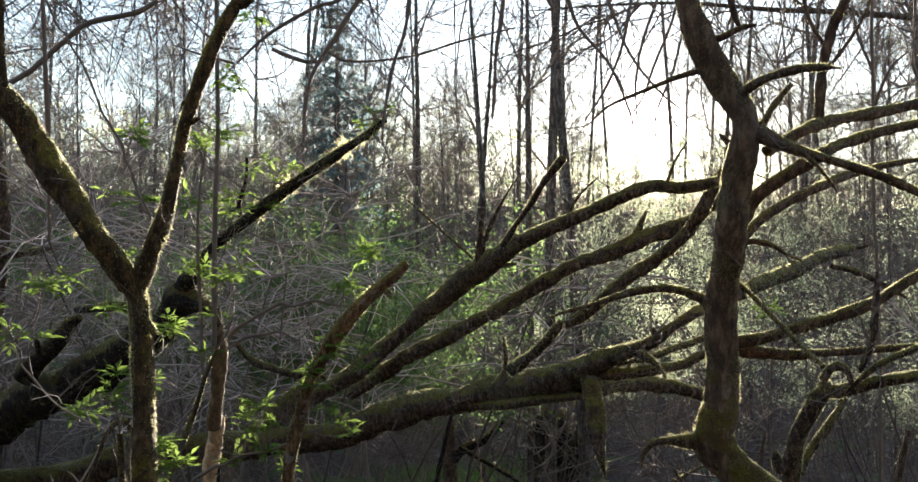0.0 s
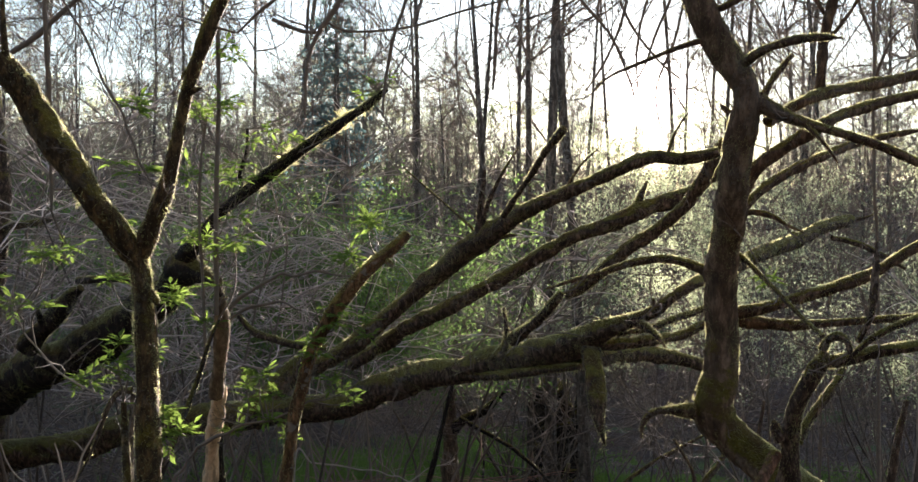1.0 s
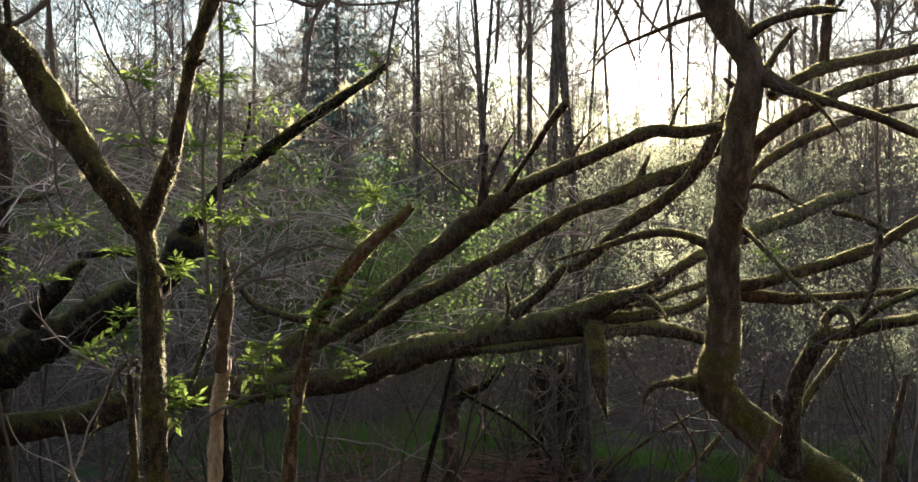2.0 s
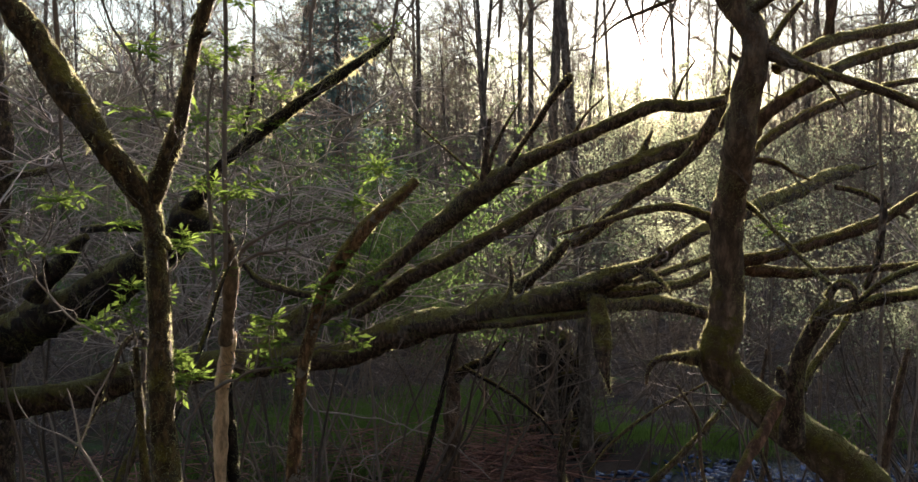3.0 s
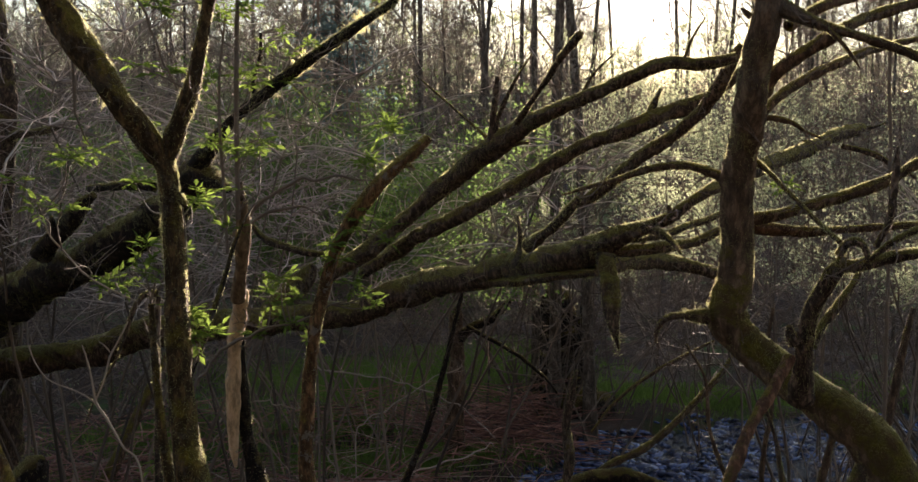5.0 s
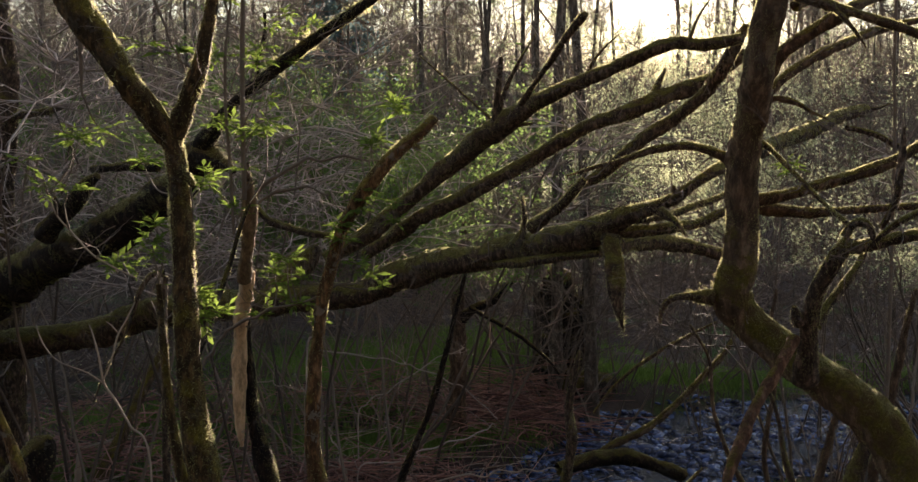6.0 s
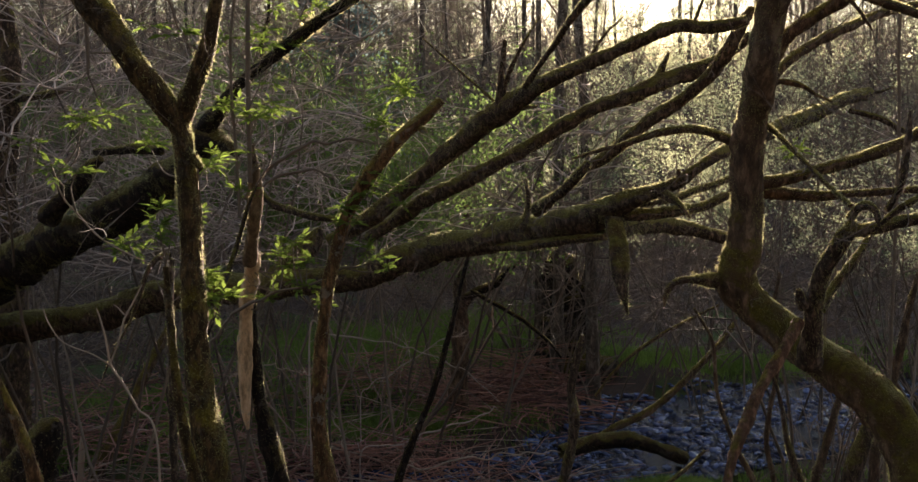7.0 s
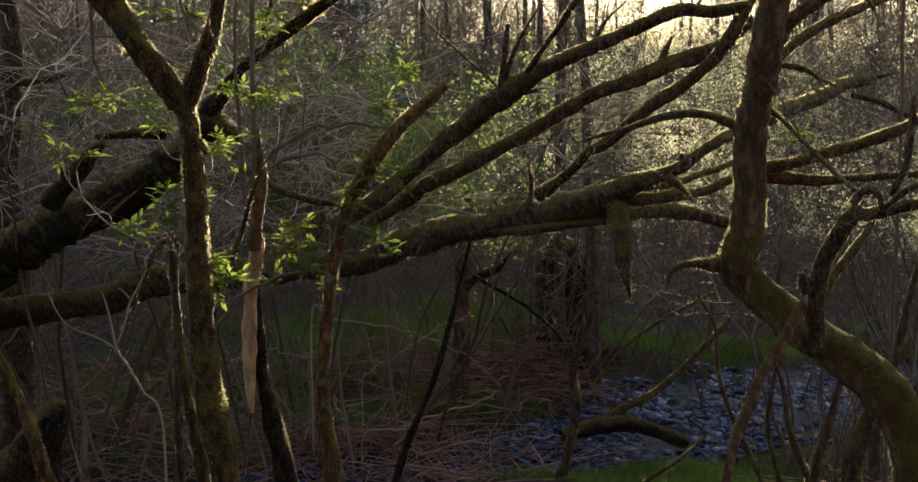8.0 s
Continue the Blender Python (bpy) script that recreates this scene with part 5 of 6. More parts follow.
pale_sapling = thing("grey_sapling", (3.93, 10.40, float(ground_height(3.93, 10.40))), "grey-brown sapling behind the bent tree", "sapling")
limb(pale_sapling, "trunk", 0.2, rooted([(3.933, 10.400, -1.234, 0.0451), (4.042, 10.400, -0.889, 0.0449), (4.101, 10.400, -0.604, 0.0448), (4.167, 10.400, -0.207, 0.0390), (4.268, 10.400, 0.242, 0.0277)]), BARK_SMOOTH)
finish(pale_sapling, 9, 0.4, 0.005)

cane_sapling = thing("thin_sapling", (2.04, 7.60, float(ground_height(2.04, 7.60))), "dark crooked sapling in front of the stream", "sapling")
limb(cane_sapling, "trunk", 0.1, rooted([(2.037, 7.600, -1.030, 0.0249), (1.982, 7.600, -0.859, 0.0228), (1.894, 7.600, -0.689, 0.0206), (1.793, 7.600, -0.478, 0.0165), (1.716, 7.600, -0.226, 0.0144), (1.682, 7.600, 0.107, 0.0122), (1.546, 7.600, 0.354, 0.0102)]), BARK_SMOOTH)
finish(cane_sapling, 8, 0.4, 0.005)

# a tree beside the view, whose branches hang in from above
overhanging_tree = thing("overhanging_tree", (-6.6, 7.4, float(ground_height(-6.6, 7.4))), "tall bare tree with long thin hanging branches", "tree")
limb(overhanging_tree, "trunk", 0.3, rooted([(-6.6, 7.4, -0.9, 0.24), (-6.5, 7.35, 1.5, 0.2), (-6.2, 7.3, 3.6, 0.17), (-5.6, 7.2, 5.2, 0.14)]), BARK_DARK)
limb(overhanging_tree, "limb", 0.2, [(-6.1, 7.3, 4.0, 0.12), (-4.0, 7.1, 4.7, 0.09), (-2.0, 6.9, 5.0, 0.07), (0.2, 7.2, 4.9, 0.055), (2.2, 7.8, 4.8, 0.035), (4.2, 9.0, 4.7, 0.015)], BARK_DARK)
limb(overhanging_tree, "limb", 0.2, [(-2.6, 6.95, 4.93, 0.05), (-1.2, 6.3, 4.7, 0.035), (-0.4, 5.9, 4.25, 0.02)], BARK_DARK)
limb(overhanging_tree, "branch", 0.0, [(-0.137, 5.900, 4.194, 0.0221), (-0.176, 5.900, 3.334, 0.0126), (-0.182, 5.900, 3.144, 0.0125), (-0.213, 5.900, 2.954, 0.0110), (-0.269, 5.900, 2.797, 0.0110), (-0.299, 5.900, 2.639, 0.0094), (-0.321, 5.900, 2.498, 0.0078), (-0.327, 5.900, 2.357, 0.0047)], TWIG)
limb(overhanging_tree, "branch", 0.0, [(0.479, 8.200, 5.190, 0.0241), (0.421, 8.200, 3.994, 0.0175), (0.403, 8.200, 3.642, 0.0174), (0.360, 8.200, 3.334, 0.0152), (0.346, 8.200, 3.072, 0.0130), (0.329, 8.200, 2.832, 0.0087)], TWIG)
limb(overhanging_tree, "branch", 0.0, [(-0.257, 7.500, 4.764, 0.0281), (-0.494, 7.500, 3.712, 0.0200), (-0.613, 7.500, 3.531, 0.0179), (-0.751, 7.500, 3.310, 0.0179), (-0.890, 7.500, 3.089, 0.0159), (-0.949, 7.500, 2.909, 0.0139), (-0.967, 7.500, 2.709, 0.0119), (-0.966, 7.500, 2.542, 0.0079)], TWIG)
limb(overhanging_tree, "branch", 0.0, [(-0.890, 7.500, 3.129, 0.0179), (-0.970, 7.500, 3.129, 0.0159), (-1.089, 7.500, 3.169, 0.0159), (-1.189, 7.500, 3.213, 0.0159)], TWIG)
limb(overhanging_tree, "branch", 0.0, [(-0.224, 6.800, 4.105, 0.0200), (-0.584, 6.800, 3.446, 0.0127), (-0.801, 6.800, 3.329, 0.0127), (-1.017, 6.800, 3.209, 0.0126), (-1.161, 6.800, 3.099, 0.0108), (-1.286, 6.800, 2.979, 0.0072)], TWIG)
limb(overhanging_tree, "branch", 0.0, [(-0.811, 7.500, 3.189, 0.0080), (-0.651, 7.500, 3.129, 0.0080), (-0.253, 7.500, 3.162, 0.0080), (0.105, 7.500, 3.270, 0.0080), (0.464, 7.500, 3.359, 0.0060)], TWIG)
limb(overhanging_tree, "branch", 0.0, [(-1.832, 7.000, 3.423, 0.0130), (-1.980, 7.000, 3.340, 0.0167), (-2.277, 7.000, 3.273, 0.0186), (-2.424, 7.000, 3.160, 0.0186), (-2.608, 7.000, 2.992, 0.0186), (-2.755, 7.000, 2.898, 0.0167)], TWIG)
limb(overhanging_tree, "branch", 0.0, [(1.557, 9.200, 4.279, 0.0171), (1.505, 9.100, 3.957, 0.0145), (1.411, 9.000, 3.546, 0.0124), (1.280, 9.000, 3.210, 0.0105), (1.112, 9.000, 2.946, 0.0072)], TWIG)
limb(overhanging_tree, "branch", 0.0, [(1.877, 9.600, 4.393, 0.0179), (1.808, 9.600, 4.084, 0.0153), (1.683, 9.600, 3.724, 0.0128), (1.620, 9.600, 3.365, 0.0102), (1.628, 9.600, 3.033, 0.0071)], TWIG)
limb(overhanging_tree, "branch", 0.0, [(1.867, 8.800, 4.117, 0.0141), (1.794, 8.800, 3.739, 0.0122), (1.642, 8.800, 3.363, 0.0103), (1.537, 8.800, 3.081, 0.0075), (1.368, 8.800, 2.870, 0.0056)], TWIG)
limb(overhanging_tree, "branch", 0.0, [(1.339, 10.000, 4.508, 0.0186), (1.454, 10.000, 4.133, 0.0160), (1.627, 10.000, 3.704, 0.0138), (1.864, 10.000, 3.384, 0.0106), (2.075, 10.000, 3.197, 0.0074)], TWIG)
limb(overhanging_tree, "branch", 0.0, [(0.926, 9.000, 4.174, 0.0163), (1.043, 9.000, 3.739, 0.0144), (1.305, 9.000, 3.402, 0.0119), (1.470, 9.000, 3.018, 0.0095), (1.540, 9.000, 2.730, 0.0067)], TWIG)
limb(overhanging_tree, "branch", 0.0, [(2.407, 10.500, 4.538, 0.0168), (2.236, 10.500, 4.088, 0.0145), (2.121, 10.500, 3.639, 0.0123), (1.951, 10.500, 3.191, 0.0100), (1.977, 10.500, 2.856, 0.0067)], TWIG)
over = np.random.default_rng(404)
for k in range(66):
    a = over.uniform(-4.6, 2.4) if k < 40 else over.uniform(0.2, 3.4)
    start = (a, 7.0 + over.uniform(-0.5, 2.5), 4.9 - 0.05 * abs(a))
    line = wander(over, start, (over.normal(0, 0.5), over.normal(0, 0.4), -0.75), over.uniform(1.0, 3.0), 0.011, 0.003, 0.24, 0.1, n=8)
    limb(overhanging_tree, "branch", 0.0, [tuple(row) for row in line], TWIG, 0.2, 5)
finish(overhanging_tree, 420, 0.85, 0.004)

leaning_log = thing("leaning_log", (-4.0, 13.4, float(ground_height(-4.0, 13.4))), "grey-brown dead trunk leaning out of the bank", "log")
limb(leaning_log, "trunk", 0.1, rooted([(-4.595, 13.200, -2.734, 0.0929), (-4.472, 13.400, -2.466, 0.0905), (-4.288, 13.800, -1.979, 0.0817), (-4.128, 14.200, -1.539, 0.0685), (-4.002, 14.500, -1.195, 0.0582), (-3.939, 14.700, -0.971, 0.0393)]), BARK_SMOOTH)
finish(leaning_log, 8, 0.6, 0.006)
broken_post = thing("broken_sapling", (-3.9, 12.6, float(ground_height(-3.9, 12.6))), "short broken sapling with a pale snapped tip", "sapling")
limb(broken_post, "stem", 0.0, rooted([(-4.490, 12.600, -2.468, 0.0443), (-4.475, 12.600, -2.224, 0.0408), (-4.455, 12.600, -2.015, 0.0306), (-4.460, 12.600, -1.973, 0.0170)]), TWIG_PALE)
finish(broken_post)
dead_branch = thing("dead_branch", (-2.198, 14.000, -2.359), "curved pale dead branch with peeling bark", "branch", "dead branches on the bank")
limb(dead_branch, "stem", 0.0, rooted([(-2.198, 14.000, -2.359, 0.0085), (-2.296, 13.965, -2.203, 0.0102), (-2.410, 13.930, -2.031, 0.0120), (-2.557, 13.900, -1.851, 0.0135), (-2.531, 13.865, -1.777, 0.0140), (-2.575, 13.830, -1.648, 0.0145), (-2.643, 13.800, -1.583, 0.0150), (-2.698, 13.765, -1.560, 0.0144), (-2.796, 13.730, -1.486, 0.0138), (-2.828, 13.700, -1.498, 0.0132), (-2.831, 13.665, -1.452, 0.0132), (-2.868, 13.630, -1.461, 0.0132), (-2.915, 13.600, -1.469, 0.0131), (-2.990, 13.565, -1.589, 0.0120), (-3.004, 13.530, -1.605, 0.0108), (-2.974, 13.500, -1.708, 0.0098), (-3.039, 13.465, -1.783, 0.0086), (-3.034, 13.430, -1.831, 0.0075), (-3.071, 13.400, -1.909, 0.0065)]), TWIG_PALE)
finish(dead_branch, 9, 0.5, 0.005, material=TWIG_PALE)
dead_branch = thing("dead_branch", (-2.018, 13.900, -1.586), "curved pale dead branch with peeling bark", "branch", "dead branches on the bank")
limb(dead_branch, "stem", 0.0, rooted([(-2.018, 13.900, -1.586, 0.0067), (-2.080, 13.900, -1.508, 0.0079), (-2.198, 13.900, -1.472, 0.0091), (-2.280, 13.900, -1.441, 0.0101), (-2.321, 13.900, -1.456, 0.0101), (-2.395, 13.900, -1.435, 0.0101), (-2.414, 13.900, -1.384, 0.0101), (-2.483, 13.900, -1.397, 0.0095), (-2.624, 13.900, -1.397, 0.0089), (-2.684, 13.900, -1.365, 0.0084)]), TWIG_PALE)
finish(dead_branch, 9, 0.5, 0.005, material=TWIG_PALE)
dead_branch = thing("dead_branch", (-1.423, 13.300, -2.403), "pale dead branch lying in the brush", "branch", "dead branches on the bank")
limb(dead_branch, "stem", 0.0, rooted([(-1.423, 13.300, -2.403, 0.0097), (-1.459, 13.370, -2.381, 0.0097), (-1.531, 13.440, -2.294, 0.0098), (-1.522, 13.500, -2.206, 0.0098), (-1.593, 13.570, -2.108, 0.0099), (-1.626, 13.640, -2.116, 0.0099), (-1.664, 13.700, -2.050, 0.0100), (-1.640, 13.735, -2.025, 0.0094), (-1.712, 13.770, -1.943, 0.0088), (-1.724, 13.800, -1.941, 0.0084), (-1.854, 13.870, -1.898, 0.0078), (-1.903, 13.940, -1.866, 0.0073), (-2.046, 14.000, -1.836, 0.0068)]), TWIG_PALE)
finish(dead_branch, 9, 0.5, 0.005, material=TWIG_PALE)
dead_branch = thing("dead_branch", (-0.749, 12.900, -2.435), "long pale stick lying on the brown brush", "branch", "dead branches on the bank")
limb(dead_branch, "stem", 0.0, rooted([(-0.749, 12.900, -2.435, 0.0126), (-0.541, 12.900, -2.451, 0.0126), (-0.389, 12.900, -2.427, 0.0126), (-0.228, 12.900, -2.362, 0.0126), (-0.073, 12.900, -2.325, 0.0120), (0.081, 12.900, -2.296, 0.0115), (0.270, 12.900, -2.333, 0.0110), (0.404, 12.900, -2.250, 0.0104), (0.632, 12.900, -2.270, 0.0099), (0.738, 12.900, -2.236, 0.0094), (0.897, 12.900, -2.263, 0.0083), (1.034, 12.900, -2.220, 0.0072), (1.132, 12.900, -2.242, 0.0063)]), TWIG_PALE)
finish(dead_branch, 9, 0.5, 0.005, material=TWIG_PALE)
dead_branch = thing("dead_branch", (-1.266, 13.200, -2.335), "long straight dead branch lying on the bank", "branch", "dead branches on the bank")
limb(dead_branch, "stem", 0.0, rooted([(-1.266, 13.200, -2.335, 0.0096), (-1.014, 13.270, -2.265, 0.0102), (-0.825, 13.340, -2.281, 0.0109), (-0.661, 13.400, -2.231, 0.0114), (-0.525, 13.505, -2.175, 0.0115), (-0.346, 13.610, -2.175, 0.0116), (-0.181, 13.700, -2.118, 0.0116), (0.039, 13.770, -2.104, 0.0105), (0.208, 13.840, -2.029, 0.0094), (0.318, 13.900, -2.011, 0.0084), (0.358, 13.935, -1.970, 0.0073), (0.393, 13.970, -1.952, 0.0061), (0.426, 14.000, -2.010, 0.0051)]), TWIG_GREY)
finish(dead_branch, 9, 0.5, 0.005, material=TWIG_GREY)
dead_branch = thing("dead_branch", (-1.355, 14.200, -1.900), "thin grey dead branch above the brush", "branch", "dead branches on the bank")
limb(dead_branch, "stem", 0.0, rooted([(-1.355, 14.200, -1.900, 0.0069), (-1.256, 14.200, -1.769, 0.0075), (-1.153, 14.200, -1.655, 0.0081), (-0.985, 14.200, -1.608, 0.0086), (-0.857, 14.200, -1.494, 0.0086), (-0.665, 14.200, -1.379, 0.0086), (-0.536, 14.200, -1.291, 0.0086), (-0.439, 14.200, -1.220, 0.0080), (-0.325, 14.200, -1.135, 0.0074), (-0.185, 14.200, -1.094, 0.0068), (-0.129, 14.200, -1.086, 0.0062), (-0.008, 14.200, -1.031, 0.0056), (0.023, 14.200, -1.006, 0.0051)]), TWIG_GREY)
finish(dead_branch, 9, 0.5, 0.005, material=TWIG_GREY)
dead_branch = thing("dead_branch", (-1.914, 13.500, -0.886), "long thin grey branch reaching over the brush", "branch", "dead branches on the bank")
limb(dead_branch, "stem", 0.0, rooted([(-1.914, 13.500, -0.886, 0.0114), (-1.726, 13.535, -0.929, 0.0108), (-1.540, 13.570, -0.960, 0.0103), (-1.412, 13.600, -0.976, 0.0098), (-1.234, 13.635, -1.017, 0.0093), (-1.112, 13.670, -1.046, 0.0087), (-0.944, 13.700, -1.058, 0.0082), (-0.785, 13.735, -1.129, 0.0083), (-0.666, 13.770, -1.149, 0.0083), (-0.560, 13.800, -1.216, 0.0083), (-0.323, 13.870, -1.296, 0.0078), (-0.160, 13.940, -1.422, 0.0072), (0.000, 14.000, -1.473, 0.0068), (0.162, 14.000, -1.638, 0.0062), (0.311, 14.000, -1.760, 0.0056), (0.444, 14.000, -1.902, 0.0051)]), TWIG_GREY)
finish(dead_branch, 9, 0.5, 0.005, material=TWIG_GREY)


# ---- woodland behind ----
def branchy(acc, rng, line, count, length, r, levels, up=0.35, sides=4, ends=None, low=0.33):
    """Branches that fork again and again; collects the ends of the last ones."""
    c = line[:, :3]
    for _ in range(count):
        i = rng.integers(max(1, int(len(c) * low)), len(c))
        along = c[i] - c[i - 1]
        along = along / (np.linalg.norm(along) + 1e-9)
        way = along * 0.62 + rng.normal(0, 0.66, 3) + np.array([0, 0, up * 0.35])
        size = length * rng.uniform(0.5, 1.15)
        new_line = wander(rng, c[i], way, size, min(r, line[i, 3] * 0.8), r * 0.4, 0.38, -0.3 * up, n=5 if levels > 1 else 3)
        tube(acc, new_line, sides if levels > 1 else 3, cap=False)
        if levels > 1:
            branchy(acc, rng, new_line, count, length * 0.55, r * 0.5, levels - 1, up, sides, ends)
        elif ends is not None:
            ends.append(new_line[1:, :3])


def make_tree(name, seed, height, radius, label, low=0.35, count=7, leaf=0.0, leaves=0, thick=0.042):
    """A tall bare woodland tree with a fine forked crown and first buds."""
    rng = np.random.default_rng(seed)
    tree = thing(name, (0, 0, 0), label, "tree", "trees of the wood")
    trunk = Acc()
    line = wander(rng, (0, 0, -0.2), (rng.normal(0, 0.02), rng.normal(0, 0.02), 1), height, radius, radius * 0.25, 0.035, n=12)
    line[0, 3] *= 1.4
    tube(trunk, spline(line, 0.5), 9, 0.1, seed)
    part("trunk", trunk, BARK_FAR, tree)
    crown, ends = Acc(), []
    top = line[int(len(line) * low):]
    branchy(crown, rng, top, count, height * 0.24, thick, 3, 0.4, 4, ends)
    part("crown", crown, TWIG_FAR, tree)
    if leaves:
        acc = Acc()
        e = np.concatenate(ends)
        pos = e[rng.integers(len(e), size=leaves)] + rng.normal(0, 0.06, (leaves, 3))
        simple_leaves(acc, rng, pos, leaf)
        part("foliage", acc, LEAF_SMALL, tree, "pale yellow-green buds", smooth=False)
    return tree


def in_sunbeam(x, y):
    """True where a bush would stand between the low sun and the trees on the near bank."""
    across = x - 0.17 * (y - 7)
    return -2.3 < across < 4.6 or (-5.5 < across < 6.0 and math.sin(x * 12.9 + y * 7.3) > -0.3)


def stand(x, y, turn=0.0, scale=1.0):
    return Matrix.Translation((x, y, float(ground_height(x, y)))) @ Matrix.Rotation(turn, 4, "Z") @ Matrix.Scale(scale, 4)


def plant(kinds, places, rng):
    """Puts the first ones where they were built and copies of them elsewhere."""
    used = set()
    for n, (x, y, scale) in enumerate(places):
        kind = kinds[n % len(kinds)]
        m = stand(x, y, rng.uniform(0, 6.28), scale)
        if kind.name in used:
            copy_thing(kind, m)
        else:
            used.add(kind.name)
            kind.matrix_basis = m


tall = [make_tree("woodland_tree", 40 + i, 15 + i % 3 * 2, 0.10 + 0.015 * (i % 3), "tall thin grey woodland tree with bare spring branches", 0.45, 7, 0.035, 1400, 0.034) for i in range(5)]
rng = np.random.default_rng(5)
places = [(2.0, 16.7, 1.0), (1.55, 18.0, 0.95), (1.3, 18.6, 0.6), (-4.4, 32.0, 1.0), (-5.4, 36.0, 1.1), (0.2, 30.0, 0.95), (-1.1, 31.0, 1.0),
          (-2.9, 34.0, 1.05), (8.2, 31.0, 1.05), (11.0, 36.0, 1.1), (-12.6, 33.0, 1.0), (9.6, 29.0, 0.95), (-8.2, 30.0, 1.0), (1.9, 33.0, 1.05)]
plant(tall, places, rng)

slender = [make_tree("slender_tree", 61 + i, 17, 0.05, "slender far tree with a high fine crown", 0.5, 9, 0.035, 1500, 0.026) for i in range(2)]
plant(slender, [(3.5, 30.0, 1.2), (5.0, 33.0, 1.25), (6.9, 35.0, 1.3), (2.6, 33.5, 1.25), (7.6, 31.0, 1.2), (0.9, 29.0, 1.1)], rng)

# farther up the rise, broader crowns
distant = [make_tree("distant_tree", 240 + i, 12 + 2 * i, 0.12, "far bare spring tree with a wide forked crown", 0.30, 8, 0.05, 1500, 0.046) for i in range(3)]
places = []
for _ in range(40):
    y = rng.uniform(28, 62)
    x = rng.uniform(-0.50, 0.50) * y
    if not in_sunbeam(x, y) and rng.random() < (0.88 if x < 0 else 0.95):
        places.append((x, y, rng.uniform(0.6, 1.15)))
places += [(13.5, 43, 0.9), (15.0, 50, 1.0), (17.5, 56, 1.05), (1.2, 40, 0.8), (2.6, 52, 0.9), (12.6, 38, 0.8), (4.9, 50, 0.85), (7.4, 60, 0.8), (12.6, 56, 0.9), (14.0, 62, 1.0),
           (5.5, 58, 0.85), (6.9, 64, 0.8), (11.6, 57, 0.85), (3.9, 60, 0.9)]
plant(distant, places, rng)

# smaller trees under them, with low forked crowns
under = [make_tree("understorey_tree", 140 + i, 7.5 + i, 0.042, "slim bare understorey tree with a dense forked crown", 0.22, 9, 0.028, 1500, 0.022) for i in range(3)]
places = []
while len(places) < 48:
    y = rng.uniform(17.5, 46)
    x = rng.uniform(-0.48, 0.48) * y
    if (not in_sunbeam(x, y) or rng.random() < 0.08) and not (19 < y < 24 and -4.5 < x < 2.2) and stream_far(x, y)[0] > 1.9:
        places.append((x, y, rng.uniform(0.75, 1.2)))
places += [(0.4, 17.6, 0.5), (1.2, 19.8, 0.5), (6.8, 21.5, 0.6), (7.4, 26.5, 0.7)]
plant(under, places, rng)
# trees along the top of the rise
crest = [make_tree("crest_tree", 150 + i, 8.0 + 2 * i, 0.11, "far bare tree along the top of the rise", 0.12, 8, 0.06, 1800, 0.055) for i in range(3)]
places = []
while len(places) < 28:
    y = rng.uniform(58, 84)
    x = rng.uniform(-0.5, 0.5) * y
    if not in_sunbeam(x, y):
        places.append((x, y, rng.uniform(0.7, 1.15)))
places += [(6.0 + 0.85 * k, 68 + 6 * (k % 3), 0.42 + 0.08 * (k % 2)) for k in range(14)]
plant(crest, places, rng)


def make_shrub(name, seed, height, spread, stems, label, leaf=0.0, leaves=0, material=None, levels=2, above=0.0, thick=0.006, twigs=6, low=0.33, stout=0.018):
    """A many-stemmed shrub, bare or with small fresh leaves."""
    rng = np.random.default_rng(seed)
    shrub = thing(name, (0, 0, 0), label, "shrub", "shrubs of the wood")
    acc, ends = Acc(), []
    for _ in range(stems):
        way = np.array([rng.normal(0, spread), rng.normal(0, spread), 1.0])
        start = np.array([rng.normal(0, 0.15), rng.normal(0, 0.15), -0.1])
        line = wander(rng, start, way, height * rng.uniform(0.6, 1.1), stout, stout * 0.35, 0.16, n=8)
        tube(acc, line, 4, cap=False)
        branchy(acc, rng, line, twigs, height * 0.32, thick, levels, 0.2, 3, ends, low)
    part("crown", acc, {"thorn_shrub": TWIG, "tall_thorn_shrub": TWIG, "budding_shrub": TWIG}.get(name, TWIG_FAR), shrub)
    if leaves:
        e = np.concatenate(ends)
        e = e[e[:, 2] > above]
        tufts = e[rng.integers(len(e), size=max(1, leaves // 22))] if material is LEAF_SMALL else e
        pos = tufts[rng.integers(len(tufts), size=leaves)] + rng.normal(0, 0.05, (leaves, 3)) * rng.uniform(0.4, 2.2, (leaves, 1))
        la = Acc()
        simple_leaves(la, rng, pos, leaf)
        part("foliage", la, material, shrub, smooth=False)
    return shrub


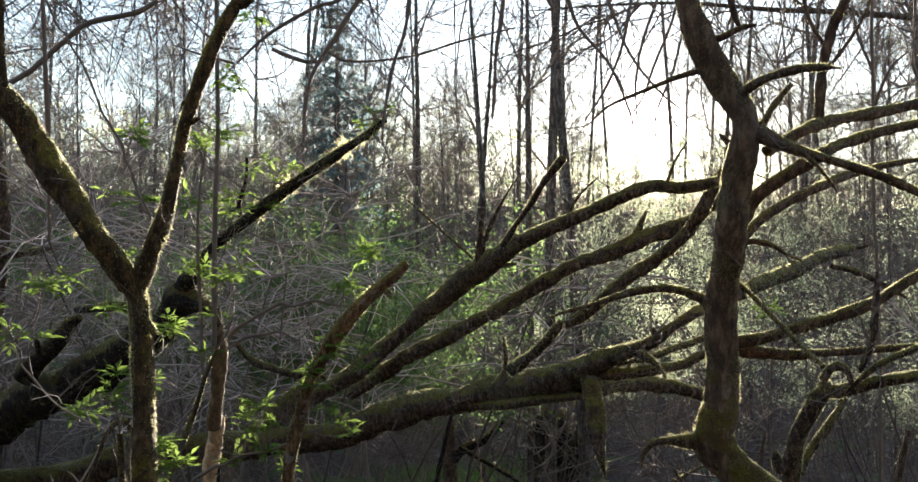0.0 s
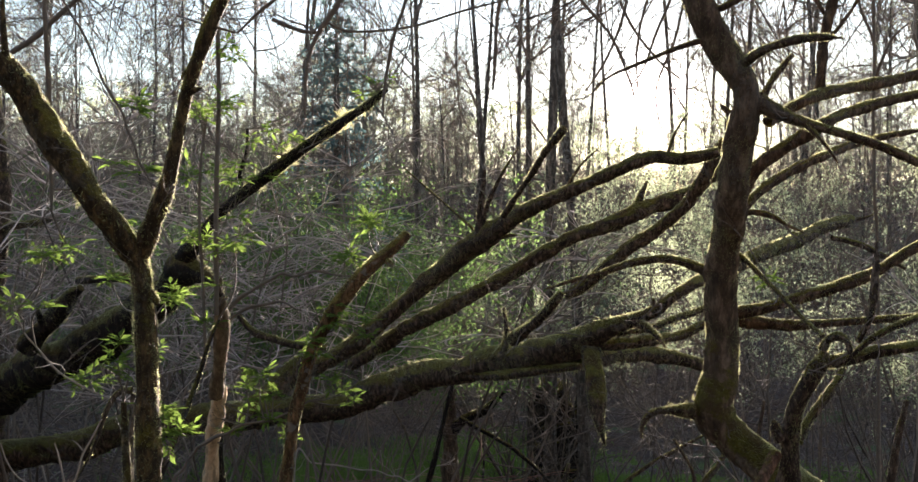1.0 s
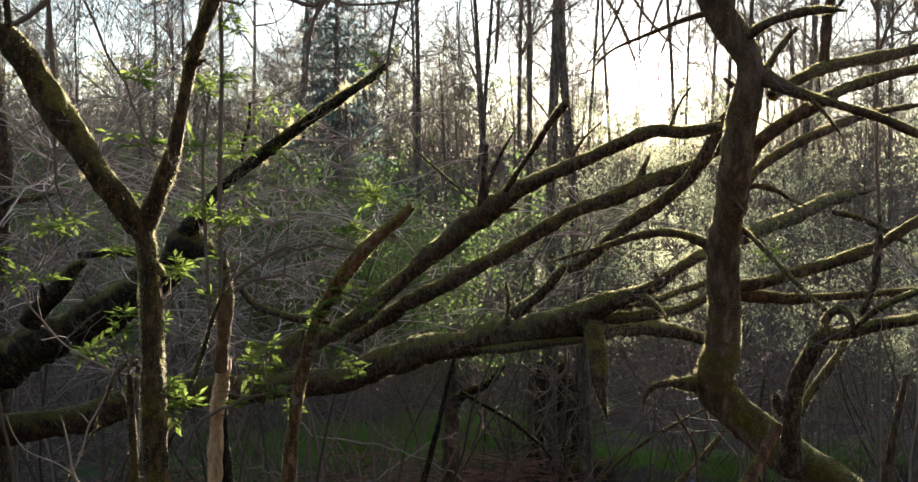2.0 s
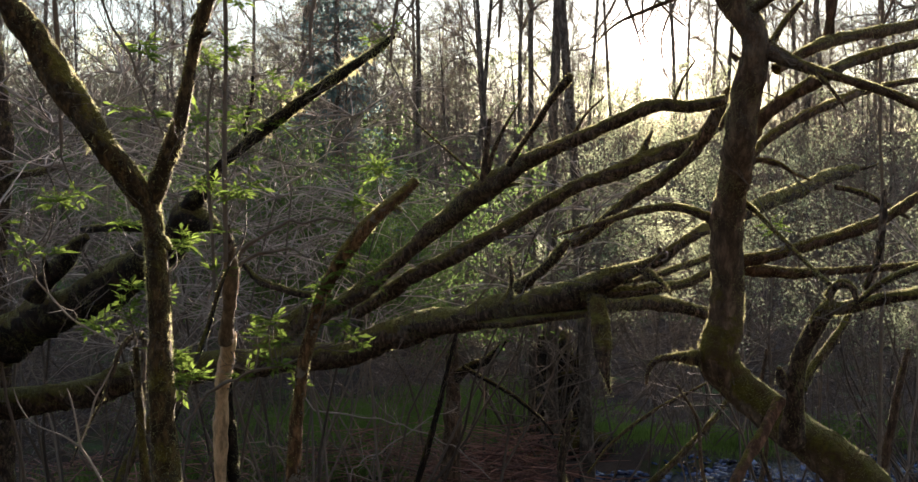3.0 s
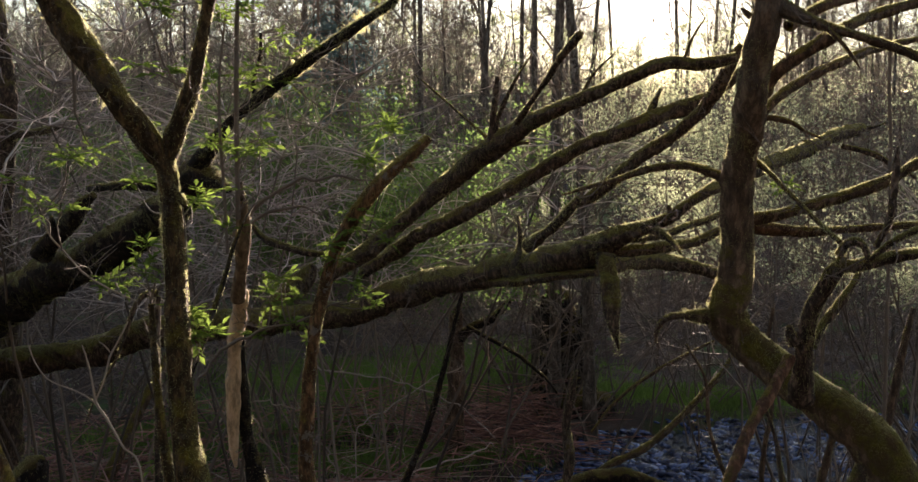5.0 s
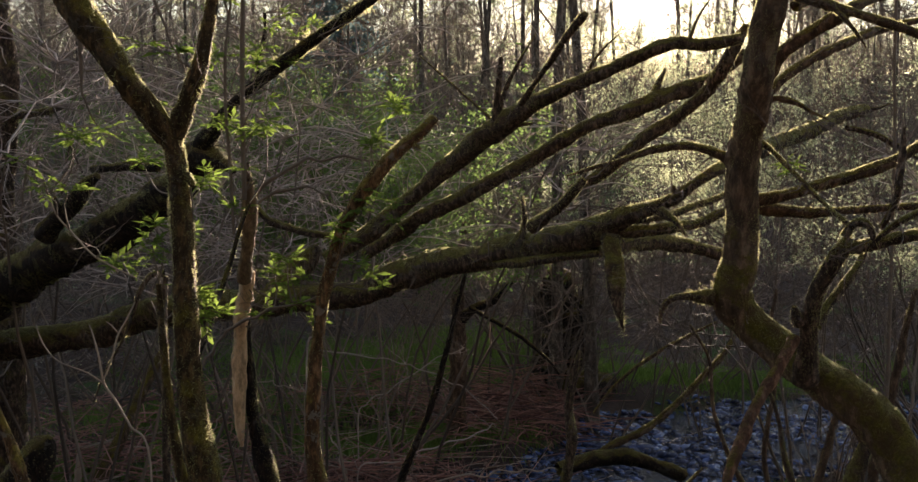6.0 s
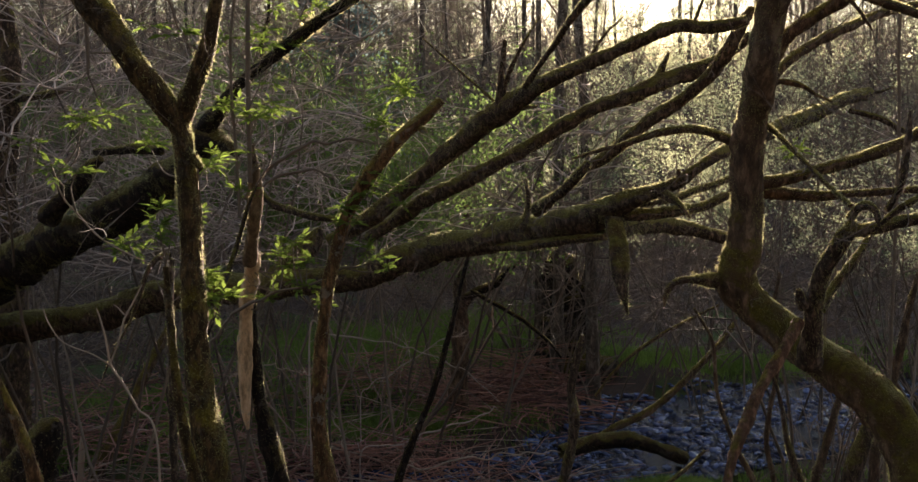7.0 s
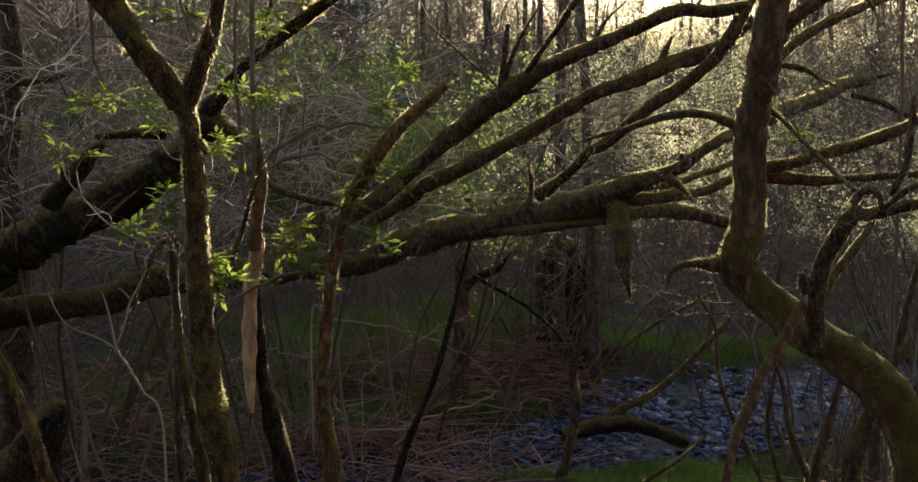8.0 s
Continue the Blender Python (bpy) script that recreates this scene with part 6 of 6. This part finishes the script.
bare = [make_shrub("bare_shrub", 70 + i, 3.2 + 0.5 * i, 0.42, 5, "grey-brown bare thicket shrub with many thin stems", low=0.5) for i in range(4)]
places = []
while len(places) < 30:
    y = rng.uniform(13.5, 40)
    x = rng.uniform(-0.5, 0.5) * y
    d, w = stream_far(x, y)
    if d > w + 0.6 and not (y < 24 and -4.5 < x < 3.6) and not (y < 17.5 and x < 6):
        places.append((x, y, rng.uniform(0.8, 1.25) if y < 50 else rng.uniform(0.6, 0.95)))
plant(bare, places, rng)
thorn = [make_shrub("thorn_shrub", 76 + i, 2.6 + 0.5 * i, 0.55, 6, "crooked leafless thorn shrub with tangled grey twigs", 0.03, 120, LEAF_SMALL, 2, 0.8, 0.010, 5) for i in range(3)]
plant(thorn, [(3.9, 11.4, 0.95), (4.4, 12.0, 1.0), (6.2, 13.8, 1.2), (-6.2, 13.6, 1.1), (0.8, 18.3, 1.2), (1.5, 17.2, 1.1), (-3.9, 16.4, 1.2),
              (-5.4, 17.0, 1.3), (-7.0, 16.0, 1.2), (4.5, 19.4, 1.2), (6.6, 15.0, 1.2), (7.6, 17.6, 1.3)], rng)
def make_tangle(seed, height):
    """A dead shrub: a few dark stems below, a maze of arching pale twigs above."""
    rng = np.random.default_rng(seed)
    shrub = thing("tangled_shrub", (0, 0, 0), "dead shrub, a tangle of curved pale grey twigs", "shrub", "shrubs of the wood")
    stems, twigs = Acc(), Acc()
    for _ in range(3):
        line = wander(rng, (rng.normal(0, 0.2), rng.normal(0, 0.2), -0.1), (rng.normal(0, 0.2), rng.normal(0, 0.2), 1), height * rng.uniform(0.85, 1.05), 0.022, 0.008, 0.16, n=8)
        tube(stems, line, 5, cap=False)
        for _ in range(16):
            at = line[rng.integers(5, len(line)), :3]
            ang = rng.uniform(0, 6.28)
            arc = wander(rng, at, (math.cos(ang), 0.6 * math.sin(ang), rng.uniform(0.0, 0.6)), rng.uniform(0.8, 1.7), rng.uniform(0.007, 0.012), 0.004, 0.22, rng.uniform(-0.2, 0.5), n=7)
            if arc[:, 2].min() < 2.9:
                continue
            tube(twigs, arc, 4, cap=False)
            for _ in range(rng.integers(3, 7)):
                k = rng.integers(2, len(arc))
                way = arc[k, :3] - arc[k - 1, :3]
                way = way / np.linalg.norm(way) + rng.normal(0, 0.6, 3)
                tube(twigs, wander(rng, arc[k, :3], way, rng.uniform(0.25, 0.8), 0.006, 0.003, 0.28, 0.2, n=4), 3, cap=False)
    part("stem", stems, TWIG, shrub)
    part("crown", twigs, TWIG_GREY, shrub, "pale grey twigs")
    return shrub


tangle = [make_tangle(196 + i, 5.2) for i in range(5)]
plant(tangle, [(-4.2, 10.6, 0.95), (-3.2, 11.2, 1.0), (-2.5, 12.2, 1.0), (-5.0, 11.4, 1.0), (-5.9, 12.2, 1.05), (-3.9, 11.9, 1.05), (-1.6, 12.9, 1.0), (-4.6, 12.8, 1.1), (-0.6, 13.6, 1.0), (-2.2, 14.2, 1.1), (5.2, 12.4, 1.0)], rng)
tall_thorn = [make_shrub("tall_thorn_shrub", 176 + i, 4.8 + 0.4 * i, 0.34, 2, "tall leafless thorn shrub, a tangle of pale grey twigs", 0.03, 160, LEAF_SMALL, 2, 2.4, 0.015, 8, 0.55, 0.024) for i in range(3)]
plant(tall_thorn, [(-4.5, 12.0, 1.0), (-3.4, 14.0, 1.1), (-5.2, 14.6, 1.1), (-6.6, 15.0, 1.1), (4.4, 11.6, 0.95), (3.9, 13.0, 0.9), (6.1, 13.6, 1.1),
                   (-0.7, 14.6, 0.9), (0.5, 15.0, 0.95), (-0.1, 17.2, 1.1), (0.9, 19.4, 1.15), (-3.6, 19.2, 1.2), (6.9, 16.4, 1.2)], rng)
far_bare = [make_shrub("hill_shrub", 80 + i, 2.8 + 0.5 * i, 0.4, 7, "grey-brown bare shrub on the rise behind the stream", 0.11, 240, LEAF_SMALL, 1, 0.3, 0.022, 7) for i in range(3)]
places = []
for _ in range(84):
    y = rng.uniform(30, 62)
    x = rng.uniform(-0.48, 0.48) * y
    places.append((x, y, rng.uniform(0.5, 0.8) if in_sunbeam(x, y) else rng.uniform(0.9, 1.3)))
for y0 in (62, 71, 79, 86):
    for n in range(22):
        x = (-0.46 + 0.92 * (n + rng.uniform(0, 1)) / 22) * y0
        y = y0 + rng.uniform(-3, 3)
        places.append((x, y, rng.uniform(0.55, 0.8) if in_sunbeam(x, y) else rng.uniform(1.1, 2.0)))
for y0 in (66, 75, 83):
    for n in range(18):
        x = (-0.46 + 0.50 * (n + rng.uniform(0, 1)) / 18) * y0
        if not in_sunbeam(x, y0):
            places.append((x, y0 + rng.uniform(-3, 3), rng.uniform(1.2, 1.8)))
plant(far_bare, places, rng)

willow = [make_shrub("budding_shrub", 90 + i, 4.6, 0.26, 3, "shrub with pale yellow-green new leaves lit from behind", 0.032, 5600, LEAF_SMALL, 2, 2.9, 0.006, 9, 0.5) for i in range(3)]
places = [(6.5, 15.8, 1.0), (5.1, 16.2, 1.0), (2.0, 16.2, 1.05), (3.1, 17.6, 1.1), (2.4, 18.4, 1.15), (3.9, 18.8, 1.1), (5.4, 15.0, 1.0), (5.0, 21.0, 1.15), (1.4, 21.5, 0.95), 
          (3.6, 16.4, 1.05), (4.8, 17.2, 1.1), (-2.6, 24.5, 1.3), (-6.5, 24.0, 1.3), (3.0, 26.0, 1.3), (-4.3, 27.0, 1.4), (6.0, 28.0, 1.4)]
plant(willow, places, rng)
green = [make_shrub("green_shrub", 110 + i, 5.2, 0.34, 4, "leafy green shrub in shade below the bare trees", 0.05, 10000, LEAF_GREEN, 2, 2.7, 0.006, 10, 0.5) for i in range(2)]
plant(green, [(-2.0, 15.4, 1.0), (-1.5, 16.6, 0.95), (-2.9, 17.2, 1.1), (-0.9, 17.8, 1.0), (-2.3, 16.1, 1.05), (-1.2, 15.3, 0.95), (-1.7, 18.2, 1.15)], rng)


def make_spruce(seed, height):
    rng = np.random.default_rng(seed)
    tree = thing("spruce", (0, 0, 0), "blue-green spruce, paled for haze, standing behind the bare trees", "tree", "spruces")
    trunk, twigs, needles = Acc(), Acc(), Acc()
    tube(trunk, [(0, 0, -0.2, 0.2), (0, 0, height * 0.5, 0.12), (0, 0, height, 0.02)], 8)
    for k in range(120):
        h = height * rng.uniform(0.12, 0.98)
        ang = rng.uniform(0, 6.28)
        size = (height - h) * 0.24 + 0.3
        line = wander(rng, (0, 0, h), (math.cos(ang), math.sin(ang), 0.05), size, 0.02, 0.006, 0.1, 0.3, n=6)
        tube(twigs, line, 3, cap=False)
        n = int(42 * size)
        at = rng.uniform(0.15, 1, n) * (len(line) - 1.001)
        i = at.astype(int)
        pos = line[i, :3] + (line[i + 1, :3] - line[i, :3]) * (at - i)[:, None] + rng.normal(0, 0.10, (n, 3)) * np.array([1, 1, 0.5])
        simple_leaves(needles, rng, pos, 0.19)
    part("trunk", trunk, BARK_FAR, tree)
    part("crown", twigs, TWIG, tree)
    part("foliage", needles, NEEDLE, tree, smooth=False)
    return tree


def make_reaching_tree(foot, tips, seed):
    """A tree outside the view whose long limbs and fine twigs reach across it high up."""
    rng = np.random.default_rng(seed)
    x, y = foot
    tree = thing("reaching_tree", (x, y, float(ground_height(x, y))), "bare tree with long level limbs and fine drooping twigs", "tree", "trees of the wood")
    z = float(ground_height(x, y))
    acc = Acc()
    tube(acc, spline([(x, y, z - 0.2, 0.24), (x * 0.99, y, z + 3.5, 0.19), (x * 0.97, y, 4.6, 0.15), (x * 0.95, y, 7.0, 0.09)], 0.4), 12, 0.12, seed)
    part("trunk", acc, BARK_FAR, tree)
    for tx, ty, tz, start in tips:
        acc, twigs, ends = Acc(), Acc(), []
        a, b = np.array([x * 0.975, y, start]), np.array([tx, ty, tz])
        u = np.linspace(0, 1, 9)[:, None]
        mid = a + (b - a) * u + np.array([0, 0, 0.5]) * np.sin(u * 3.1) + np.cumsum(rng.normal(0, 0.10, (9, 3)), 0) * np.minimum(1, 4 * u)
        line = spline(np.column_stack([mid, 0.06 * (1 - 0.88 * u[:, 0])]), 0.3)
        tube(acc, line, 7, 0.1, seed)
        branch = part("limb", acc, BARK_FAR, tree)
        branchy(twigs, rng, line, 20, 1.7, 0.012, 1, -0.7, 4, None, 0.2)
        branchy(twigs, rng, line, 13, 1.5, 0.014, 2, -0.5, 4, ends, 0.2)
        part("twig", twigs, TWIG, branch)
    return tree


make_reaching_tree((8.6, 12.5), [(1.2, 11.5, 4.6, 4.2), (-0.6, 13.6, 5.3, 4.9), (2.8, 14.5, 5.2, 5.4), (3.2, 11.0, 4.9, 5.2)], 301)
make_reaching_tree((-8.4, 13.5), [(-1.6, 12.4, 5.2, 4.6), (0.3, 14.6, 5.6, 5.0), (-3.2, 11.8, 4.6, 4.0)], 302)
spruces = [make_spruce(7, 12.0)]
plant(spruces, [(-3.35, 31.0, 1.0)], rng)


# unseen trees added behind and beside the camera to hold back sky light
places = []
for n in range(26):
    a = math.pi * (0.96 + 1.08 * (n + 0.5) / 26)
    d = 5.5 + 7.0 * ((n * 0.618) % 1.0)
    places.append((d * math.cos(a) * 1.2, d * math.sin(a) - 0.5, 0.85 + 0.3 * ((n * 0.37) % 1.0)))
spruce_copies = [p for n, p in enumerate(places) if n % 9 == 1]
for x, y, scale in spruce_copies:
    copy_thing(spruces[0], stand(x, y, x * 3.0, scale))
for n, (x, y, scale) in enumerate(p for k, p in enumerate(places) if k % 3 == 0):
    copy_thing(tall[n % 5], stand(x, y, x * 2.0, scale))


# ---- undergrowth ----
def scatter_canes(name, label, category, boxes, material, seed, r=(0.003, 0.009), length=(0.5, 1.8), rise=0.5, bend=0.30):
    """Dead canes and sticks lying across one another."""
    rng = np.random.default_rng(seed)
    acc = Acc()
    for x0, x1, y0, y1, count, heap in boxes:
        for _ in range(count):
            x, y = rng.uniform(x0, x1), rng.uniform(y0, y1)
            u = (x - x0) / (x1 - x0)
            v = (y - y0) / (y1 - y0)
            top = heap * max(0.0, 1 - abs(2 * u - 1) ** 2) * max(0.0, 1 - abs(2 * v - 1) ** 2)
            z = float(ground_height(x, y)) + rng.uniform(0, 1) * top
            ang = rng.uniform(0, 6.28)
            line = wander(rng, (x, y, z), (math.cos(ang), math.sin(ang), rng.uniform(-0.1, rise)), rng.uniform(*length), rng.uniform(*r), 0.003, bend, 0.14, n=5)
            line[:, 2] = np.maximum(line[:, 2], ground_height(line[:, 0], line[:, 1]) + 0.01)
            tube(acc, line, 3, cap=False)
    return tagged(new(name, acc.mesh(name, material)), label, category, kind="stuff")


scatter_canes("brush", "tangled purple-brown dead canes and brush on the bank", "brush",
              [(-3.4, 1.2, 11.6, 14.2, 850, 0.45), (-7.5, -2.2, 11.0, 15.0, 700, 0.45), (-6.5, -2.2, 10.6, 12.6, 160, 0.7), (-0.4, 1.8, 15.0, 18.5, 450, 0.9), (3.6, 8.0, 9.0, 12.0, 220, 0.5), (-2.6, 0.8, 16.6, 18.6, 300, 0.8), (-6.5, -2.6, 13.8, 18.5, 300, 0.3)], TWIG_BROWN, 21, (0.006, 0.016), (0.4, 1.5), 0.4, 0.07)
scatter_canes("fallen_sticks", "pale grey dead sticks lying in the brush", "sticks",
              [(-3.2, 1.4, 11.2, 14.5, 190, 0.7), (-6.5, -2.0, 10.8, 13.5, 70, 0.9), (-6.0, -1.5, 11.0, 15.5, 110, 0.5), (-2.4, 0.8, 14.5, 18.5, 70, 0.7), (1.0, 6.0, 12.0, 16.0, 40, 0.3)], TWIG_PALE, 22, (0.003, 0.010), (0.4, 1.5), 0.35, 0.06)
scatter_canes("thicket", "dense grey-brown thicket of thin tangled stems", "thicket",
              [(-14, 14, 24.0, 34, 900, 0.5), (-12, -4.5, 18.0, 26, 500, 0.5), (-24, 26, 34, 80, 1600, 0.4)], TWIG_FAR, 23, (0.007, 0.018), (1.0, 3.2), 0.9)


scatter_canes("crest_thicket", "far grey thicket along the top of the rise", "thicket",
              [(-40, 7, 62, 88, 2000, 0.3), (20, 42, 66, 88, 700, 0.3)], TWIG_FAR, 24, (0.014, 0.034), (2.0, 6.5), 3.0)
scatter_canes("low_crest_thicket", "low far thicket along the top of the rise", "thicket", [(6, 20, 68, 88, 1000, 0.3)], TWIG_FAR, 25, (0.012, 0.028), (1.2, 3.0), 1.6)


def grass_field(name, label, patches, seed, height):
    """Blades of fresh grass in uneven patches."""
    rng = np.random.default_rng(seed)
    acc = Acc()
    for cx, cy, rx, ry, count in patches:
        ang, rad = rng.uniform(0, 6.28, count), np.minimum(np.abs(rng.normal(0, 0.62, count)), 1.6)
        x, y = cx + rx * rad * np.cos(ang), cy + ry * rad * np.sin(ang)
        d, w = stream_far(x, y)
        keep = d > w + 0.1
        x, y = x[keep], y[keep]
        n = len(x)
        pos = np.column_stack([x, y, ground_height(x, y) - 0.01])
        lean = np.column_stack([rng.normal(0, 0.35, n), rng.normal(0, 0.35, n), np.ones(n)])
        size = (height * rng.uniform(0.4, 1.2, n))[:, None]
        side = np.column_stack([rng.normal(0, 1, n), rng.normal(0, 1, n), np.zeros(n)])
        side /= np.linalg.norm(side, axis=1)[:, None]
        v = np.stack([pos - side * 0.009, pos + side * 0.009, pos + lean * size], 1).reshape(-1, 3)
        acc.add(v, np.arange(n * 3).reshape(-1, 3))
    return tagged(new(name, acc.mesh(name, GRASS, smooth=False)), label, "grass", kind="stuff")


grass_field("grass", "short fresh green grass on the stream banks",
            [(-1.4, 21.5, 3.4, 2.4, 46000), (1.2, 23.5, 1.6, 2.0, 14000), (-0.9, 15.6, 1.7, 0.8, 18000), (4.0, 19.6, 2.0, 1.0, 14000), (2.9, 12.4, 1.9, 0.8, 26000), (1.2, 11.9, 0.9, 0.4, 5000),
             (-5.4, 13.9, 1.0, 0.5, 4000), (-3.2, 14.2, 0.8, 0.7, 4000), (-4.6, 16.5, 1.6, 1.6, 6000), (-6.8, 11.5, 0.9, 1.2, 5000), (7.0, 20.0, 2.0, 1.2, 8000), (-2.0, 17.6, 1.2, 0.8, 4000)], 31, 0.16)


# ---- stream stones ----
def stone_mesh(seed):
    rng = np.random.default_rng(seed)
    bm = bmesh.new()
    bmesh.ops.create_icosphere(bm, subdivisions=1, radius=1.0)
    for v in bm.verts:
        v.co *= 1 + rng.normal(0, 0.13)
        v.co.z *= 0.55
    data = bpy.data.meshes.new("stone")
    bm.to_mesh(data)
    bm.free()
    data.materials.append(STONE)
    return data


stone_meshes = [stone_mesh(60 + i) for i in range(6)]
rng = np.random.default_rng(77)
count = 0
while count < 300:
    x, y = rng.uniform(0.3, 7.0), rng.uniform(12.6, 18.2)
    d, w = stream_far(x, y)
    if d < w + 0.15:
        s = rng.uniform(0.03, 0.07)
        ob = new("stone", stone_meshes[count % 6])
        ob.parent = stream
        ob.matrix_basis = pose(x, y, STREAM_LEVEL + rng.uniform(-0.005, 0.03), rng.uniform(-25, 25), rng.uniform(-25, 25), rng.uniform(0, 360)) @ Matrix.Diagonal((s * rng.uniform(0.8, 1.6), s, s * rng.uniform(0.6, 1.1), 1))
        count += 1

acc = Acc()
shape = np.array([v.co[:] for v in stone_meshes[0].vertices])
tris = np.array([p.vertices[:] for p in stone_meshes[0].polygons])
n = 0
while n < 7500:
    x, y = rng.uniform(-3.0, 12.0), rng.uniform(11.5, 19.0)
    d, w = stream_far(x, y)
    if d < w + 0.35 and math.sin(x * 2.1 + 1.7 * y) + math.sin(3.3 * x - 0.8 * y + 1.0) > -1.2:
        s = 0.022 + 0.07 * rng.random() ** 3
        turn = np.array(Euler((rng.normal(0, 0.3), rng.normal(0, 0.3), rng.uniform(0, 6.28))).to_matrix())
        acc.add((shape * np.array([s * rng.uniform(0.8, 1.9), s, s * rng.uniform(0.5, 1.1)])) @ turn.T + np.array([x, y, max(STREAM_LEVEL - 0.02, float(ground_height(x, y)) + 0.01) + rng.uniform(0.005, 0.035)]), tris)
        n += 1
pebbles = new("pebbles", acc.mesh("pebbles", STONE))
pebbles.parent = stream
tagged(pebbles, "small wet stones coloured like the reflected sky", kind="stuff")
